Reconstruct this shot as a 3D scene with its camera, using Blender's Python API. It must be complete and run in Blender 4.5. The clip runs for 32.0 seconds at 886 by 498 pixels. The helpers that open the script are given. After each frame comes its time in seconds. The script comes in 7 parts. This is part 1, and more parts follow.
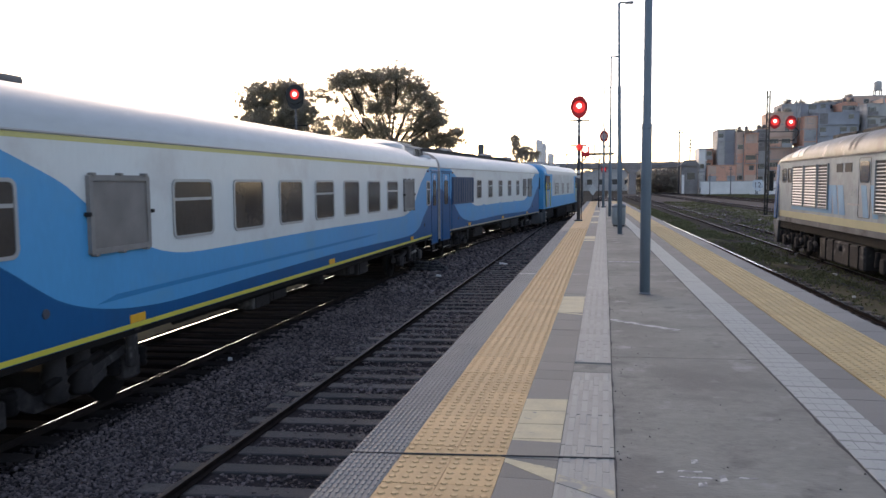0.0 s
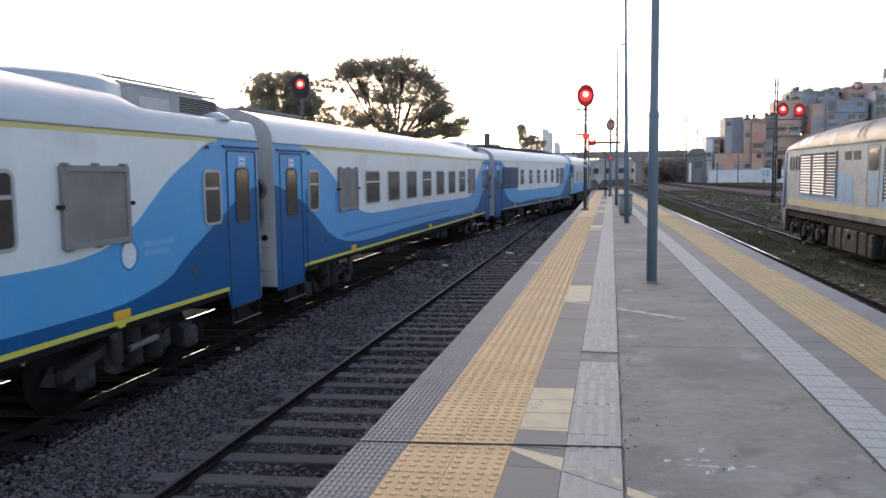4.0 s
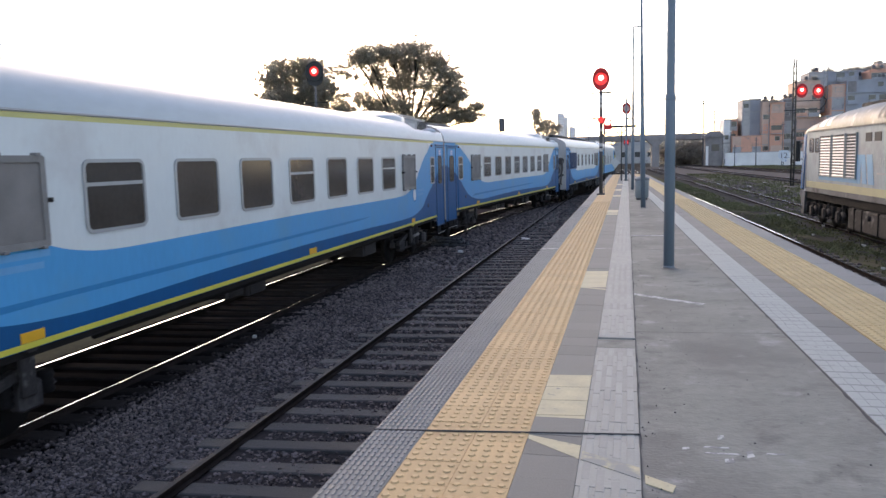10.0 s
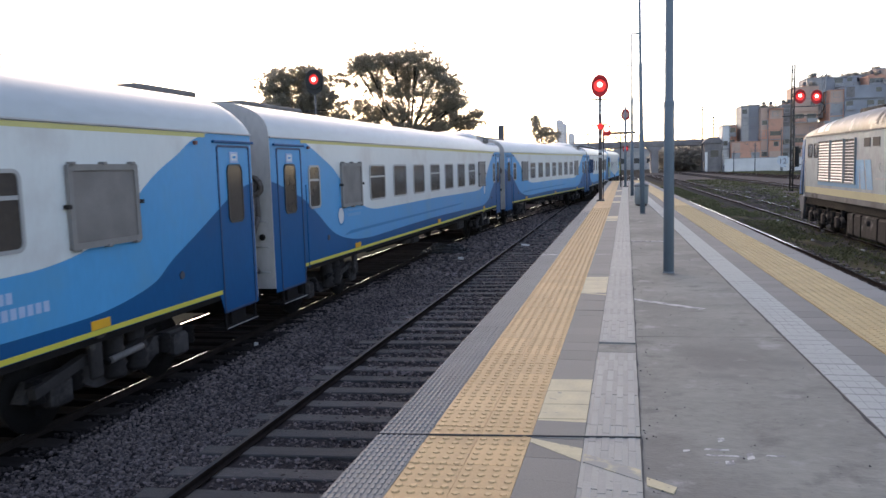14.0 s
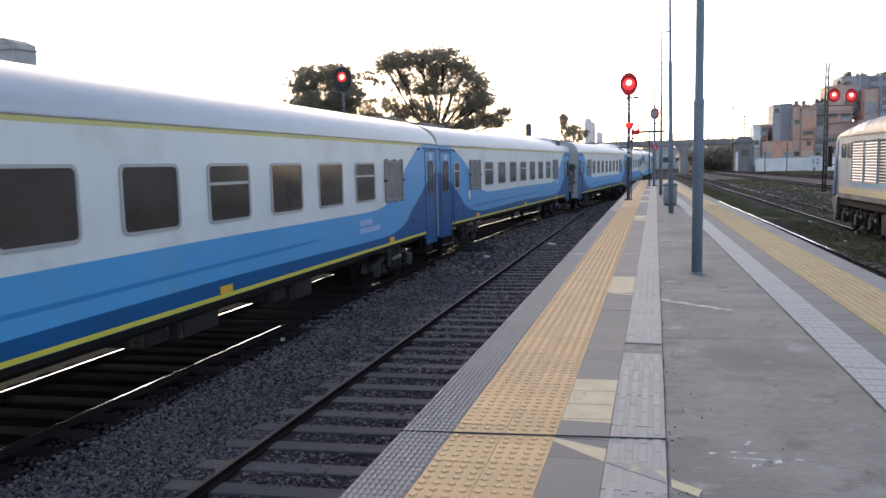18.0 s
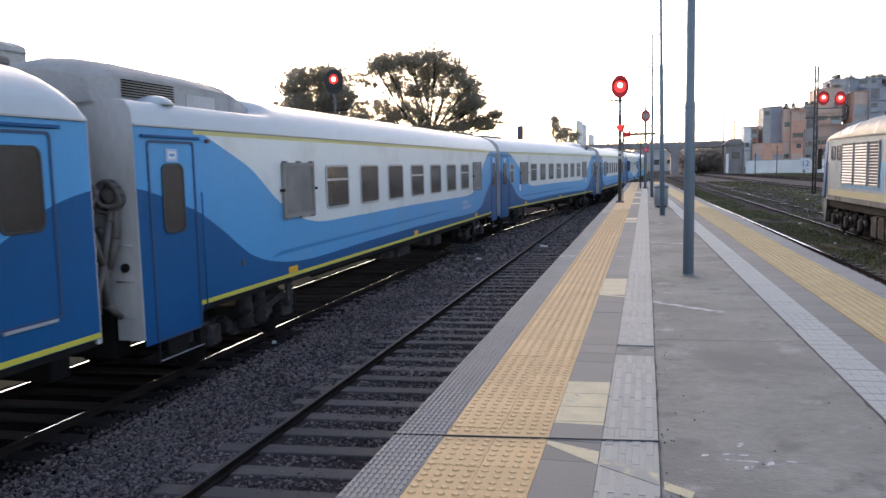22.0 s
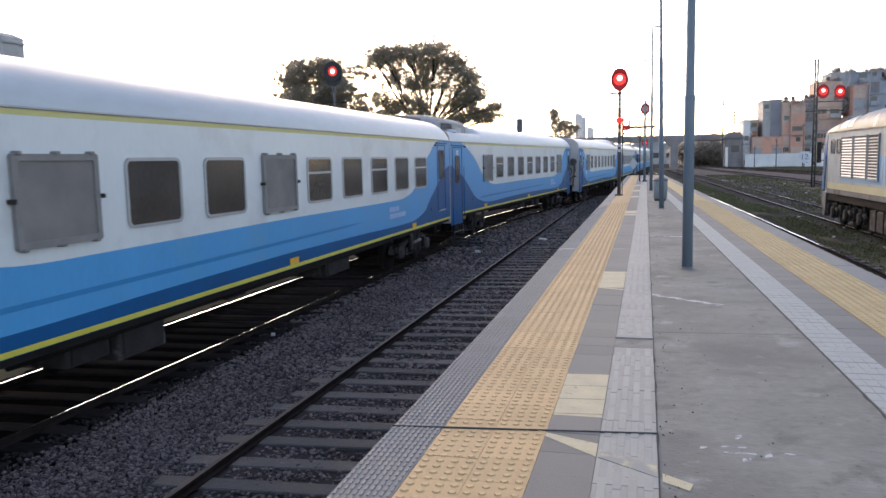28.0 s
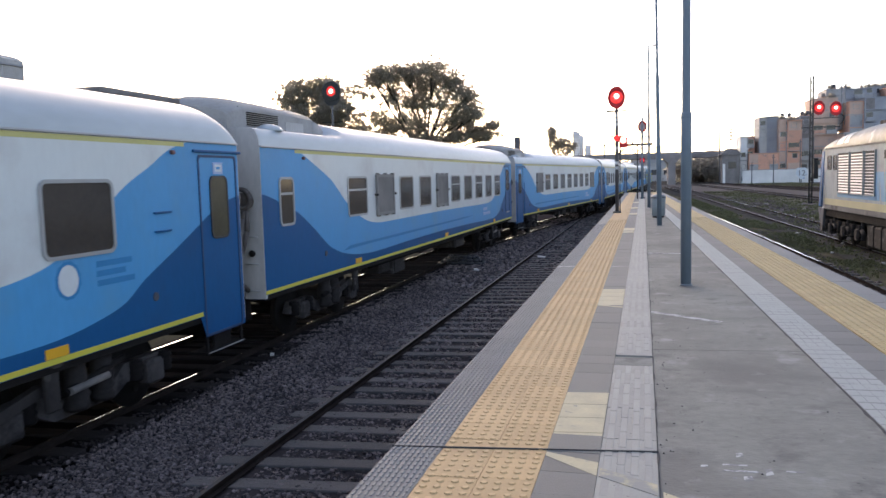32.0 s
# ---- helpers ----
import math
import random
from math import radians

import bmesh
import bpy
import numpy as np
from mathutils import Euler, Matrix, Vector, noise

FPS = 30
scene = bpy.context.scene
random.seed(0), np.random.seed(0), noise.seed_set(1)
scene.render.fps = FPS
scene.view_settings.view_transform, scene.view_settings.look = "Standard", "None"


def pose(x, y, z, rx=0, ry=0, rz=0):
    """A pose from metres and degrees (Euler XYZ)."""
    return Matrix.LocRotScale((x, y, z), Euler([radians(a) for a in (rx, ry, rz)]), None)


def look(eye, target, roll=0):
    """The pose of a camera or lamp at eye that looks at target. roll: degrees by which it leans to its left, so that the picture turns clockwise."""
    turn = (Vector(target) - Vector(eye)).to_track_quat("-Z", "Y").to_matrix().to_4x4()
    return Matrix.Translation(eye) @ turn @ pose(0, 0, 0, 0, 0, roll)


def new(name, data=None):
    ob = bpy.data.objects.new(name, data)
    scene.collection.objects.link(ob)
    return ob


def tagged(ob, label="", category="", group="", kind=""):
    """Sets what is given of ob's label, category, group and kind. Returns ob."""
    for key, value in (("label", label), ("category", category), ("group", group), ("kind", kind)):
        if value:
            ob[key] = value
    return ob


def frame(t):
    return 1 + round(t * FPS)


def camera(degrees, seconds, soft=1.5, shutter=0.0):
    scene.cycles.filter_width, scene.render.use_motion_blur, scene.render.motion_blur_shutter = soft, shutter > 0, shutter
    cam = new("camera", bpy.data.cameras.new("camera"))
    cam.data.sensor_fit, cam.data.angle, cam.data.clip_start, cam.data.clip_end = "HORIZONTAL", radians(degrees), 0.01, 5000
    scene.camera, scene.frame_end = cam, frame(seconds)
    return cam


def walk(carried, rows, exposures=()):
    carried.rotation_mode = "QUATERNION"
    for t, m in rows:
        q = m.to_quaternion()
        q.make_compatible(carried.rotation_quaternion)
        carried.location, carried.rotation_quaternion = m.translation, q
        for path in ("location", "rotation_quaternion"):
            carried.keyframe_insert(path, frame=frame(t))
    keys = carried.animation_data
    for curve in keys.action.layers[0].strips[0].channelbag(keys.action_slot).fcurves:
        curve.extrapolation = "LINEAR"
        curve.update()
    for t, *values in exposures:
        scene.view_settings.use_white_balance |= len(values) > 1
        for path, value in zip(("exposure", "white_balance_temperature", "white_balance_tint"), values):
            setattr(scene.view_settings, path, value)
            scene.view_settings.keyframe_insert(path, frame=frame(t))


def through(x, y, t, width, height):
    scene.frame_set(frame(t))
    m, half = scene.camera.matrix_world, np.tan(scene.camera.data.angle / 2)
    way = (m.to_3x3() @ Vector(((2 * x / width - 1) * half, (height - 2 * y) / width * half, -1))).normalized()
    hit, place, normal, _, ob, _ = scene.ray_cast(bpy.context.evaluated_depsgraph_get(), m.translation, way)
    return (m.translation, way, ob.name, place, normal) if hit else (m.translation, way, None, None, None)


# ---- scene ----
cam = camera(60.0, 32.0, 1.5, 0.4)
PATH = [
    (0.0, -0.009, 0.008, 1.565, 85.157, 0.505, 11.845),
    (0.5, -0.008, 0.011, 1.563, 85.043, 0.416, 11.921),
    (1.0, -0.008, 0.011, 1.563, 84.681, 0.574, 12.01),
    (1.5, -0.005, 0.014, 1.561, 84.153, 0.402, 11.849),
    (2.0, -0.018, 0.02, 1.564, 83.919, 0.395, 11.797),
    (2.5, -0.012, 0.019, 1.559, 84.056, 0.565, 11.759),
    (3.0, -0.015, 0.021, 1.562, 84.014, 0.454, 11.574),
    (3.5, -0.021, 0.026, 1.562, 84.395, 0.453, 11.511),
    (4.0, -0.011, 0.014, 1.563, 84.386, 0.735, 12.3),
    (4.5, -0.01, 0.003, 1.569, 84.859, 0.978, 12.449),
    (6.5, -0.006, 0.008, 1.567, 84.313, 0.868, 12.186),
    (7.0, -0.001, -0.004, 1.57, 84.203, 1.142, 12.497),
    (7.5, -0.005, -0.002, 1.569, 84.205, 1.252, 12.649),
    (8.0, -0.005, 0.017, 1.567, 84.072, 1.302, 13.135),
    (8.5, -0.004, 0.035, 1.576, 83.981, 1.342, 13.503),
    (9.0, -0.01, 0.039, 1.574, 83.799, 1.492, 13.549),
    (9.5, -0.014, 0.05, 1.569, 83.459, 1.378, 13.362),
    (10.0, -0.013, 0.05, 1.567, 83.363, 1.345, 13.402),
    (10.5, -0.005, 0.064, 1.573, 83.537, 1.45, 13.422),
    (11.0, -0.01, 0.013, 1.566, 83.67, 1.323, 13.388),
    (11.5, -0.014, 0.014, 1.562, 83.377, 1.272, 13.227),
    (12.0, -0.005, 0.006, 1.567, 83.59, 1.878, 13.561),
    (12.5, -0.001, -0.002, 1.568, 84.372, 2.11, 13.504),
    (13.0, 0.0, -0.002, 1.571, 84.334, 1.866, 13.404),
    (13.5, -0.001, 0.007, 1.565, 84.418, 1.748, 13.324),
    (14.0, -0.013, -0.002, 1.564, 83.897, 1.624, 13.365),
    (14.5, -0.013, 0.004, 1.565, 83.913, 1.751, 13.826),
    (16.5, -0.003, -0.015, 1.57, 84.751, 1.5, 14.939),
    (17.0, -0.005, -0.011, 1.562, 84.244, 1.259, 14.732),
    (17.5, -0.004, -0.007, 1.566, 84.207, 1.5, 15.265),
    (18.0, -0.008, -0.004, 1.565, 83.793, 1.281, 15.367),
    (18.5, -0.017, 0.002, 1.565, 83.769, 1.361, 15.069),
    (19.0, -0.024, 0.001, 1.565, 83.584, 1.219, 14.663),
    (19.5, -0.022, 0.01, 1.562, 83.941, 1.256, 14.579),
    (20.0, -0.022, 0.007, 1.567, 83.896, 1.134, 14.739),
    (20.5, -0.025, 0.004, 1.567, 84.2, 1.022, 15.062),
    (21.0, -0.019, 0.004, 1.566, 84.172, 0.96, 14.757),
    (21.5, -0.014, 0.005, 1.57, 84.243, 0.915, 14.666),
    (22.0, -0.014, 0.005, 1.566, 83.943, 1.28, 14.752),
    (22.5, -0.015, 0.002, 1.57, 84.301, 1.484, 14.993),
    (23.0, -0.003, -0.011, 1.579, 84.998, 1.417, 15.109),
    (23.5, -0.002, -0.008, 1.573, 85.114, 1.132, 15.092),
    (24.0, -0.003, -0.005, 1.57, 84.677, 1.566, 14.945),
    (24.5, -0.014, 0.001, 1.569, 84.399, 1.359, 15.485),
    (26.5, -0.018, 0.01, 1.56, 83.962, 1.142, 14.731),
    (27.0, -0.022, 0.01, 1.56, 83.535, 1.186, 14.6),
    (27.5, -0.03, 0.022, 1.553, 83.395, 0.922, 14.777),
    (28.0, -0.016, 0.009, 1.561, 83.408, 1.162, 14.688),
    (28.5, -0.02, 0.011, 1.555, 83.459, 1.403, 14.489),
    (29.0, -0.016, 0.021, 1.557, 83.341, 1.307, 14.271),
    (29.5, -0.009, 0.002, 1.567, 83.548, 1.407, 14.194),
    (30.0, -0.011, 0.016, 1.555, 83.223, 1.281, 14.533),
    (30.5, -0.002, 0.002, 1.571, 83.889, 1.65, 14.592),
    (31.0, -0.006, -0.003, 1.568, 84.508, 1.622, 14.604),
    (31.5, -0.002, -0.004, 1.568, 84.738, 1.714, 14.684),
    (32.0, -0.012, -0.001, 1.568, 84.763, 1.534, 14.562),
]
EXPOSURE, KELVIN, TINT = 1.48, 7500, 18
walk(cam, [(t, pose(*p)) for t, *p in PATH], [(t, EXPOSURE + e, KELVIN, TINT) for t, e in ((0, -0.38), (1, -0.33), (2, -0.03), (4, -0.05), (7, -0.1), (9, -0.18), (10, 0.05), (11, 0.05), (12, 0.17), (13, 0.03), (17, -0.1), (19, 0.05), (22, 0.03), (23, 0.03), (24, -0.28), (25, -0.2), (27, -0.05), (28, 0.05), (30, 0.08), (31, 0.12), (32, 0))])

# ---------------------------------------------------------------- light
RAIL = -1.3          # rail top, below the platform's surface at 0
world = bpy.data.worlds.new("evening_sky")
scene.world = world
world.use_nodes = True
wn = world.node_tree.nodes
sky = wn.new("ShaderNodeTexSky")
sky.sky_type = "NISHITA"
sky.sun_disc = False
sky.sun_elevation = radians(20)
sky.sun_rotation = radians(-28)
sky.air_density, sky.dust_density, sky.ozone_density = 0.7, 1.0, 0.3
world.node_tree.links.new(sky.outputs[0], wn["Background"].inputs[0])
wn["Background"].inputs[1].default_value = 0.15
sun = new("sun", bpy.data.lights.new("sun", "SUN"))
sun.data.energy, sun.data.angle, sun.data.color = 0.22, radians(35), (1.0, 0.96, 0.92)
sun.matrix_world = look((-14, 26, 8.5), (0, 0, 0))

# ---------------------------------------------------------------- materials


def mat(name, base, rough=0.7, metal=0.0, vary=0.25, scale=6.0, fine=60.0, bump=0.0, bump_scale=80.0,
        other=None, random_amount=0.0, island=False, coat=0.0, streak=None, emit=None, spec=0.5, specks=None):
    """A procedural surface: a base colour that drifts at two scales, with wear and fine relief."""
    m = bpy.data.materials.new(name)
    m.use_nodes = True
    nt = m.node_tree
    n, ln = nt.nodes, nt.links
    b = n["Principled BSDF"]
    b.inputs["Roughness"].default_value = rough
    b.inputs["Metallic"].default_value = metal
    b.inputs["Coat Weight"].default_value = coat
    b.inputs["Specular IOR Level"].default_value = spec
    tc = n.new("ShaderNodeTexCoord")
    mp = n.new("ShaderNodeMapping")
    if streak:
        mp.inputs["Scale"].default_value = streak
    ln.new(tc.outputs["Object"], mp.inputs[0])
    big, small = n.new("ShaderNodeTexNoise"), n.new("ShaderNodeTexNoise")
    for node, s, d in ((big, scale, 5.0), (small, fine, 3.0)):
        node.inputs["Scale"].default_value, node.inputs["Detail"].default_value = s, d
        ln.new(mp.outputs[0], node.inputs["Vector"])
    add = n.new("ShaderNodeMath")
    add.operation = "ADD"
    ln.new(big.outputs["Fac"], add.inputs[0])
    sm = n.new("ShaderNodeMath")
    sm.operation = "MULTIPLY"
    sm.inputs[1].default_value = 0.5
    ln.new(small.outputs["Fac"], sm.inputs[0])
    ln.new(sm.outputs[0], add.inputs[1])
    fac = add.outputs[0]
    if random_amount:
        rnd = n.new("ShaderNodeNewGeometry").outputs["Random Per Island"] if island else n.new("ShaderNodeObjectInfo").outputs["Random"]
        k = n.new("ShaderNodeMath")
        k.operation = "MULTIPLY_ADD"
        k.inputs[1].default_value = random_amount
        ln.new(rnd, k.inputs[0])
        ln.new(fac, k.inputs[2])
        fac = k.outputs[0]
    ramp = n.new("ShaderNodeMapRange")
    mid = 0.75 + random_amount * 0.5
    ramp.inputs["From Min"].default_value, ramp.inputs["From Max"].default_value = mid - 0.33 - random_amount * 0.4, mid + 0.33 + random_amount * 0.4
    ln.new(fac, ramp.inputs["Value"])
    mix = n.new("ShaderNodeMix")
    mix.data_type = "RGBA"
    lo = [c * (1 - vary) for c in base] if other is None else list(other)
    hi = [min(1, c * (1 + vary)) for c in base] if other is None else list(base)
    mix.inputs["A"].default_value, mix.inputs["B"].default_value = (*lo, 1), (*hi, 1)
    ln.new(ramp.outputs[0], mix.inputs["Factor"])
    colour = mix.outputs["Result"]
    for sp_scale, cut0, cut1, sp_colour in specks or ():
        sn = n.new("ShaderNodeTexNoise")
        sn.inputs["Scale"].default_value, sn.inputs["Detail"].default_value = sp_scale, 8.0
        sn.inputs["Roughness"].default_value = 0.62
        ln.new(tc.outputs["Object"], sn.inputs["Vector"])
        sr = n.new("ShaderNodeMapRange")
        sr.inputs["From Min"].default_value, sr.inputs["From Max"].default_value = cut0, cut1
        ln.new(sn.outputs["Fac"], sr.inputs["Value"])
        sm2 = n.new("ShaderNodeMix")
        sm2.data_type = "RGBA"
        ln.new(sr.outputs[0], sm2.inputs["Factor"])
        ln.new(colour, sm2.inputs["A"])
        sm2.inputs["B"].default_value = (*sp_colour, 1)
        colour = sm2.outputs["Result"]
    ln.new(colour, b.inputs["Base Color"])
    rr = n.new("ShaderNodeMapRange")
    rr.inputs["To Min"].default_value, rr.inputs["To Max"].default_value = max(0.03, rough - 0.12), min(1, rough + 0.12)
    ln.new(big.outputs["Fac"], rr.inputs["Value"])
    ln.new(rr.outputs[0], b.inputs["Roughness"])
    if bump:
        bn = n.new("ShaderNodeTexNoise")
        bn.inputs["Scale"].default_value, bn.inputs["Detail"].default_value = bump_scale, 6.0
        ln.new(mp.outputs[0], bn.inputs["Vector"])
        bu = n.new("ShaderNodeBump")
        bu.inputs["Strength"].default_value, bu.inputs["Distance"].default_value = bump, 0.02
        ln.new(bn.outputs["Fac"], bu.inputs["Height"])
        ln.new(bu.outputs[0], b.inputs["Normal"])
    if emit:
        b.inputs["Emission Color"].default_value = (*emit[0], 1)
        b.inputs["Emission Strength"].default_value = emit[1]
    return m


def leaves(name, base, other, through):
    """Leaf surface that lets part of the light through."""
    m = mat(name, base, 0.6, vary=0.4, scale=0.25, random_amount=1.2, island=True, other=other)
    nt = m.node_tree
    b, out = nt.nodes["Principled BSDF"], nt.nodes["Material Output"]
    tr = nt.nodes.new("ShaderNodeBsdfTranslucent")
    tr.inputs[0].default_value = (*through, 1)
    mx = nt.nodes.new("ShaderNodeMixShader")
    mx.inputs[0].default_value = 0.6
    nt.links.new(b.outputs[0], mx.inputs[1])
    nt.links.new(tr.outputs[0], mx.inputs[2])
    nt.links.new(mx.outputs[0], out.inputs[0])
    return m


def glass(name, tint, rough=0.12):
    m = mat(name, tint, rough, vary=0.45, scale=1.2, fine=14, random_amount=0.5)
    m.node_tree.nodes["Principled BSDF"].inputs["IOR"].default_value = 1.5
    return m


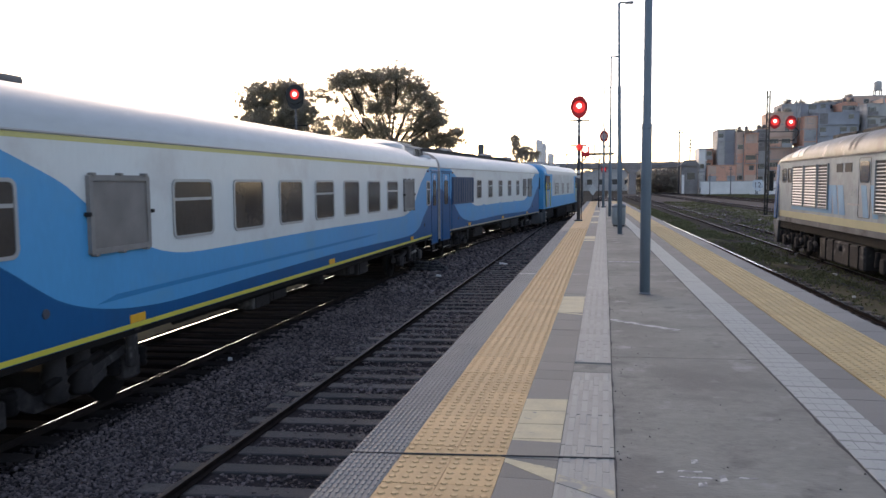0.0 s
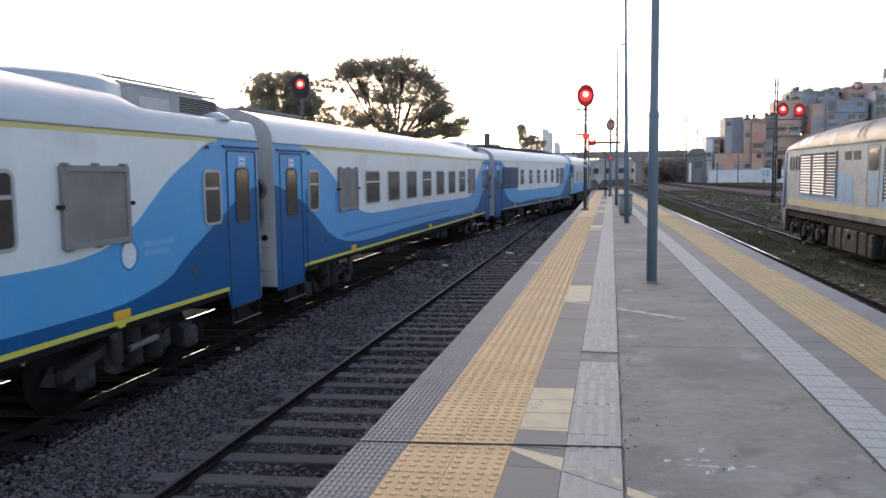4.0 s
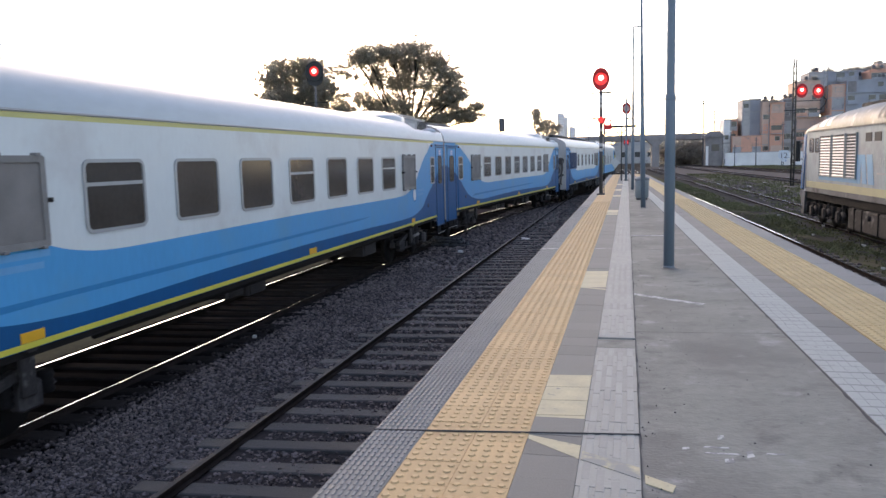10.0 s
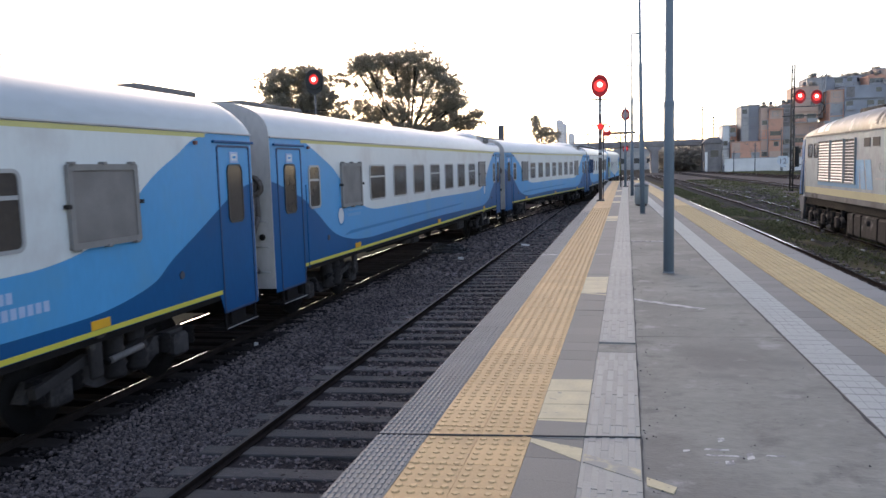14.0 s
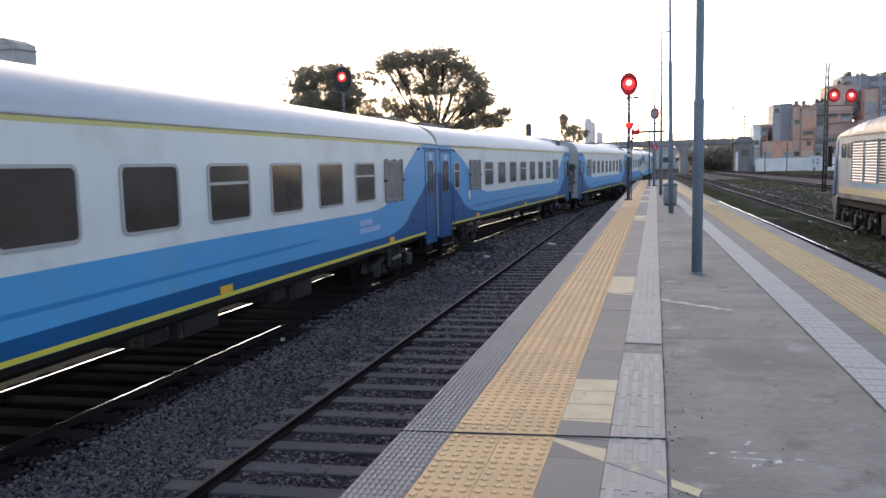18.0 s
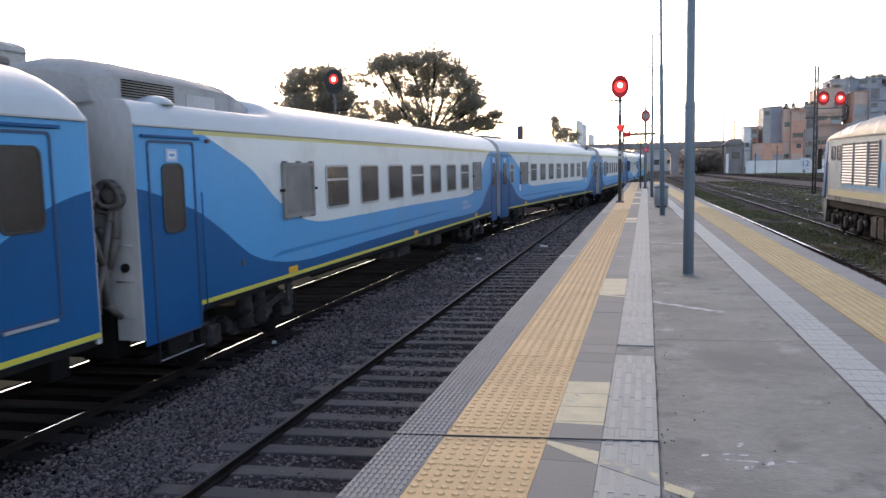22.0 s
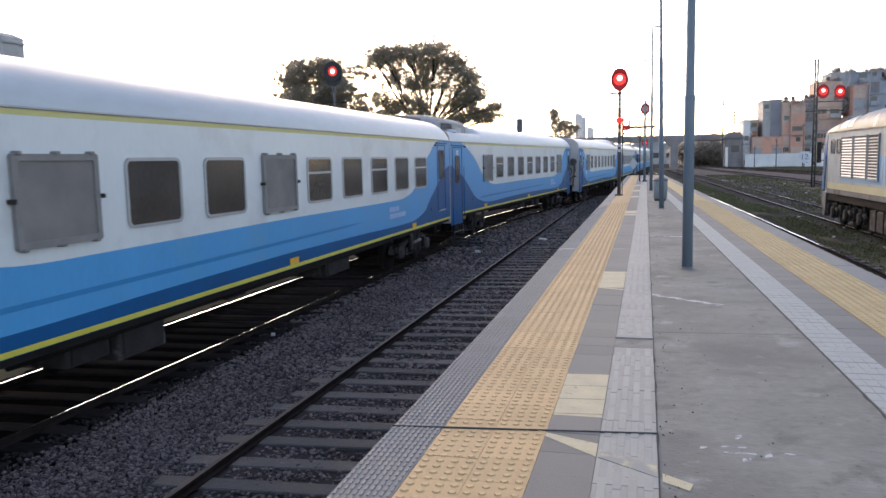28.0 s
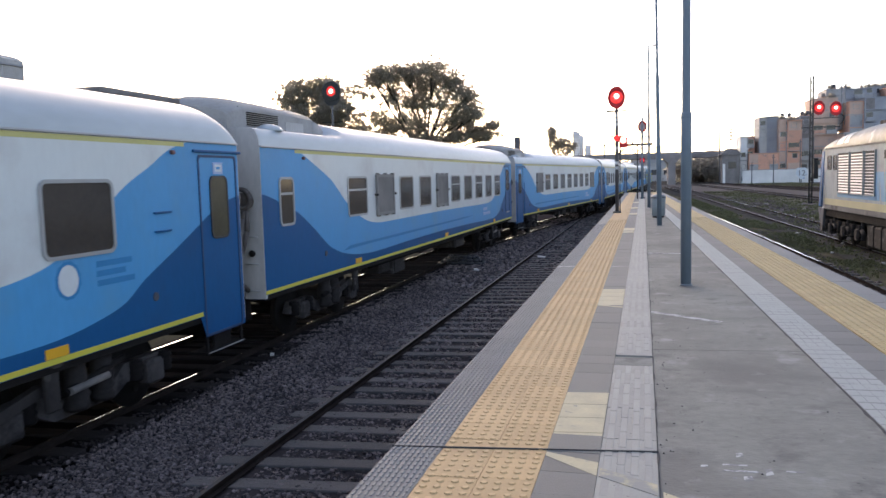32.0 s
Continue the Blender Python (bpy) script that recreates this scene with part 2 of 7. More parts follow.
M = dict(
    concrete=mat("platform_concrete", (0.200, 0.202, 0.180), 0.8, vary=0.30, scale=1.1, fine=14, bump=0.3, bump_scale=40, streak=(0.8, 1.3, 1), specks=((0.45, 0.47, 0.62, (0.135, 0.133, 0.122)), (3.2, 0.54, 0.66, (0.14, 0.136, 0.125)), (2.1, 0.58, 0.72, (0.31, 0.31, 0.295)), (26, 0.655, 0.69, (0.06, 0.058, 0.056)))),
    concrete_dark=mat("concrete_wall", (0.17, 0.165, 0.16), 0.9, vary=0.4, scale=1.5, bump=0.3),
    yellow_tile=mat("yellow_tactile", (0.57, 0.37, 0.175), 0.72, vary=0.16, scale=2.0, fine=30, random_amount=0.5, bump=0.12, specks=((5, 0.58, 0.75, (0.40, 0.245, 0.125)), (40, 0.66, 0.70, (0.22, 0.15, 0.09)))),
    dome=mat("yellow_dome", (0.585, 0.385, 0.187), 0.65, vary=0.14, scale=2.5, random_amount=0.3, island=True),
    yellow_dull=mat("dull_yellow_tactile", (0.47, 0.345, 0.165), 0.75, vary=0.18, scale=2.0, fine=30, random_amount=0.5, bump=0.12, specks=((5, 0.56, 0.72, (0.32, 0.25, 0.15)),)),
    dome_dull=mat("dull_yellow_dome", (0.52, 0.40, 0.21), 0.7, vary=0.16, scale=2.5, random_amount=0.3, island=True),
    guide_pale=mat("pale_guide_tile", (0.325, 0.345, 0.330), 0.7, vary=0.18, scale=3, random_amount=0.5, bump=0.1, specks=((14, 0.6, 0.68, (0.2, 0.2, 0.195)),)),
    # darker tile that shows in the gaps between the raised bars
    guide_dark=mat("guide_tile_dark", (0.20, 0.21, 0.205), 0.75, vary=0.25, scale=4, random_amount=0.5),
    edge_tile=mat("grey_edge_tile", (0.168, 0.173, 0.170), 0.7, vary=0.22, scale=3, random_amount=0.4, bump=0.15),
    groove=mat("edge_rib", (0.20, 0.205, 0.203), 0.7, vary=0.2, scale=3),
    plain_tile=mat("plain_grey_tile", (0.17, 0.168, 0.156), 0.75, vary=0.2, scale=2.5, random_amount=0.5, bump=0.12),
    guide_tile=mat("guide_tile", (0.30, 0.302, 0.275), 0.7, vary=0.2, scale=3, random_amount=0.5, bump=0.1, specks=((14, 0.62, 0.68, (0.13, 0.13, 0.135)),)),
    guide_bar=mat("guide_bar", (0.312, 0.314, 0.290), 0.68, vary=0.18, scale=4, random_amount=0.3, island=True),
    cream=mat("cream_paint", (0.60, 0.53, 0.34), 0.75, vary=0.3, scale=6, fine=45, other=(0.42, 0.37, 0.25), specks=((9, 0.63, 0.67, (0.27, 0.25, 0.215)), (3, 0.66, 0.72, (0.30, 0.275, 0.22)))),
    cream_worn=mat("rubbed_cream_paint", (0.48, 0.43, 0.29), 0.78, vary=0.2, scale=6, fine=45, specks=((7, 0.40, 0.52, (0.29, 0.29, 0.265)),)),
    white_paint=mat("worn_white_paint", (0.55, 0.55, 0.53), 0.8, scale=18, fine=70, other=(0.40, 0.40, 0.40), specks=((11, 0.49, 0.53, (0.22, 0.22, 0.22)),)),
    damp_stain=mat("dark_stain", (0.12, 0.117, 0.108), 0.85, vary=0.35, scale=3, fine=30, bump=0.2, specks=((4, 0.5, 0.62, (0.19, 0.188, 0.178)),)),
    stain_faint=mat("faint_stain", (0.175, 0.176, 0.158), 0.82, vary=0.28, scale=1.6, fine=16, bump=0.25, specks=((2.2, 0.46, 0.62, (0.20, 0.20, 0.18)),)),
    stain_mid=mat("middle_stain", (0.150, 0.150, 0.136), 0.83, vary=0.28, scale=1.8, fine=16, bump=0.25, specks=((2.6, 0.48, 0.64, (0.185, 0.185, 0.168)),)),
    joint=mat("dark_joint", (0.05, 0.05, 0.052), 0.95),
    ballast=mat("ballast_bed", (0.075, 0.062, 0.061), 0.95, vary=0.5, scale=1.3, fine=34, bump=1.0, bump_scale=26, other=(0.028, 0.026, 0.028), spec=0.0),
    stone=mat("ballast_stone", (0.255, 0.208, 0.203), 0.9, vary=0.35, scale=0.8, random_amount=1.2, island=True, bump=0.2, other=(0.032, 0.027, 0.027), spec=0.2),
    # stones by the rail: grime, plus the train's shade put into the colour
    stone_shaded=mat("grimy_shaded_stone", (0.075, 0.062, 0.060), 0.9, vary=0.35, scale=0.8, random_amount=1.3, island=True, bump=0.2, other=(0.014, 0.012, 0.012), spec=0.1),
    yard_stone=mat("yard_ballast", (0.185, 0.163, 0.152), 0.95, vary=0.5, scale=0.5, fine=9, bump=0.6, bump_scale=12, other=(0.115, 0.102, 0.093), spec=0.0),
    # bed below the train: grime, made near-black to stand for shade
    grimy_shaded=mat("grimy_shaded_bed", (0.012, 0.010, 0.010), 0.95, vary=0.5, scale=1.6, fine=26, bump=0.8, bump_scale=30, spec=0.0),
    earth=mat("yard_earth", (0.105, 0.096, 0.09), 0.95, vary=0.45, scale=0.12, fine=2.2, bump=0.6, bump_scale=3, other=(0.066, 0.064, 0.052), spec=0.0),
    grass_soil=mat("grassy_soil", (0.16, 0.148, 0.10), 0.95, spec=0.0, vary=0.5, scale=0.7, fine=12, bump=0.8, bump_scale=16, other=(0.085, 0.074, 0.058)),
    grass=mat("grass_blades", (0.175, 0.185, 0.095), 0.8, vary=0.4, scale=0.5, random_amount=1.0, island=True, other=(0.09, 0.082, 0.045), spec=0.1),
    sleeper=mat("sleeper", (0.145, 0.130, 0.122), 0.9, vary=0.35, scale=4, random_amount=0.8, bump=0.4, streak=(1, 6, 1), other=(0.05, 0.048, 0.048)),
    # sleepers under the train: its shade is put into their colour
    sleeper_shaded=mat("shaded_sleeper", (0.055, 0.047, 0.044), 0.95, vary=0.4, scale=4, random_amount=0.8, bump=0.4, streak=(1, 6, 1), other=(0.018, 0.016, 0.016), spec=0.0),
    sleeper_yard=mat("yard_sleeper", (0.14, 0.123, 0.113), 0.95, vary=0.4, scale=4, other=(0.055, 0.047, 0.044), spec=0.0),
    rail_side=mat("rusty_rail", (0.034, 0.027, 0.024), 0.9, vary=0.35, scale=3, bump=0.2, spec=0.0),
    rail_top=mat("polished_rail", (0.74, 0.87, 1.0), 0.14, 1.0, vary=0.06, scale=2),
    rail_yard=mat("yard_rail", (0.80, 0.82, 0.85), 0.22, 1.0, vary=0.1, scale=1),
    rail_old=mat("worn_rail", (0.36, 0.35, 0.35), 0.5, 0.6, vary=0.25, scale=2),
    rail_dull=mat("dull_rail", (0.05, 0.05, 0.053), 0.55, 0.0, vary=0.3, scale=2, spec=0.2),
    car_white=mat("coach_white", (0.635, 0.672, 0.675), 0.42, vary=0.07, scale=0.7, fine=14, coat=0.05, specks=((0.8, 0.52, 0.75, (0.52, 0.52, 0.52)), (30, 0.70, 0.73, (0.25, 0.22, 0.2))), streak=(1, 1, 0.35)),
    car_blue=mat("coach_light_blue", (0.042, 0.305, 0.60), 0.45, specks=((0.8, 0.50, 0.75, (0.07, 0.30, 0.52)), (26, 0.71, 0.74, (0.12, 0.2, 0.3))), vary=0.10, scale=0.7, fine=14, spec=0.3, streak=(1, 1, 0.35)),
    car_navy=mat("coach_dark_blue", (0.001, 0.090, 0.245), 0.42, specks=((0.9, 0.50, 0.72, (0.008, 0.08, 0.205)),), vary=0.14, scale=0.8, fine=14, spec=0.13, streak=(1, 1, 0.35)),
    car_roof=mat("coach_roof", (0.43, 0.485, 0.52), 0.42, vary=0.12, scale=0.6, fine=9, coat=0.05, streak=(1, 0.3, 1)),
    car_grey=mat("coach_end_grey", (0.44, 0.43, 0.425), 0.6, vary=0.25, scale=1.6, fine=14, streak=(1, 1, 0.4)),
    car_yellow=mat("coach_yellow_line", (0.65, 0.56, 0.07), 0.5, vary=0.12, scale=2),
    eaves_yellow=mat("pale_eaves_yellow", (0.56, 0.52, 0.20), 0.5, vary=0.15, scale=2, streak=(1, 0.4, 1)),
    door_seal=mat("door_seal", (0.012, 0.05, 0.13), 0.6, vary=0.2),
    marker_red=mat("marker_red", (0.16, 0.06, 0.05), 0.5, vary=0.2),
    filler=mat("filler_brown", (0.05, 0.06, 0.085), 0.6, vary=0.2),
    crease=mat("coach_crease_line", (0.012, 0.20, 0.44), 0.5, vary=0.1, spec=0.25),
    roof_plate=mat("roof_plate_brown", (0.17, 0.155, 0.145), 0.8, vary=0.4, scale=3, fine=22, bump=0.3),
    roof_unit=mat("roof_unit_grey", (0.35, 0.34, 0.335), 0.75, vary=0.22, scale=2, fine=20),
    frame_grey=mat("window_frame_grey", (0.36, 0.365, 0.37), 0.45, 0.2, vary=0.1, scale=4),
    pane=glass("dark_pane", (0.055, 0.047, 0.043)),
    pane_warm=glass("lit_pane", (0.075, 0.068, 0.045)),
    screen_frame=mat("screen_frame", (0.205, 0.195, 0.188), 0.6, vary=0.2, scale=5),
    loading_panel=mat("loading_panel", (0.085, 0.105, 0.15), 0.6, vary=0.2, scale=3, fine=30),
    roof_gear=mat("roof_gear_dark", (0.055, 0.05, 0.048), 0.8, vary=0.4, scale=3, fine=22),
    mesh_screen=mat("window_screen", (0.19, 0.174, 0.166), 0.75, vary=0.4, scale=1.6, fine=120),
    emblem=mat("emblem_white", (0.62, 0.66, 0.68), 0.5, vary=0.08),
    lettering=mat("faded_lettering", (0.34, 0.46, 0.66), 0.55, vary=0.1),
    lettering_faint=mat("worn_lettering", (0.095, 0.335, 0.60), 0.55, vary=0.1),
    orange=mat("orange_marker", (0.80, 0.40, 0.02), 0.5, vary=0.1),
    black_rubber=mat("black_rubber", (0.02, 0.02, 0.021), 0.8, vary=0.3),
    underframe=mat("grimy_underframe", (0.014, 0.012, 0.0115), 0.85, vary=0.45, scale=3, bump=0.3, spec=0.15),
    bogie=mat("bogie_grime", (0.032, 0.028, 0.027), 0.8, vary=0.5, scale=5, bump=0.3, spec=0.2),
    frame_grime=mat("bogie_frame_grime", (0.075, 0.067, 0.064), 0.8, vary=0.5, scale=3, bump=0.3, spec=0.2, specks=((2.0, 0.5, 0.62, (0.025, 0.022, 0.021)),)),
    reel=mat("hose_grey", (0.105, 0.092, 0.088), 0.7, vary=0.3, scale=6),
    tank_grime=mat("tank_grime", (0.042, 0.037, 0.035), 0.85, vary=0.5, spec=0.2, specks=((2.2, 0.55, 0.68, (0.16, 0.15, 0.14)),), scale=2.5, bump=0.3, streak=(1, 1, 0.4)),
    wheel=mat("wheel_steel", (0.014, 0.0125, 0.012), 0.75, 0.0, vary=0.4, scale=4, spec=0.2),
    cable=mat("cable_black", (0.025, 0.025, 0.027), 0.6),
    post=mat("blue_grey_post", (0.13, 0.175, 0.215), 0.5, vary=0.16, scale=3, fine=26, streak=(1, 1, 0.3)),
    post_grey=mat("galvanised_post", (0.20, 0.22, 0.235), 0.5, 0.3, vary=0.16, scale=3),
    signal_post=mat("signal_post_grey", (0.10, 0.092, 0.094), 0.6, vary=0.35, scale=4, fine=25, streak=(1, 1, 0.3)),
    signal_black=mat("signal_black", (0.018, 0.018, 0.019), 0.6, vary=0.3),
    # unlit red parts glow faintly here, standing for spill from the lenses
    signal_red_glow=mat("signal_red_glow", (0.09, 0.006, 0.008), 0.6, vary=0.2, emit=((1.0, 0.03, 0.05), 0.07)),
    lamp_red=mat("red_lens", (0.9, 0.05, 0.03), 0.3, emit=((1.0, 0.02, 0.03), 0.27)),
    lamp_dim=mat("dull_lens", (0.42, 0.30, 0.29), 0.4, vary=0.1),
    lamp_core=mat("lit_lamp_core", (1, 0.5, 0.4), 0.3, emit=((1.0, 0.42, 0.38), 2.2)),
    bin_green=mat("bin_grey_green", (0.27, 0.305, 0.305), 0.5, vary=0.14, scale=5),
    loco_white=mat("loco_white", (0.275, 0.318, 0.33), 0.6, spec=0.25, specks=((1.1, 0.52, 0.74, (0.19, 0.205, 0.21)),), vary=0.24, scale=1.3, fine=10, streak=(1, 1, 0.4)),
    loco_body=mat("lead_loco_grey_white", (0.47, 0.50, 0.51), 0.5, vary=0.2, scale=0.9, fine=10, streak=(1, 1, 0.4), specks=((0.9, 0.52, 0.72, (0.33, 0.34, 0.34)),)),
    loco_roof=mat("loco_roof", (0.10, 0.11, 0.118), 0.45, 0.0, spec=0.25, vary=0.5, scale=1.1, fine=9, specks=((0.55, 0.48, 0.62, (0.045, 0.043, 0.041)), (1.6, 0.60, 0.7, (0.34, 0.34, 0.34))), streak=(1, 0.5, 1)),
    loco_blue=mat("loco_faded_blue", (0.10, 0.27, 0.43), 0.5, vary=0.16, scale=2),
    loco_cab=mat("loco_cab_blue", (0.04, 0.125, 0.29), 0.5, vary=0.2, scale=2, spec=0.25),
    loco_yellow=mat("loco_cream_yellow", (0.38, 0.35, 0.20), 0.55, vary=0.16, scale=1.5),
    loco_skirt=mat("loco_grey_skirt", (0.10, 0.103, 0.108), 0.7, vary=0.45, specks=((2.4, 0.55, 0.68, (0.24, 0.24, 0.245)), (1.2, 0.5, 0.62, (0.03, 0.029, 0.028))), scale=1.6, streak=(1, 1, 0.5)),
    louvre=mat("louvre_slat", (0.36, 0.37, 0.38), 0.45, 0.2, vary=0.15, scale=4),
    louvre_back=mat("louvre_back", (0.03, 0.03, 0.032), 0.8),
    bark=mat("bark", (0.055, 0.045, 0.036), 0.95, vary=0.4, scale=3, bump=0.6, bump_scale=12),
    # both leaf surfaces are paled to stand for haze, the far one more
    leaf=leaves("leaves", (0.17, 0.16, 0.125), (0.10, 0.10, 0.08), (0.62, 0.56, 0.46)),
    leaf_hazed=leaves("hazed_leaves", (0.24, 0.235, 0.21), (0.16, 0.158, 0.14), (0.6, 0.55, 0.47)),
    # brick, grey and blue-grey walls carry some distance haze in their colour
    brick=mat("hollow_brick", (0.64, 0.345, 0.25), 0.9, vary=0.22, scale=0.5, fine=7, random_amount=0.6, bump=0.3, specks=((0.5, 0.52, 0.66, (0.42, 0.27, 0.21)), (1.3, 0.6, 0.68, (0.30, 0.27, 0.25)))),
    brick_pale=mat("pale_brick", (0.58, 0.41, 0.33), 0.9, vary=0.2, scale=0.5, fine=7, bump=0.3),
    render_grey=mat("grey_render", (0.36, 0.36, 0.37), 0.9, vary=0.25, scale=0.4, fine=5, specks=((0.6, 0.55, 0.7, (0.17, 0.165, 0.16)),)),
    render_pale=mat("pale_render", (0.44, 0.43, 0.42), 0.9, vary=0.2, scale=0.5, fine=6, specks=((0.6, 0.55, 0.7, (0.27, 0.26, 0.25)),)),
    render_blue=mat("blue_grey_render", (0.33, 0.345, 0.385), 0.9, vary=0.2, scale=0.4, fine=5),
    render_white=mat("white_render", (0.75, 0.74, 0.73), 0.85, vary=0.15, scale=0.5, fine=6),
    house_pane=glass("house_pane", (0.04, 0.045, 0.055), 0.15),
    graffiti=mat("graffiti_blue", (0.10, 0.22, 0.45), 0.8, vary=0.2, scale=2),
    sign_blue=mat("pale_blue_board", (0.60, 0.645, 0.69), 0.6, vary=0.12, scale=2),
    # bridge grey is raised to stand for haze
    bridge=mat("bridge_concrete", (0.29, 0.272, 0.278), 0.95, vary=0.3, scale=0.4, fine=4, spec=0.1),
    # tower tones are lifted towards white, haze put into the colour
    tower_far=mat("far_tower", (0.86, 0.81, 0.78), 0.9, vary=0.06, scale=0.02),
    tower_band=mat("far_tower_floor", (0.76, 0.73, 0.71), 0.9, vary=0.06, scale=0.02),
    # cabin wall: a dark grey lightened in place of haze
    dark_wall=mat("hazed_wall", (0.22, 0.205, 0.205), 0.95, vary=0.3, scale=1, fine=8, spec=0.1),
    tank=mat("water_tank", (0.10, 0.10, 0.11), 0.6, vary=0.3, scale=2),
    litter=mat("litter", (0.55, 0.55, 0.53), 0.8, vary=0.2, scale=9),
)

# ---------------------------------------------------------------- mesh helpers


def box(bm, x0, x1, y0, y1, z0, z1, bev=0.0):
    vs = [bm.verts.new(p) for p in ((x0, y0, z0), (x1, y0, z0), (x1, y1, z0), (x0, y1, z0), (x0, y0, z1), (x1, y0, z1), (x1, y1, z1), (x0, y1, z1))]
    fs = [bm.faces.new([vs[i] for i in f]) for f in ((3, 2, 1, 0), (4, 5, 6, 7), (0, 1, 5, 4), (1, 2, 6, 5), (2, 3, 7, 6), (3, 0, 4, 7))]
    if bev:
        bmesh.ops.bevel(bm, geom=list({e for f in fs for e in f.edges}), offset=bev, segments=1, affect="EDGES")
    return bm


def tube(bm, a, b, r0, r1=None, n=10, caps=True):
    r1 = r0 if r1 is None else r1
    a, b = Vector(a), Vector(b)
    q = (b - a).to_track_quat("Z", "Y")
    rings = []
    for c, r in ((a, r0), (b, r1)):
        rings.append([bm.verts.new(c + q @ Vector((r * math.cos(2 * math.pi * i / n), r * math.sin(2 * math.pi * i / n), 0))) for i in range(n)])
    for i in range(n):
        f = bm.faces.new((rings[0][i], rings[0][(i + 1) % n], rings[1][(i + 1) % n], rings[1][i]))
        f.smooth = True
    if caps:
        bm.faces.new(rings[0][::-1])
        bm.faces.new(rings[1])
    return bm


def lathe(bm, rings, centre=(0, 0, 0), axis="Z", n=16):
    """Turned solid; rings of (radius, height along the axis)."""
    c = Vector(centre)
    turn = {"Z": Matrix.Identity(3), "X": Matrix(((0, 0, 1), (0, 1, 0), (-1, 0, 0))), "Y": Matrix(((1, 0, 0), (0, 0, -1), (0, 1, 0)))}[axis]
    loops = [[bm.verts.new(c + turn @ Vector((r * math.cos(2 * math.pi * i / n), r * math.sin(2 * math.pi * i / n), z))) for i in range(n)] for r, z in rings]
    for k in range(len(loops) - 1):
        for i in range(n):
            f = bm.faces.new((loops[k][i], loops[k][(i + 1) % n], loops[k + 1][(i + 1) % n], loops[k + 1][i]))
            f.smooth = True
    bm.faces.new(loops[0][::-1])
    bm.faces.new(loops[-1])
    return bm


def extrude(bm, outline, d0, d1, axis="Y"):
    """A prism: the outline lies across the axis."""
    def at(u, v, d):
        return {"Y": (u, d, v), "X": (d, u, v), "Z": (u, v, d)}[axis]
    a = [bm.verts.new(at(u, v, d0)) for u, v in outline]
    b = [bm.verts.new(at(u, v, d1)) for u, v in outline]
    k = len(outline)
    for i in range(k):
        bm.faces.new((a[i], a[(i + 1) % k], b[(i + 1) % k], b[i]))
    bm.faces.new(a[::-1])
    bm.faces.new(b)
    return bm


def rounded(u0, u1, v0, v1, r, k=4):
    out = []
    for cu, cv, s in ((u1 - r, v1 - r, 0), (u0 + r, v1 - r, 90), (u0 + r, v0 + r, 180), (u1 - r, v0 + r, 270)):
        for i in range(k + 1):
            a = radians(s + 90 * i / k)
            out.append((cu + r * math.cos(a), cv + r * math.sin(a)))
    return out


def ring_frame(bm, outer, inner, d0, d1, axis="X"):
    """A flat frame between two outlines of equal length."""
    def at(u, v, d):
        return {"Y": (u, d, v), "X": (d, u, v)}[axis]
    loops = [[bm.verts.new(at(u, v, d)) for u, v in o] for o, d in ((outer, d0), (outer, d1), (inner, d1), (inner, d0))]
    k = len(outer)
    for a in range(4):
        la, lb = loops[a], loops[(a + 1) % 4]
        for i in range(k):
            bm.faces.new((la[i], la[(i + 1) % k], lb[(i + 1) % k], lb[i]))
    return bm


def to_mesh(name, bm, materials):
    bmesh.ops.recalc_face_normals(bm, faces=bm.faces)
    me = bpy.data.meshes.new(name)
    bm.to_mesh(me)
    bm.free()
    for m in (materials if isinstance(materials, (list, tuple)) else [materials]):
        me.materials.append(m)
    return me


def part(name, bm, material, parent, label="", place=None):
    ob = new(name, to_mesh(name, bm, material))
    ob.parent = parent
    if place is not None:
        ob.matrix_basis = place
    if label:
        tagged(ob, label)
    return ob


def thing(name, label, category, place=None, group="", kind=""):
    ob = new(name)
    if place is not None:
        ob.matrix_basis = place
    return tagged(ob, label, category, group, kind)


def solid(name, bm, material, label, category, place=None, group="", kind=""):
    ob = new(name, to_mesh(name, bm, material))
    if place is not None:
        ob.matrix_basis = place
    return tagged(ob, label, category, group, kind)


def raw(name, verts, faces, material, smooth=False):
    me = bpy.data.meshes.new(name)
    me.from_pydata(verts, [], faces)
    me.materials.append(material)
    if smooth:
        me.polygons.foreach_set("use_smooth", [True] * len(me.polygons))
    return me


def B():
    return bmesh.new()


# ---------------------------------------------------------------- lines of the tracks
TRACK_X, CURVE_AT, CURVE_R, CURVE_TURN, CURVE_REST = -7.51, 22.0, 180.0, 0.14, 0.05


def train_line(s):
    """The departing train's track: straight, then swinging over and partly back towards the main line."""
    arc, back = CURVE_R * CURVE_TURN, CURVE_R * (CURVE_TURN - CURVE_REST)
    if s <= CURVE_AT:
        return Vector((TRACK_X, s, 0)), 0.0
    a = min((s - CURVE_AT) / CURVE_R, CURVE_TURN)
    x, y = TRACK_X + CURVE_R * (1 - math.cos(a)), CURVE_AT + CURVE_R * math.sin(a)
    if s <= CURVE_AT + arc:
        return Vector((x, y, 0)), a
    b = CURVE_TURN - min((s - CURVE_AT - arc) / CURVE_R, CURVE_TURN - CURVE_REST)
    x += CURVE_R * (math.cos(b) - math.cos(CURVE_TURN))
    y += CURVE_R * (math.sin(CURVE_TURN) - math.sin(b))
    rest = max(0.0, s - CURVE_AT - arc - back)
    return Vector((x + rest * math.sin(b), y + rest * math.cos(b), 0)), b


def straight_line(x0, slope):
    d = Vector((slope, 1, 0)).normalized()
    return lambda s: (Vector((x0, 0, 0)) + d * s, math.atan(slope))


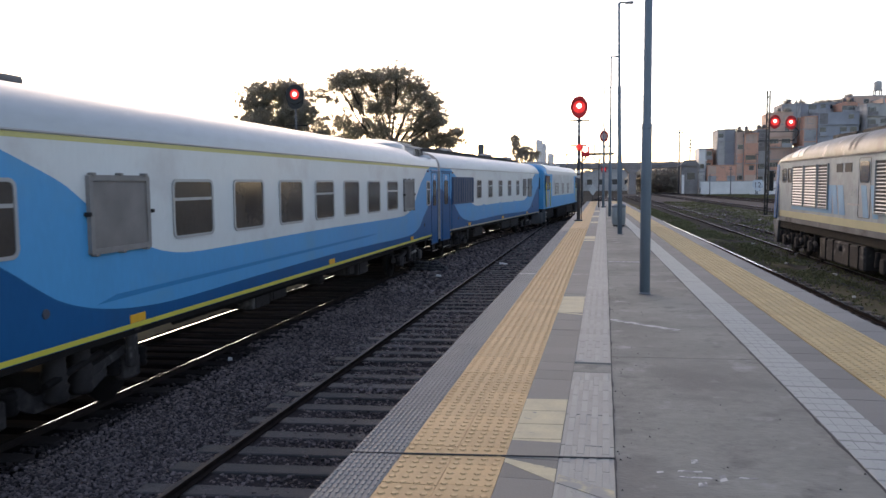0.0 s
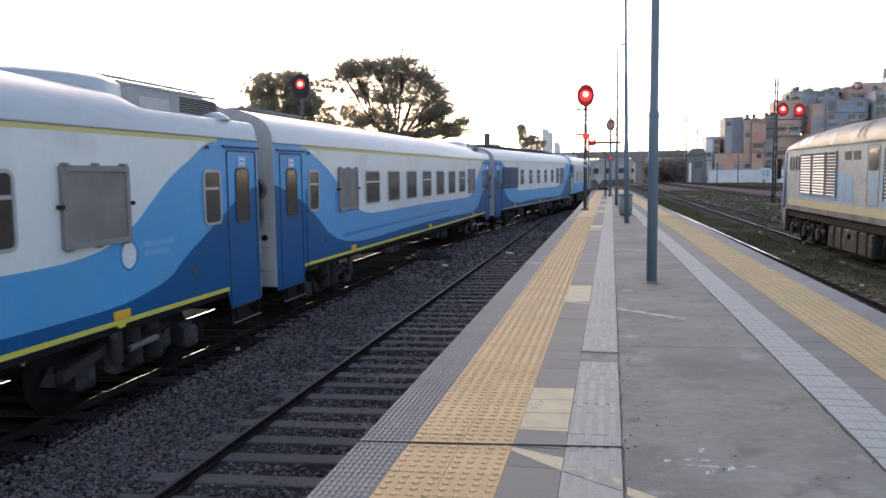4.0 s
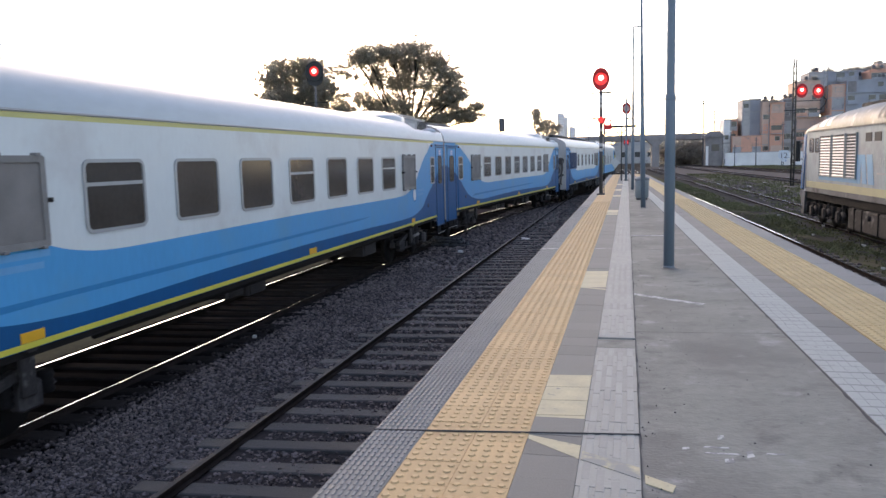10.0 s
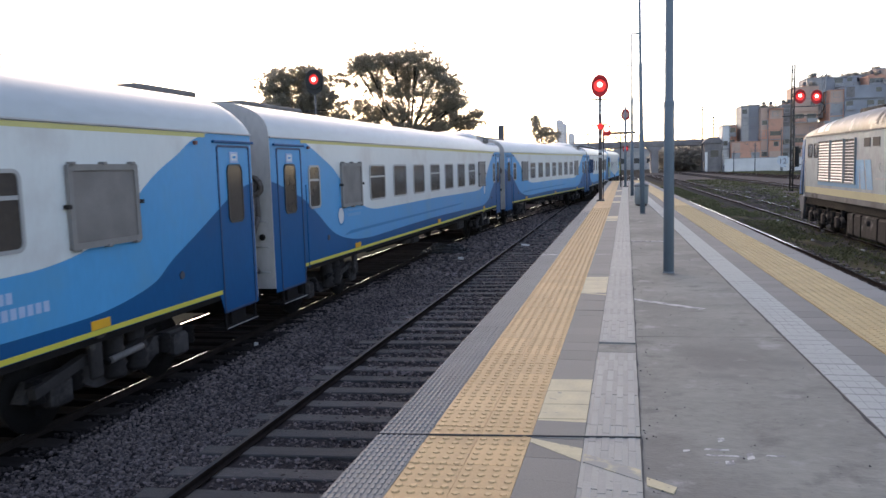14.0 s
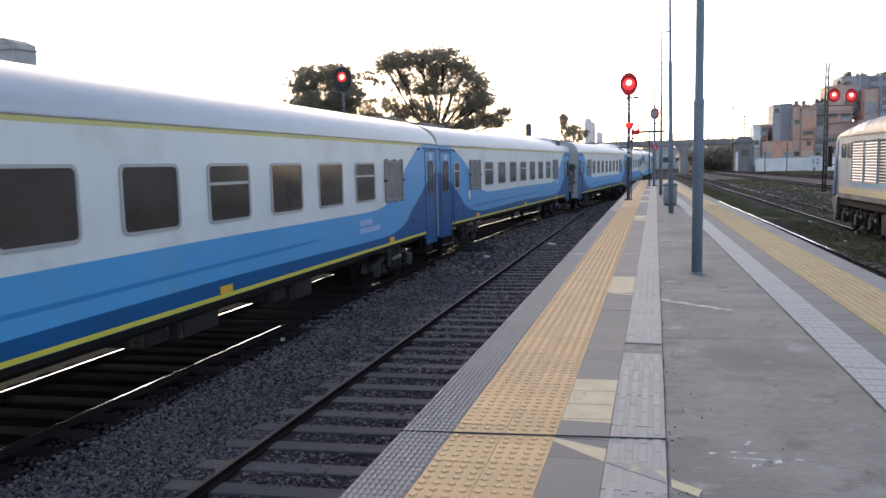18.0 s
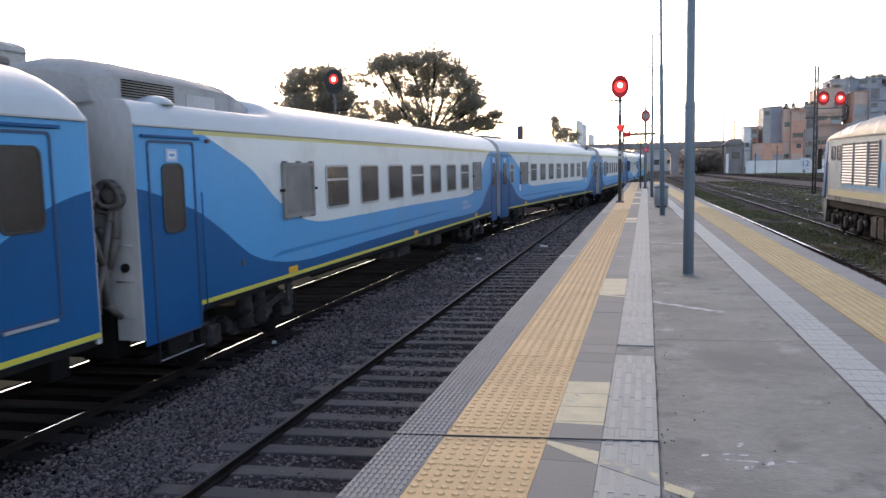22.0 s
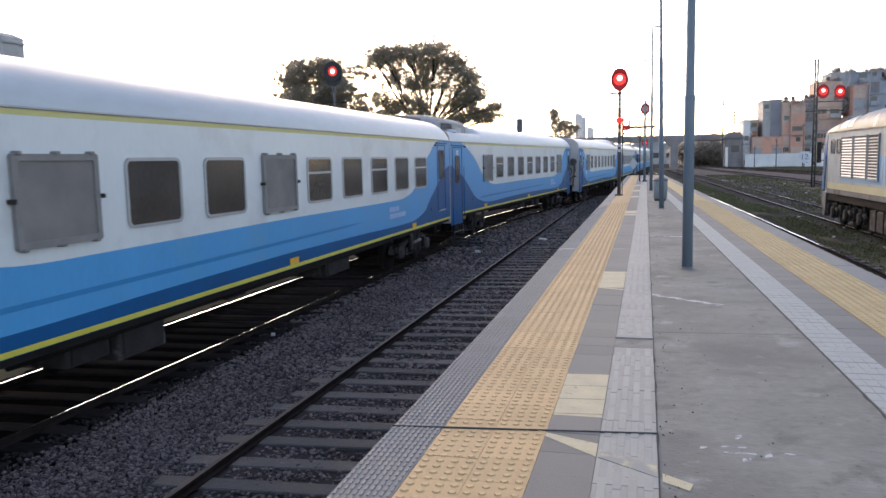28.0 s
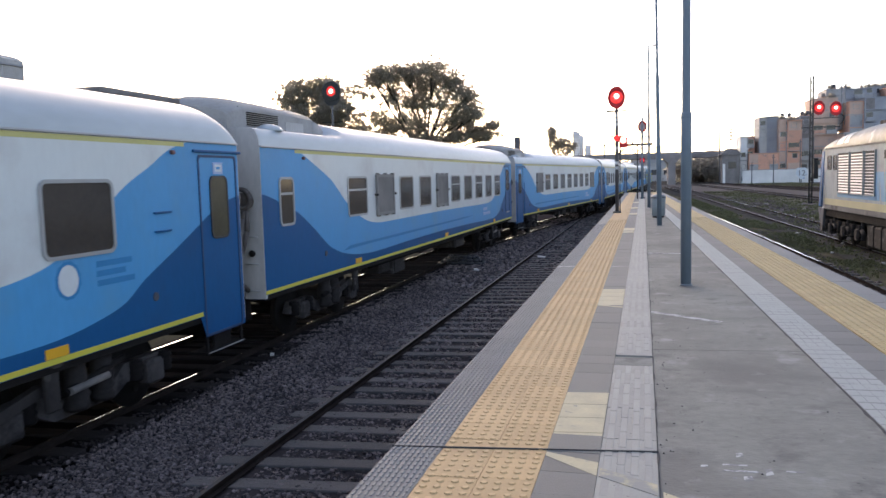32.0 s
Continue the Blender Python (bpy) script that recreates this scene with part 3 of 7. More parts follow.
def track(name, label, line, s0, s1, head, sleeper_mat, parts_from, parts_to, pitch=0.62, skew=0.0, step=3.0, worn=0.025, half=0.86):
    tr = thing(name, label, "railway track", kind="structure")
    prof = [(-0.055, -0.085), (0.055, -0.085), (0.055, -0.077), (0.010, -0.066), (0.010, -0.032), (0.03, -0.026), (0.03, -0.006), (worn, 0.0), (-worn, 0.0), (-0.03, -0.006), (-0.03, -0.026), (-0.010, -0.032), (-0.010, -0.066), (-0.055, -0.077)]
    ss = np.arange(s0, s1 + 0.01, step)
    for side in (-1, 1):
        bm = B()
        loops = []
        for s in ss:
            p, a = line(float(s))
            right = Vector((math.cos(a), -math.sin(a), 0))
            loops.append([bm.verts.new(p + right * (side * half + u) + Vector((0, 0, RAIL + v))) for u, v in prof])
        for i in range(len(loops) - 1):
            for j in range(len(prof)):
                f = bm.faces.new((loops[i][j], loops[i][(j + 1) % len(prof)], loops[i + 1][(j + 1) % len(prof)], loops[i + 1][j]))
                f.material_index = 1 if j == 7 else 0
        part("rail", bm, [M["rail_side"], head[(side + 1) // 2] if isinstance(head, tuple) else head], tr)
    bm = box(B(), -1.3, 1.3, -0.12, 0.12, -0.16, 0.0, 0.012)
    me = to_mesh("sleeper", bm, sleeper_mat)
    rest = []
    s, k = s0, 0
    while s < s1:
        p, a = line(s)
        m = Matrix.Translation(p + Vector((random.uniform(-0.04, 0.04), 0, RAIL - 0.09 + random.uniform(-0.015, 0.008)))) @ pose(0, 0, 0, 0, 0, -math.degrees(a) + skew + random.uniform(-1, 1))
        if parts_from <= s <= parts_to:
            o = new("sleeper", me)
            o.parent, o.matrix_basis = tr, m
        else:
            rest.append(m)
        s += pitch
    if rest:
        vs, fs = [], []
        cv = [v.co.copy() for v in me.vertices]
        cf = [tuple(p.vertices) for p in me.polygons]
        for m in rest:
            n0 = len(vs)
            vs += [tuple(m @ v) for v in cv]
            fs += [tuple(i + n0 for i in f) for f in cf]
        o = new("sleepers", raw("sleepers", vs, fs, sleeper_mat))
        o.parent = tr
        tagged(o, kind="stuff")
    return tr

# ---------------------------------------------------------------- ground


def ground_height(x, y):
    return -1.62 + 0.0 * np.asarray(x)


def make_ground():
    xs = np.array([-3000, -1200, -500, -220, -120, -70, -45, -30, -20, -14, -11, *np.arange(-9, 40, 2.0), 46, 60, 90, 150, 300, 700, 3000])
    ys = np.array([-3000, -800, -250, -90, -40, -20, *np.arange(-10, 170, 4.0), 190, 230, 300, 450, 800, 1500, 3000])
    vs = [(float(x), float(y), float(ground_height(x, y)) + (noise.noise((x * 0.11, y * 0.11, 3)) * 0.06 if 8 < x < 60 and 10 < y < 180 else 0)) for y in ys for x in xs]
    nx = len(xs)
    fs = [(j * nx + i, j * nx + i + 1, (j + 1) * nx + i + 1, (j + 1) * nx + i) for j in range(len(ys) - 1) for i in range(nx - 1)]
    o = new("ground", raw("ground", vs, fs, M["earth"], True))
    tagged(o, "dark bare earth of the railway yard with thin grass", "ground", kind="structure")


def bed(name, label, x0, x1, y0, y1, z, material, slope=0.0, crown=0.03, dx=0.35, dy=0.7, edge=0.14):
    """A rough, slightly crowned bed of stones or soil with falling edges."""
    nx, ny = max(4, int((x1 - x0) / dx)), max(4, int((y1 - y0) / dy))
    vs = []
    for j in range(ny + 1):
        y = y0 + (y1 - y0) * j / ny
        for i in range(nx + 1):
            x = x0 + (x1 - x0) * i / nx + slope * y
            h = noise.noise((x * 0.9, y * 0.6, 7)) * crown + noise.noise((x * 3.1, y * 2.7, 2)) * crown * 0.5
            vs.append((x, y, z + h - (edge if i in (0, nx) or j in (0, ny) else 0)))
    fs = [(j * (nx + 1) + i, j * (nx + 1) + i + 1, (j + 1) * (nx + 1) + i + 1, (j + 1) * (nx + 1) + i) for j in range(ny) for i in range(nx)]
    o = new(name, raw(name, vs, fs, material, True))
    return tagged(o, label, "ballast" if "ballast" in name else "ground", kind="structure")


def scatter_stones(name, label, boxes, material, seed, z):
    """Loose stones, joined; boxes of (x0, x1, y0, y1, count, size)."""
    rng = np.random.default_rng(seed)
    base = np.array([(1, 1, 1), (-1, 1, 1), (-1, -1, 1), (1, -1, 1), (1, 1, -1), (-1, 1, -1), (-1, -1, -1), (1, -1, -1)], float) * 0.55
    quad = np.array([(0, 1, 2, 3), (0, 4, 5, 1), (1, 5, 6, 2), (2, 6, 7, 3), (3, 7, 4, 0)])
    vs, fs, n0 = [], [], 0
    for x0, x1, y0, y1, count, size in boxes:
        pts = np.stack([rng.uniform(x0, x1, count), rng.uniform(y0, y1, count)], 1)
        for px, py in pts:
            s = size * rng.uniform(0.55, 1.35)
            v = base * rng.uniform(0.55, 1.25, (8, 3)) * s * np.array([1, 1, 0.75])
            a = rng.uniform(0, 6.28)
            c, d = math.cos(a), math.sin(a)
            t = rng.uniform(-0.6, 0.6)
            v = v @ np.array([[1, 0, 0], [0, math.cos(t), -math.sin(t)], [0, math.sin(t), math.cos(t)]])
            v = np.stack([v[:, 0] * c - v[:, 1] * d + px, v[:, 0] * d + v[:, 1] * c + py, v[:, 2] + z + s * rng.uniform(0.0, 0.45)], 1)
            vs.append(v)
            fs.append(quad + n0)
            n0 += 8
    o = new(name, raw(name, np.concatenate(vs).tolist(), np.concatenate(fs).tolist(), material))
    return tagged(o, label, "stones", kind="stuff")


def grass_tufts(name, label, boxes, seed):
    """Low blades; boxes of (x0, x1, y0, y1, count, height, slope)."""
    rng = np.random.default_rng(seed)
    vs, fs = [], []
    for x0, x1, y0, y1, count, hgt, slope in boxes:
        for _ in range(count):
            y = rng.uniform(y0, y1)
            x = rng.uniform(x0, x1) + slope * y
            if noise.noise((x * 0.55, y * 0.35, 11)) < rng.uniform(-0.45, 0.25):
                continue
            g = max(float(ground_height(x, y)) + 0.03, -1.415 if 3 < x < 16 and y < 118 else -9)
            for _ in range(4):
                a, h, w = rng.uniform(0, 6.28), hgt * rng.uniform(0.4, 1.3), 0.012 * rng.uniform(0.8, 2.2) * (1 + y / 40)
                bx, by = x + rng.uniform(-0.06, 0.06), y + rng.uniform(-0.06, 0.06)
                lean = rng.uniform(0.2, 0.9) * h
                dx, dy = math.cos(a), math.sin(a)
                n0 = len(vs)
                vs += [(bx - dy * w, by + dx * w, g), (bx + dy * w, by - dx * w, g), (bx + dx * lean, by + dy * lean, g + h)]
                fs.append((n0, n0 + 1, n0 + 2))
    o = new(name, raw(name, vs, fs, M["grass"]))
    return tagged(o, label, "grass", kind="stuff")


make_ground()
bed("ballast_left", "dark grey crushed stone ballast between two tracks", -5.98, -1.5, -96, 118, -1.422, M["ballast"])
bed("ballast_oily", "grimy ballast darkened for shade under the departing train", -9.2, -5.98, -96, 13.6, -1.43, M["grimy_shaded"])
bed("ballast_train", "dark brown ballast farther along the train's track", -9.2, -5.98, 12.4, 60, -1.434, M["ballast"])
bed("grass_far_left", "thin grass and soil beyond the departing train", -16, -9.2, -96, 118, -1.50, M["grass_soil"], crown=0.06)
bed("ballast_right", "dark ballast of the track beside the platform", 3.0, 6.15, -96, 118, -1.41, M["grass_soil"], slope=-0.033)
bed("grass_strip", "patchy grass and soil between two tracks", 6.22, 7.6, -96, 118, -1.425, M["grass_soil"], slope=-0.031, crown=0.03)
bed("ballast_loco", "dark ballast under the standing locomotive", 7.55, 12.2, -96, 118, -1.405, M["earth"], slope=-0.03)
bed("ballast_yard", "dark ballast of the yard tracks", 12.3, 30, -96, 200, -1.42, M["yard_stone"], slope=-0.05, dx=0.8, dy=1.6)

track("track_departing", "broad-gauge track with polished rails and sleepers darkened for shade", train_line, -96, 150, M["rail_top"], M["sleeper_shaded"], 2, 60, pitch=0.56, skew=4.0, worn=0.012, half=0.875)
track("track_beside_platform", "broad-gauge track with dull rails and grey sleepers", straight_line(-3.16, 0.0), -96.10, 60, M["rail_dull"], M["sleeper"], 2, 40, pitch=0.565, skew=5.0)
track("track_right", "track with a polished rail beside the platform", straight_line(5.28, -0.0332), -96, 170, M["rail_top"], M["sleeper"], 8, 60, pitch=0.66, worn=0.026)
track("track_loco", "weedy track under the standing locomotive", straight_line(9.22, -0.0225), -96, 170, (M["rail_old"], M["rail_top"]), M["sleeper_yard"], 14, 60, pitch=0.66)
track("track_siding", "siding with shining rails beyond the locomotive's track", straight_line(20.2, -0.0455), 36, 205, M["rail_yard"], M["sleeper_yard"], 400, 500, pitch=0.66)
track("track_yard", "yard track with shining rails", straight_line(32.6, -0.085), 60, 215, M["rail_yard"], M["sleeper_yard"], 400, 500, pitch=0.66)
track("track_yard_far", "far yard track with shining rails", straight_line(39.5, -0.11), 110, 225, M["rail_yard"], M["sleeper_yard"], 400, 500, pitch=0.66)

scatter_stones("ballast_stones", "loose grey crushed stones of the ballast", [(-6.02, -4.1, -3, 2.5, 6500, 0.03), (-3.9, -1.6, -3, 4, 3500, 0.03), (-6.02, -4.1, 2.5, 9, 13000, 0.026), (-6.02, -4.1, 9, 20, 11000, 0.035), (-6.02, -4.1, 20, 45, 4000, 0.07), (-6.16, -5.98, 2.5, 10, 420, 0.026), (-6.12, -5.98, 10, 14, 180, 0.036), (-6.5, -5.98, 13, 22, 1300, 0.04), (-6.5, -5.98, 22, 45, 800, 0.07), (-3.9, -1.6, 4, 10, 6000, 0.029), (-3.9, -1.6, 10, 24, 4200, 0.046), (-6.3, -1.6, 24, 60, 3500, 0.08)], M["stone"], 5, -1.424)
scatter_stones("oily_stones", "loose grimy stones darkened for shade beside the rail", [(-6.5, -5.75, -3, 10, 4200, 0.028), (-6.5, -5.75, 10, 15, 1000, 0.034)], M["stone_shaded"], 12, -1.432)
scatter_stones("ballast_stones_right", "loose stones beside the yard tracks", [(3.2, 5.9, 8, 40, 1500, 0.05), (8.0, 12.0, 36, 90, 1500, 0.09)], M["stone"], 8, -1.405)
grass_tufts("yard_grass", "short uneven grass between the tracks", [(6.45, 7.9, 6, 50, 5200, 0.06, -0.032), (7.6, 11.4, 8, 46, 5000, 0.08, -0.03), (11.0, 13.5, 14, 60, 2500, 0.14, -0.03), (3.2, 5.4, 8, 60, 2000, 0.05, -0.03), (6.0, 8.0, 46, 90, 3500, 0.10, -0.03), (13, 18, 60, 120, 3000, 0.14, -0.04), (9.5, 12.5, 34, 90, 2500, 0.10, -0.03), (20, 34, 150, 198, 1800, 0.18, 0)], 3)
grass_tufts("verge_grass", "pale grass beyond the departing train", [(-13.5, -9.8, 6, 60, 6500, 0.18, 0)], 4)

# ---------------------------------------------------------------- platform
P0, P1, WEDGE, SHEAR = -40.0, 66.0, -0.025, 0.09


def platform():
    pf = thing("platform", "long concrete island platform with tactile paving along both edges", "platform", kind="structure")
    bm = B()
    out = [(-1.44, P0), (3.09 + WEDGE * P0, P0), (3.09 + WEDGE * P1, P1), (-1.44, P1)]
    extrude(bm, out, -1.62, -0.035, "Z")
    part("core", bm, M["concrete_dark"], pf, "weathered concrete body of the platform")

    def tiles(name, mesh, x, width, y0, y1, pitch, slope, limit, drop=None):
        """A run of tiles: single pieces up to limit, the far rest joined."""
        y, far = y0 - pitch * int((y0 - P0) / pitch), []
        while y < y1:
            if not (drop and drop(y)):
                m = pose(x + slope * y, y + SHEAR * (x if slope == 0 else 0), random.uniform(-0.0015, 0.0015), 0, 0, math.degrees(-math.atan(slope)) if slope else 0)
                if 0.2 < y < limit:
                    o = new(name, mesh)
                    o.parent, o.matrix_basis = pf, m
                else:
                    far.append(m)
            y += pitch
        if far:
            vs, fs = [], []
            cv, cf = [v.co.copy() for v in mesh.vertices], [tuple(p.vertices) for p in mesh.polygons]
            for m in far:
                n0 = len(vs)
                vs += [tuple(m @ v) for v in cv]
                fs += [tuple(i + n0 for i in f) for f in cf]
            o = new(name + "s", raw(name + "s", vs, fs, mesh.materials[0]))
            o.parent = pf
            tagged(o, kind="stuff")

    def slab(name, w, d, material, bev=0.0014):
        return to_mesh(name, box(B(), 0.0008, w - 0.0008, 0.0008, d - 0.0008, -0.04, 0.0, bev), material)

    yellow, edge, plain, guide = slab("yellow_tile", 0.299, 0.30, M["yellow_tile"]), slab("edge_tile", 0.30, 0.60, M["edge_tile"]), slab("plain_tile", 0.302, 0.302, M["plain_tile"]), slab("guide_tile", 0.312, 0.312, M["guide_tile"])
    yellow_r, guide_r = slab("yellow_tile", 0.332, 0.332, M["yellow_dull"]), slab("guide_tile", 0.315, 0.315, M["guide_dark"])
    tiles("edge_tile", edge, -1.451, 0.3, P0, P1, 0.60, 0, 30)
    tiles("yellow_tile", yellow, -1.151, 0.3, 0.6, P1, 0.30, 0, 26)
    tiles("yellow_tile", yellow, -0.852, 0.3, 0.6, P1, 0.30, 0, 26)
    tiles("plain_tile", plain, -0.553, 0.3, 0.4, P1, 0.302, 0, 28)
    tiles("guide_tile", guide, -0.251, 0.31, 0.2, P1, 0.3125, 0, 30, drop=lambda y: 6.28 < y < 6.52)
    tiles("guide_tile", guide_r, 1.508, 0.315, 0.3, P1, 0.317, WEDGE, 30)
    tiles("plain_tile", plain, 1.823, 0.31, 0.1, P1, 0.304, WEDGE, 28)
    tiles("yellow_tile", yellow_r, 2.140, 0.33, 0.2, P1, 0.332, WEDGE, 26)
    tiles("yellow_tile", yellow_r, 2.472, 0.33, 0.2, P1, 0.332, WEDGE, 26)
    tiles("edge_tile", edge, 2.804, 0.30, P0, P1, 0.60, WEDGE, 30)
    # concrete slabs of the middle, each with its own outline
    y, k = P0, 0
    lengths = [4.4, 6.2, 5.1, 5.6]
    while y < P1:
        d = lengths[k % 4]
        y2 = min(y + d, P1)
        o = [(0.064, y + 0.005), (1.505 + WEDGE * y, y + 0.005 + SHEAR), (1.505 + WEDGE * y2, y2 - 0.005 + SHEAR), (0.064, y2 - 0.005)]
        part("concrete_slab", extrude(B(), o, -0.05, -0.004, "Z"), M["concrete"], pf)
        y, k = y2, k + 1
    # raised pieces: domes, ribs and guide bars
    vs, fs = [], []

    def dome(x, y, r, h, n=7):
        n0 = len(vs)
        for rr, z in ((r, 0.0), (r * 0.72, h)):
            for i in range(n):
                a = 2 * math.pi * i / n
                vs.append((x + rr * math.cos(a), y + rr * math.sin(a), z))
        for i in range(n):
            fs.append((n0 + i, n0 + (i + 1) % n, n0 + n + (i + 1) % n, n0 + n + i))
        fs.append(tuple(range(n0 + n, n0 + 2 * n)))

    for j in range(int(30.2 / 0.075)):
        y = -3.0 + j * 0.075
        for i in range(8):
            x = -1.151 + 0.0375 + i * 0.0747
            dome(x + 0.0035 * math.sin(j * 2.4 + i), y + SHEAR * x, 0.023, 0.0065)
    o = new("domes", raw("domes", vs, fs, M["dome"]))
    o.parent = pf
    tagged(o, "small raised yellow domes", kind="stuff")
    vs, fs = [], []
    for j in range(int(22 / 0.083)):
        y = 6 + j * 0.083
        for i in range(8):
            x = 2.14 + 0.0415 + i * 0.083 + WEDGE * y
            dome(x, y, 0.024, 0.008)
    o = new("domes", raw("domes", vs, fs, M["dome_dull"]))
    o.parent = pf
    tagged(o, "small raised yellow domes", kind="stuff")
    vs2, fs2 = [], []

    def bar(x0, x1, y0, y1, z0, z1):
        n0 = len(vs2)
        vs2.extend([(x0, y0, z0), (x1, y0, z0), (x1, y1, z0), (x0, y1, z0), (x0 + 0.004, y0 + 0.004, z1), (x1 - 0.004, y0 + 0.004, z1), (x1 - 0.004, y1 - 0.004, z1), (x0 + 0.004, y1 - 0.004, z1)])
        fs2.extend([tuple(n0 + i for i in f) for f in ((4, 5, 6, 7), (0, 1, 5, 4), (1, 2, 6, 5), (2, 3, 7, 6), (3, 0, 4, 7))])

    def ribs(y):
        for i in range(9):
            x = -1.451 + 0.012 + i * 0.0325
            bar(x, x + 0.02, y + SHEAR * x, y + 0.05 + SHEAR * x, -0.001, 0.006)

    for j in range(int(28.2 / 0.06)):
        ribs(-3.0 + j * 0.06)
    o = new("ribs", raw("ribs", vs2, fs2, M["groove"]))
    o.parent = pf
    tagged(o, "short raised grey ribs", kind="stuff")
    vs2, fs2 = [], []
    for x0, slope, ya, yb in ((-0.251, 0.0, -3.0, 30),):
        for col in range(4):
            y = ya + (0.14 if col % 2 else 0)
            while y < yb:
                if not (slope == 0 and 6.22 < y < 6.72):
                    x = x0 + 0.016 + col * 0.073 + slope * y
                    bar(x + 0.006, x + 0.052, y + (SHEAR * x if slope == 0 else 0), y + 0.262 + (SHEAR * x if slope == 0 else 0), -0.001, 0.0019)
                y += 0.28
    o = new("guide_bars", raw("guide_bars", vs2, fs2, M["guide_bar"]))
    o.parent = pf
    tagged(o, "raised pale grey guide bars", kind="stuff")
    vs2, fs2 = [], []
    rngb = random.Random(29)
    y, k = -3.0, 0
    while y < 40:
        x, tilt = 1.509 + WEDGE * y, rngb.uniform(-0.006, 0.006)
        cuts = [0.0, 0.078 + rngb.uniform(-0.01, 0.01), 0.157, 0.236 + rngb.uniform(-0.01, 0.01), 0.3145]
        for a, b in zip(cuts[:-1], cuts[1:]):
            bar(x + a - 0.001, x + b + 0.001, y + tilt + rngb.uniform(0.0, 0.009), y + (0.157 if k % 2 == 0 else 0.149) + tilt, -0.001, 0.0016)
        y, k = y + 0.1585, k + 1
    o = new("guide_bars", raw("guide_bars", vs2, fs2, M["guide_pale"]))
    o.parent = pf
    tagged(o, "worn pale raised guide bars", kind="stuff")
    # plain patch where the guide strip is broken, dark joint, painted marks
    part("patch", box(B(), -0.25, 0.06, 6.37, 6.66, -0.03, 0.001, 0.002), M["concrete"], pf, "smooth cement patch")
    part("joint", extrude(B(), [(-1.451, 4.180), (0.064, 4.355), (0.064, 4.364), (-1.451, 4.189)], -0.02, 0.0075, "Z"), M["joint"], pf, "dark expansion joint")

    def paint(name, pts, material, label, z=0.0012):
        part(name, extrude(B(), pts, -0.006, z, "Z"), material, pf, label)

    for y0, y1 in ((4.36, 5.55), (9.36, 10.70), (21.1, 22.9), (30.4, 31.6), (35.6, 37.2), (42.0, 44.0)):
        k = max(1, round((y1 - y0) / 0.302))
        for i in range(k):
            ya, yb = y0 - 0.035 + (y1 - y0) * i / k + 0.004, y0 - 0.035 + (y1 - y0) * (i + 1) / k - 0.004
            paint("painted_patch", [(-0.55, ya - 0.015), (-0.255, ya + 0.012), (-0.255, yb + 0.012), (-0.55, yb - 0.015)], M["cream"], "cream painted tile, worn")
    paint("painted_line", [(-0.55, 4.26), (-0.253, 4.14), (-0.253, 3.95), (-0.55, 4.20)], M["cream"], "worn cream diagonal line")
    paint("painted_line", [(-0.24, 4.06), (0.055, 3.88), (0.055, 3.74), (-0.24, 3.94)], M["cream_worn"], "worn cream diagonal line", 0.0046)
    paint("painted_line", [(0.08, 3.80), (0.22, 3.70), (0.20, 3.62), (0.08, 3.70)], M["cream"], "worn cream diagonal line")
    paint("painted_line", [(-0.55, 9.34), (-0.253, 9.24), (-0.253, 9.16), (-0.55, 9.30)], M["cream"], "worn cream diagonal line")
    paint("painted_line", [(0.07, 9.0), (0.42, 8.72), (0.80, 8.42), (0.74, 8.34), (0.40, 8.62), (0.07, 8.88)], M["white_paint"], "worn white line", -0.0028)
    paint("painted_line", [(0.07, 15.6), (0.85, 15.55), (0.85, 15.45), (0.07, 15.5)], M["white_paint"], "worn white line")
    paint("painted_line", [(-1.45, 13.26), (-1.16, 13.30), (-1.16, 13.20), (-1.45, 13.16)], M["white_paint"], "worn white line", 0.0066)
    paint("painted_line", [(-0.55, 13.38), (-0.255, 13.42), (-0.255, 13.32), (-0.55, 13.28)], M["white_paint"], "worn white line")
    # ragged dark seam beside the guide strip, and grit
    rng = random.Random(41)
    left, right = [], []
    y = 1.0
    while y < 26:
        left.append((0.060 + rng.uniform(-0.003, 0.003), y))
        right.append((0.066 + rng.choice((0, 0, 0, 0.004, 0.010, 0.016)) * rng.random(), y))
        y += rng.uniform(0.05, 0.16)
    vs3 = [(x, y, 0.0016) for x, y in left] + [(x, y, 0.0016) for x, y in right]
    n3 = len(left)
    o = new("seam", raw("seam", vs3, [(i, n3 + i, n3 + i + 1, i + 1) for i in range(n3 - 1)], M["joint"]))
    o.parent = pf
    tagged(o, "ragged dark seam in the paving")
    left, right = [], []
    y = 3.0
    while y < 28:
        left.append((1.508 + WEDGE * y + rng.uniform(-0.002, 0.004), y))
        right.append((1.494 + WEDGE * y - rng.choice((0, 0, 0.004, 0.012)) * rng.random(), y))
        y += rng.uniform(0.06, 0.2)
    n3 = len(left)
    o = new("seam", raw("seam", [(x, y, -0.0025) for x, y in left + right], [(i, n3 + i, n3 + i + 1, i + 1) for i in range(n3 - 1)], M["joint"]))
    o.parent = pf
    tagged(o, "ragged dark seam in the paving")
    rngs = np.random.default_rng(17)
    vs4, fs4 = [], []
    for _ in range(200):
        gy = 1.5 + 17 * rngs.random() ** 1.6
        gx = rngs.uniform(0.08, 1.45) if rngs.random() < 0.5 else 0.07 + abs(rngs.normal()) * 0.10
        gs = rngs.uniform(0.002, 0.007)
        n0 = len(vs4)
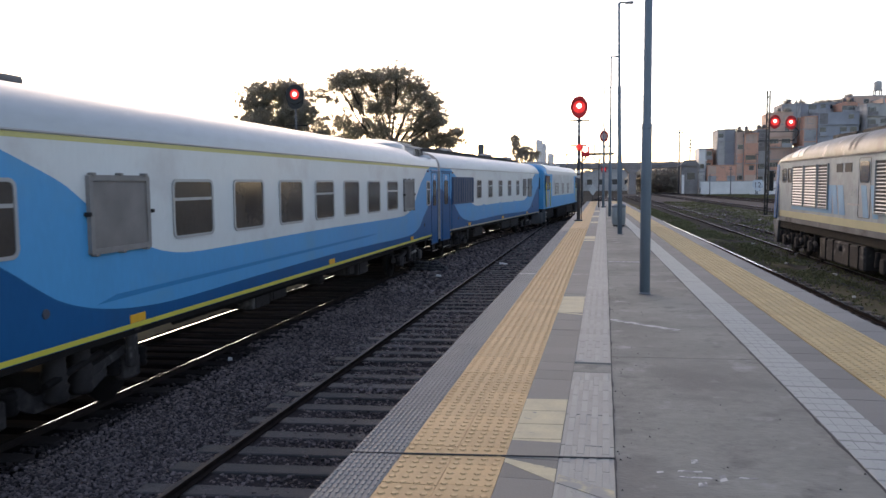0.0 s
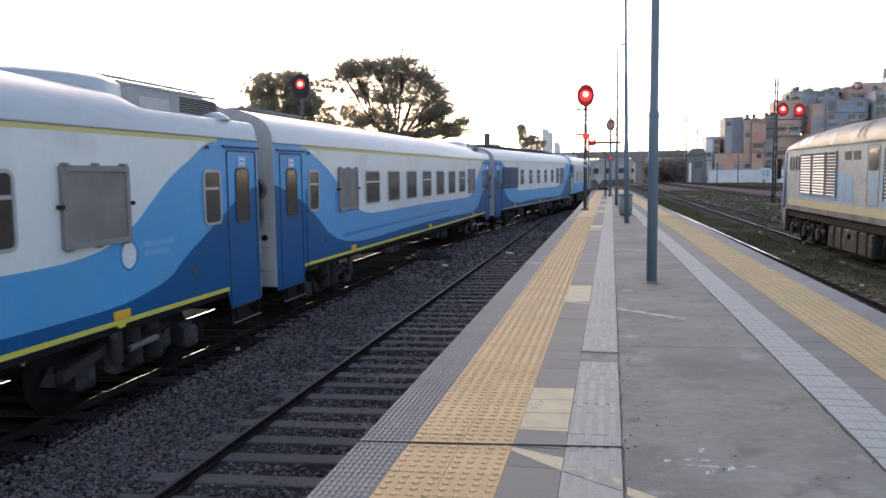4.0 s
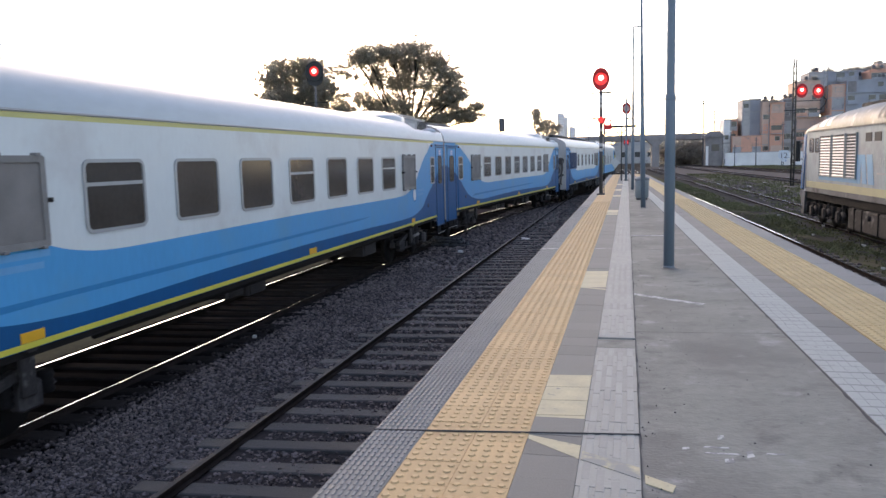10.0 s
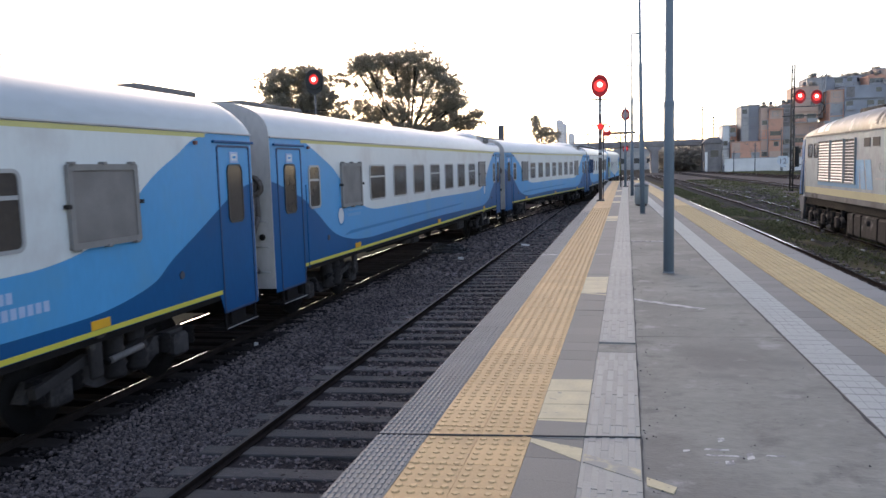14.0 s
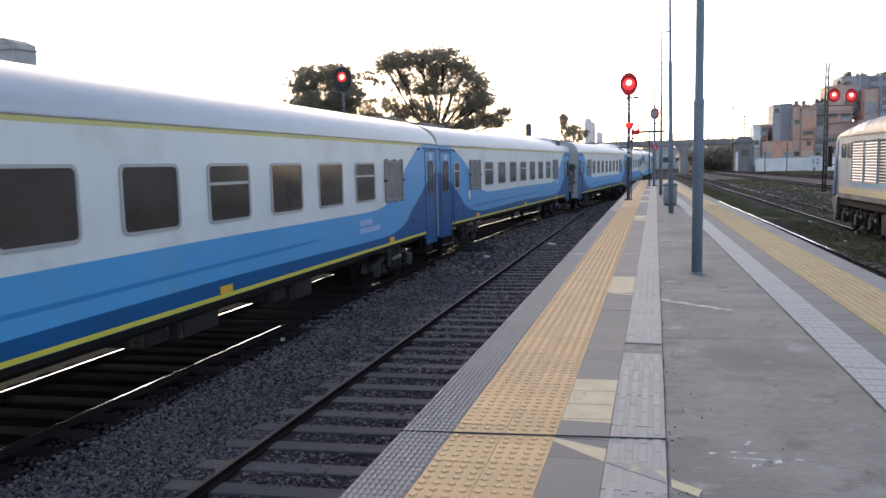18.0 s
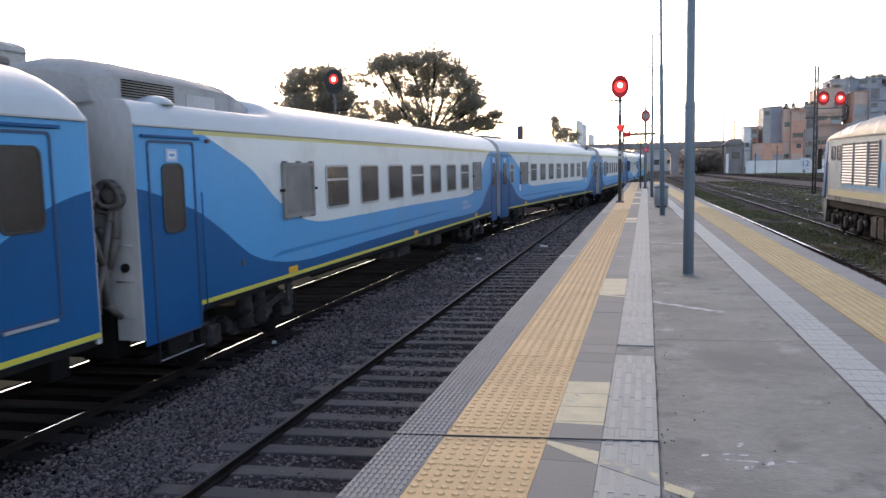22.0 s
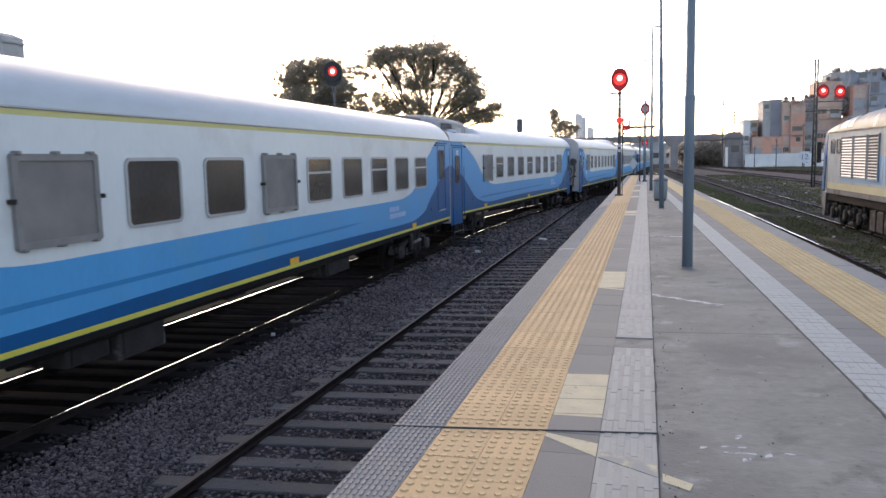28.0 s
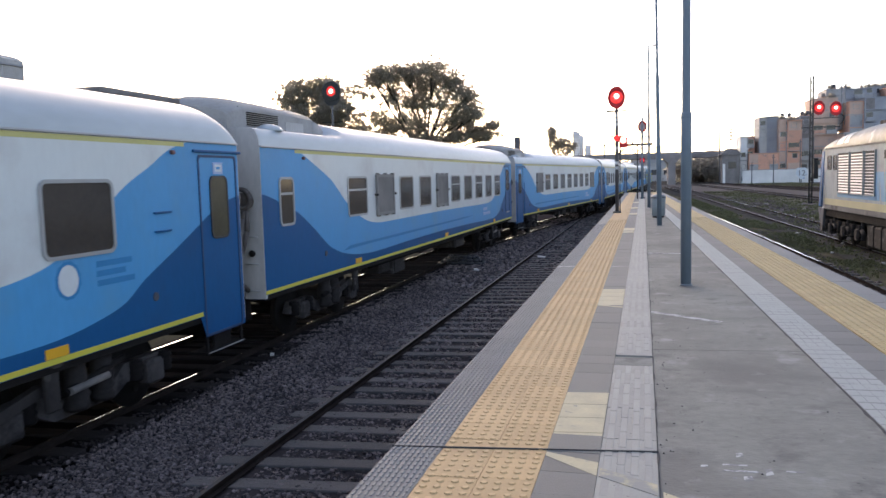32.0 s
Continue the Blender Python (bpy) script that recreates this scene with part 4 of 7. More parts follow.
        vs4 += [(gx - gs, gy - gs * 0.6, -0.003), (gx + gs * 1.2, gy - gs, -0.003), (gx + gs * 0.7, gy + gs, -0.003), (gx - gs * 0.8, gy + gs * 0.7, -0.003), (gx, gy, gs * 0.9)]
        fs4 += [(n0, n0 + 1, n0 + 4), (n0 + 1, n0 + 2, n0 + 4), (n0 + 2, n0 + 3, n0 + 4), (n0 + 3, n0, n0 + 4)]
    o = new("grit", raw("grit", vs4, fs4, M["joint"]))
    o.parent = pf
    tagged(o, "dark grit on the paving", kind="stuff")
    for cx, cy, r, z, m in ((0.62, 11.35, 0.62, -0.0039, "stain_faint"), (0.58, 11.25, 0.38, -0.0037, "stain_mid"), (0.50, 24.0, 0.5, -0.0039, "stain_faint"), (0.48, 28.3, 0.5, -0.0039, "stain_faint")):
        paint("stain", [(cx + r * (0.7 + 0.5 * rng.random()) * math.cos(radians(a)) * 0.75, cy + r * (0.7 + 0.5 * rng.random()) * math.sin(radians(a)) * 1.5) for a in range(0, 360, 12)], M[m], "faint grimy stain round a post", z)
    for cx, cy, r in ((0.56, 11.1, 0.17), (0.46, 23.8, 0.16), (0.24, 36.4, 0.16)):
        paint("stain", [(cx + r * (0.75 + 0.4 * rng.random()) * math.cos(radians(a)) * 0.9, cy + r * (0.75 + 0.4 * rng.random()) * math.sin(radians(a)) * 1.5) for a in range(0, 360, 20)], M["damp_stain"], "dark damp stain on the concrete", -0.0033)
    for x, y, w, d in ((0.39, 4.235, 0.14, 0.022), (0.385, 4.15, 0.20, 0.022), (0.48, 4.03, 0.05, 0.06), (0.60, 4.12, 0.04, 0.09), (0.28, 4.19, 0.04, 0.03), (0.48, 4.37, 0.04, 0.06), (0.70, 4.19, 0.10, 0.02), (0.43, 4.05, 0.02, 0.02)):
        paint("paint_mark", [(x, y), (x + w, y + d * 0.3), (x + w * 0.94, y + d * 1.2), (x + w * 0.1, y + d)], M["white_paint"], "white paint splash", -0.0028)
    return pf


platform()

# ---------------------------------------------------------------- departing train
CAR, END, HALF = 23.6, 0.44, 1.50     # pitch of coaches, from coupling centre to end wall, half width
WHITE_REAR = [(0, 3.60), (1.5, 3.56), (1.94, 3.42), (2.2, 3.33), (2.8, 3.11), (3.3, 2.91), (3.6, 2.73), (4.0, 2.47), (4.4, 2.26), (4.85, 2.09), (5.3, 1.97), (5.9, 1.90), (7.0, 1.89), (9.3, 1.90), (11.8, 1.91)]
NAVY_REAR = [(0, 2.72), (0.5, 2.69), (0.9, 2.60), (1.25, 2.49), (1.78, 2.33), (2.45, 1.99), (2.8, 1.78), (3.15, 1.59), (3.6, 1.445), (4.05, 1.355), (4.6, 1.29), (5.4, 1.25), (6.5, 1.255), (8, 1.28), (11.8, 1.31)]
WHITE_FRONT = [(0, 3.60), (1.2, 3.58), (1.65, 3.46), (2.12, 3.33), (2.5, 3.13), (3.02, 2.88), (3.5, 2.56), (3.9, 2.28), (4.3, 2.08), (4.8, 1.96), (5.4, 1.90), (7.0, 1.89), (11.8, 1.91)]
NAVY_FRONT = [(0, 2.72), (0.4, 2.69), (0.97, 2.55), (1.55, 2.28), (2.05, 2.04), (2.78, 1.70), (3.13, 1.49), (3.69, 1.35), (4.3, 1.27), (5.2, 1.25), (6.5, 1.255), (8, 1.28), (11.8, 1.31)]


def along(points, e):
    """Smooth value of a curve of points at e."""
    xs = [p[0] for p in points]
    for i in range(len(xs) - 1):
        if e <= xs[i + 1]:
            p0, p1, p2, p3 = points[max(i - 1, 0)], points[i], points[i + 1], points[min(i + 2, len(xs) - 1)]
            t = (e - p1[0]) / (p2[0] - p1[0])
            m1 = (p2[1] - p0[1]) / max(p2[0] - p0[0], 1e-6) * (p2[0] - p1[0])
            m2 = (p3[1] - p1[1]) / max(p3[0] - p1[0], 1e-6) * (p2[0] - p1[0])
            return (2 * t**3 - 3 * t**2 + 1) * p1[1] + (t**3 - 2 * t**2 + t) * m1 + (-2 * t**3 + 3 * t**2) * p2[1] + (t**3 - t**2) * m2
    return points[-1][1]


def roof_profile(k=9):
    out = []
    for i in range(k + 1):
        a = radians(90 * i / k)
        out.append((HALF * abs(math.cos(a)) ** 0.85, 3.47 + 0.68 * abs(math.sin(a)) ** 0.8))
    return out


def coach(style, CAR=CAR):
    """A coach; local y from its rear coupling centre, z from the rail top. style: windows and fittings."""
    car = thing("passenger_coach", style["label"], "train coach", group="coaches of the departing train")
    v0, v1 = 0.48, CAR - 0.35
    vs = sorted({round(float(v), 3) for v in np.concatenate([np.arange(v0, 6.6, 0.12), np.arange(6.6, CAR - 6.6, 0.6), np.arange(CAR - 6.6, v1, 0.12), [v1]])})
    rear_door, front_door = style.get("rear_door", True), style.get("front_door", True)

    def low(v):
        if v < 1.72 and rear_door:
            return 0.72
        if CAR - v < 1.50 and front_door is True:
            return 0.72
        return 1.02
    for sgn, nm in ((1, "side_wall"), (-1, "side_wall")):
        bm = B()
        prev = None
        for v in vs:
            e = min(v, CAR - v)
            navy, white = (NAVY_REAR, WHITE_REAR) if v < CAR / 2 else (NAVY_FRONT, WHITE_FRONT)
            zs = [low(v), max(low(v) + 0.01, min(along(navy, e), 3.45)), 0, 3.47]
            zs[2] = min(max(along(white, e), zs[1] + 0.01), 3.469)
            row = [bm.verts.new((sgn * HALF, v, z)) for z in zs]
            if prev:
                for k in range(3):
                    f = bm.faces.new((prev[k], row[k], row[k + 1], prev[k + 1]))
                    f.material_index = k
            prev = row
        part(nm, bm, [M["car_navy"], M["car_blue"], M["car_white"]], car, "white over two curved blues")
    # roof with rounded shoulders, cut down where a unit sits
    bm = B()
    pr = roof_profile()
    full = [(-x, z) for x, z in pr][:-1] + pr[::-1]

    def cut(v):
        c = 0.0
        for uv, fl in style.get("units", ()):
            e = (uv - v) if fl else (v - uv)
            c = max(c, float(np.clip(((3.25 if fl else 3.9) - e) / 0.45, 0, 1)) if e > -1 else 0)
        return c
    loops = []
    stops = sorted({v0, v1, *[round(float(q), 3) for q in np.arange(v0 + 0.05, 5.2, 0.16)], *[round(float(q), 3) for q in np.arange(5.2, CAR - 5.2, 2.0)], *[round(float(q), 3) for q in np.arange(CAR - 5.2, v1 - 0.6, 0.16)], *[round(float(q), 3) for q in np.arange(v1 - 0.6, v1, 0.06)]})
    for v in stops:
        k = cut(v)
        k = k * k * (3 - 2 * k)
        dip = 1.0 if any(fl for _, fl in style.get("units", ())) else 0.30 + 0.70 * math.sqrt(max(0.0, 1 - max(0.0, 1 - (v1 - v) / 0.55) ** 2))
        loops.append([bm.verts.new((x, v, 3.47 + (z - 3.47) * dip if z < 3.78 else 3.47 + (z + (3.78 + (z - 3.78) * 0.06 - z) * k - 3.47) * dip)) for x, z in full])
    for a, b in zip(loops[:-1], loops[1:]):
        for i in range(len(full) - 1):
            bm.faces.new((a[i], a[i + 1], b[i + 1], b[i])).smooth = True
    part("roof", bm, M["car_roof"], car, "pale glossy arched roof")
    for sgn in (1, -1):
        part("gutter", box(B(), sgn * HALF - 0.02, sgn * HALF + 0.025, v0, v1, 3.455, 3.485, 0.006), M["frame_grey"], car)
        if style.get("eaves_line", True):
            part("upper_line", box(B(), sgn * HALF - 0.01, sgn * HALF + 0.004, 1.75, CAR - 1.75, 3.392, 3.450), M["eaves_yellow"], car, "pale yellow line under the eaves")
        a, b = (1.72 if rear_door else v0), (CAR - 1.50 if front_door is True else v1)
        part("lower_line", box(B(), sgn * HALF - 0.01, sgn * HALF + 0.008, a, b, 1.03, 1.09 if style.get("eaves_line", True) else 1.075), M["car_yellow"] if style.get("eaves_line", True) else M["cream"], car, "pale yellow line along the sill")
        # strip paints in the shade along a fold of the side
        if style.get("eaves_line", True):
            part("crease_line", extrude(B(), [(3.8, 1.44), (4.2, 1.52), (14.5, 1.56), (15.6, 1.55), (14.5, 1.51), (5, 1.46)], sgn * HALF - 0.004, sgn * HALF + 0.003, "X"), M["crease"], car, "thin darker blue line standing for the shade of a crease")
    # floor and ends
    part("underfloor", box(B(), -HALF + 0.04, HALF - 0.04, v0 + 0.02, v1 - 0.02, 0.93, 1.06), M["underframe"], car)
    for v, d in ((v0, 1), (v1, -1)):
        bm = B()
        low = 0.80 if (rear_door if d > 0 else front_door is True) else 0.96
        o = [(-HALF + 0.004, low), (-1.12, low), (-1.12, 1.2), (1.12, 1.2), (1.12, low), (HALF - 0.004, low)] + [(x * 0.997, 3.47 + (z - 3.47) * (1 if d > 0 else 0.30)) for x, z in pr] + [(-x * 0.997, 3.47 + (z - 3.47) * (1 if d > 0 else 0.30)) for x, z in pr[::-1][1:]]
        if d > 0 and any(not fl for _, fl in style.get("units", ())):
            o = [(x, z if z < 3.78 else 3.78 + (z - 3.78) * 0.06) for x, z in o]
        extrude(bm, o, v - 0.02 * d, v + 0.05 * d, "Y")
        part("end_wall", bm, M["car_grey"], car, "grey stained end wall with a notch for the coupler")
        bm = B()
        for k in range(4):
            y = v - d * (0.03 + k * 0.1)
            ring_frame(bm, rounded(-0.62, 0.62, 1.15, 3.35, 0.12), rounded(-0.5, 0.5, 1.25, 3.23, 0.1), min(y, y - d * 0.07), max(y, y - d * 0.07), "Y")
        part("gangway", bm, M["black_rubber"], car, "black rubber gangway bellows")
        # added block that blackens the shaded gap between two coaches
        part("draw_gear", box(B(), -1.05, 1.05, min(v - d * 0.02, v + d * 0.3), max(v - d * 0.02, v + d * 0.3), 0.55, 1.19, 0.02), M["underframe"], car, "black block added behind the coupler to darken the gap")
        part("coupler", box(B(), -0.14, 0.14, min(v, v - d * 0.43), max(v, v - d * 0.43), 0.78, 1.02, 0.03), M["underframe"], car)
        for x in (-1.2, 1.2):
            bm = B()
            pts = [(x, v - d * 0.04, 2.55), (x + 0.05, v - d * 0.22, 2.3), (x + 0.08, v - d * 0.40, 1.8), (x, v - d * 0.3, 1.3), (x, v - d * 0.05, 1.1)]
            for p, q in zip(pts[:-1], pts[1:]):
                tube(bm, p, q, 0.04, n=7)
            part("jumper_cable", bm, M["reel"], car)
            bm = B()
            lathe(bm, [(0.05, -0.06), (0.11, -0.05), (0.11, 0.05), (0.05, 0.07)], (x, v - d * 0.12, 2.62), "Y", 10)
            for cx, cz, rr, off in ((x, 2.62, 0.17, 0.10), (x * 0.98, 2.60, 0.19, 0.16), (x * 1.03, 2.63, 0.15, 0.20)):
                for k in range(12):
                    a0, a1 = 2 * math.pi * k / 12, 2 * math.pi * (k + 1) / 12
                    tube(bm, (cx + rr * math.cos(a0), v - d * (off + 0.03 * math.sin(2 * a0)), cz + rr * math.sin(a0)), (cx + rr * math.cos(a1), v - d * (off + 0.03 * math.sin(2 * a1)), cz + rr * math.sin(a1)), 0.032, n=6, caps=False)
            part("cable_reel", bm, M["reel"], car, "coiled grey-brown jumper cable")
            bm = B()
            for k in range(10):
                a0, a1 = 2 * math.pi * k / 10, 2 * math.pi * (k + 1) / 10
                tube(bm, (x * 0.84 + 0.11 * math.cos(a0), v - d * 0.16, 2.02 + 0.2 * math.sin(a0)), (x * 0.84 + 0.11 * math.cos(a1), v - d * 0.16, 2.02 + 0.2 * math.sin(a1)), 0.035, n=6, caps=False)
            part("cable_loop", bm, M["reel"], car, "hanging cable loop")
            bm = B()
            hose = [(x * 1.05, v - d * 0.1, 2.5), (x * 1.1, v - d * 0.2, 2.1), (x * 1.02, v - d * 0.24, 1.75), (x * 0.86, v - d * 0.2, 1.55), (x * 0.78, v - d * 0.12, 1.15)]
            for p, q in zip(hose[:-1], hose[1:]):
                tube(bm, p, q, 0.045, n=8)
            part("hose", bm, M["reel"], car, "drooping grey-brown hose")
            part("socket", lathe(B(), [(0.055, -0.03), (0.06, 0.0), (0.04, 0.03)], (x * 1.08, v - d * 0.05, 1.72), "Y", 10), M["underframe"], car)
        for x in (-1.3, 1.3):
            for z in (1.1, 1.55, 2.0):
                part("grab_rail", tube(B(), (x - 0.12, v - d * 0.06, z), (x + 0.12, v - d * 0.06, z), 0.014, n=6), M["frame_grey"], car)
    # windows
    def window(kind, v, w, z0, z1, sgn):
        x = sgn * HALF
        if kind == "screen":
            fr = ring_frame(B(), rounded(v - 0.02, v + w + 0.06, z0 - 0.06, z1 + 0.04, 0.03), rounded(v + 0.05, v + w - 0.01, z0 + 0.01, z1 - 0.03, 0.03), x - 0.01 * sgn, x + 0.055 * sgn)
            f = part("window_screen", fr, M["screen_frame"], car, "grey bolted screen over a window")
            part("screen_mesh", box(B(), min(x, x + sgn * 0.035), max(x, x + sgn * 0.035), v, v + w, z0, z1), M["mesh_screen"], f)
            for a in (v + 0.05, v + w / 2, v + w - 0.05):
                for z in (z0 - 0.06, z1 + 0.05):
                    part("bolt", box(B(), min(x, x + sgn * 0.085), max(x, x + sgn * 0.085), a - 0.032, a + 0.032, z - 0.018, z + 0.018, 0.006), M["screen_frame"], f)
            for a in (v - 0.05, v + w + 0.09):
                part("bolt", box(B(), min(x, x + sgn * 0.085), max(x, x + sgn * 0.085), a - 0.025, a + 0.025, (z0 + z1) / 2 - 0.025, (z0 + z1) / 2 + 0.025, 0.006), M["bogie"], f)
            return
        if kind == "double":
            f = part("loading_door", ring_frame(B(), rounded(v - 0.05, v + w + 0.05, z0 - 0.05, z1 + 0.05, 0.03), rounded(v, v + w, z0, z1, 0.02), x - 0.01 * sgn, x + 0.035 * sgn), M["door_seal"], car, "dark two-panel barred opening")
            for a0, a1 in ((v, v + w * 0.44), (v + w * 0.46, v + w)):
                pn = part("panel", box(B(), min(x, x + sgn * 0.02), max(x, x + sgn * 0.02), a0, a1, z0, z1), M["loading_panel"], f)
                for k in range(6):
                    bx = a0 + (a1 - a0) * (k + 0.5) / 6
                    part("bar", box(B(), min(x, x + sgn * 0.04), max(x, x + sgn * 0.04), bx - 0.02, bx + 0.02, z0, z1), M["door_seal"], pn)
            return
        r = 0.09
        fr = ring_frame(B(), rounded(v, v + w, z0, z1, r + 0.02), rounded(v + 0.042, v + w - 0.042, z0 + 0.042, z1 - 0.042, r - 0.02), x - 0.01 * sgn, x + 0.022 * sgn)
        f = part("window", fr, M["frame_grey"], car, "grey rounded window frame")
        part("pane", extrude(B(), rounded(v + 0.04, v + w - 0.04, z0 + 0.04, z1 - 0.04, r - 0.02), x - 0.005 * sgn, x + 0.007 * sgn, "X"), M["pane"], f)
        if kind == "split":
            zb = z0 + (z1 - z0) * 0.66
            part("bar", box(B(), min(x, x + sgn * 0.02), max(x, x + sgn * 0.02), v + 0.05, v + w - 0.05, zb - 0.022, zb + 0.022), M["frame_grey"], f)
    for kind, v, w, z0, z1 in style["windows"]:
        for sgn in (1, -1):
            window(kind, v, w, z0, z1, sgn)
    # doors
    def door(e, w, z0, z1, sgn, flip, tall):
        x = sgn * HALF
        a, b = (e, e + w) if not flip else (CAR - e - w, CAR - e)
        d = part("door", ring_frame(B(), rounded(a - 0.04, b + 0.04, z0, z1 + 0.04, 0.06), rounded(a - 0.008, b + 0.008, z0 + 0.03, z1 + 0.008, 0.05), x - 0.01 * sgn, x + 0.012 * sgn), M["door_seal"], car, "coach door with a tall narrow window")
        cx = (a + b) / 2
        wz0, wz1 = (2.12, 2.97) if tall else (2.33, 3.15)
        ww = 0.21 if tall else 0.27
        part("pane", extrude(B(), rounded(cx - ww, cx + ww, wz0, wz1, 0.09), x, x + 0.012 * sgn, "X"), M["pane_warm"] if tall and style.get("lit") else M["pane"], d)
        part("door_frame", ring_frame(B(), rounded(cx - ww - 0.03, cx + ww + 0.03, wz0 - 0.03, wz1 + 0.03, 0.11), rounded(cx - ww, cx + ww, wz0, wz1, 0.09), x, x + 0.018 * sgn), M["cable"], d)
        if tall:
            sn = part("sign", box(B(), min(x, x + 0.012 * sgn), max(x, x + 0.012 * sgn), cx - 0.13, cx + 0.13, 3.02, 3.19, 0.004), M["lettering"], d, "small framed sign above the window")
            part("plate", box(B(), min(x, x + 0.016 * sgn), max(x, x + 0.016 * sgn), cx - 0.09, cx + 0.09, 3.055, 3.16), M["emblem"], sn)
            part("bar", box(B(), min(x, x + 0.019 * sgn), max(x, x + 0.019 * sgn), cx - 0.055, cx + 0.05, 3.09, 3.125), M["car_blue"], sn)
        part("rain_strip", box(B(), min(x, x + 0.04 * sgn), max(x, x + 0.04 * sgn), a - 0.16, b + 0.16, z1 + 0.07, z1 + 0.11, 0.008), M["car_navy"], d)
        if not flip:
            part("handrail", tube(B(), (x + 0.05 * sgn, b + 0.12, 1.0), (x + 0.05 * sgn, b + 0.12, 2.6), 0.012, n=6), M["car_navy"], d)
        if not tall:
            part("sill", box(B(), min(x, x + 0.03 * sgn), max(x, x + 0.03 * sgn), a + 0.05, b - 0.05, z0 - 0.03, z0 + 0.005, 0.004), M["louvre"], d, "bright worn metal sill")
            return
        st = part("step", box(B(), min(x - 0.28 * sgn, x + 0.02 * sgn), max(x - 0.28 * sgn, x + 0.02 * sgn), a - 0.05, b + 0.05, z0 - 0.26, z0 - 0.225), M["underframe"], d)
        part("step_riser", box(B(), min(x - 0.10 * sgn, x - 0.05 * sgn), max(x - 0.10 * sgn, x - 0.05 * sgn), a + 0.25, b - 0.25, z0 - 0.225, z0 - 0.01), M["underframe"], st)
        part("step_edge", box(B(), min(x, x + 0.025 * sgn), max(x, x + 0.025 * sgn), a - 0.02, b + 0.02, z0 - 0.245, z0 - 0.232), M["frame_grey"], st, "worn metal step edge")
        for sy in (a, b):
            part("step_hanger", box(B(), min(x - 0.03 * sgn, x), max(x - 0.03 * sgn, x), sy - 0.02, sy + 0.02, z0 - 0.28, z0), M["underframe"], st)
    for sgn in (1, -1):
        if rear_door:
            door(0.75, 0.94, 0.72, 3.25, sgn, False, True)
        if front_door == "narrow":
            door(0.95, 0.82, 1.37, 3.29, sgn, True, False)
        elif front_door:
            door(0.46, 0.95, 0.72, 3.25, sgn, True, True)
    # painted emblems, lettering shown as bars, markers
    for sgn in (1, -1):
        x = sgn * HALF
        for v in style.get("emblems", ()):
            part("emblem", extrude(B(), [(v + 0.15 * math.cos(radians(a)), 1.88 + 0.17 * math.sin(radians(a))) for a in range(0, 360, 20)], x - 0.004 * sgn, x + 0.004 * sgn, "X"), M["emblem"], car, "pale round emblem")
            part("emblem_ring", ring_frame(B(), [(v + 0.185 * math.cos(radians(a)) * (1 + 0.05 * (a // 15 % 2)), 1.88 + 0.205 * math.sin(radians(a)) * (1 + 0.05 * (a // 15 % 2))) for a in range(0, 360, 15)], [(v + 0.155 * math.cos(radians(a)), 1.88 + 0.175 * math.sin(radians(a))) for a in range(0, 360, 15)], x - 0.004 * sgn, x + 0.003 * sgn), M["crease"], car, "blue ring round the emblem")
        for v, w, z in style.get("bars", ()):
            part("lettering", box(B(), min(x, x + 0.004 * sgn), max(x, x + 0.004 * sgn), v, v + w, z, z + 0.07), M[style.get("bar_paint", "lettering_faint")], car, "faded lettering")
        for v, w, count, z in style.get("glyphs", ()):
            bm = B()
            step = w / count
            for k in range(count):
                box(bm, min(x, x + 0.004 * sgn), max(x, x + 0.004 * sgn), v + k * step, v + k * step + step * 0.72, z, z + 0.115)
            part("lettering", bm, M["lettering"], car, "faded pale lettering")
        for v, w, z in style.get("dashes", ()):
            part("grab_bar", box(B(), min(x, x + 0.03 * sgn), max(x, x + 0.03 * sgn), v, v + w, z, z + 0.025, 0.004), M["car_navy"], car, "short dark hand bar")
        for v in (4.44, CAR / 2, CAR - 4.46):
            part("marker_plate", box(B(), min(x, x + 0.016 * sgn), max(x, x + 0.016 * sgn), v, v + 0.33, 1.095, 1.205, 0.004), M["orange"], car, "orange jacking-point plate")
        for v in (4.60, CAR - 4.30):
            jb = part("jacking_bracket", extrude(B(), [(v - 0.10, 1.028), (v + 0.10, 1.028), (v + 0.05, 0.985), (v - 0.05, 0.985)], x - 0.06 * sgn, x + 0.002 * sgn, "X"), M["car_yellow"] if v > 10 and style.get("yellow_bracket") else M["tank_grime"], car, "small bracket under the sill")
            part("stay", box(B(), min(x - 0.14 * sgn, x - 0.06 * sgn), max(x - 0.14 * sgn, x - 0.06 * sgn), v - 0.10, v + 0.10, 0.50, 0.95, 0.02), M["tank_grime"], jb, "grimy grey stay")
            if v > 10:
                part("rod", tube(B(), (x - 0.12 * sgn, v + 0.30, 0.64), (x - 0.12 * sgn, v + 0.92, 0.67), 0.045, n=8), M["roof_plate"], jb, "pale grey rod")
            part("strut", extrude(B(), [(v - 0.9, 0.62), (v - 0.05, 0.80), (v - 0.05, 0.68), (v - 0.9, 0.50)], x - 0.26 * sgn, x - 0.16 * sgn, "X"), M["tank_grime"], jb)
        for v in (2.93, CAR - 2.55):
            part("filler_cap", lathe(B(), [(0.06, 0.0), (0.055, 0.012)], (x, v, 1.475), "X", 10), M["filler"], car, "small brown filler cap")
        for v in (2.05, CAR - 2.05):
            part("marker_lamp", box(B(), min(x, x + 0.05 * sgn), max(x, x + 0.05 * sgn), v - 0.035, v + 0.035, 3.28, 3.335, 0.01), M["marker_red"], car, "small dull red marker lamp")
    # roof gear
    for v, fl in style.get("units", ()):
        a = (lambda e: v + e) if not fl else (lambda e: v - e)
        bm = B()
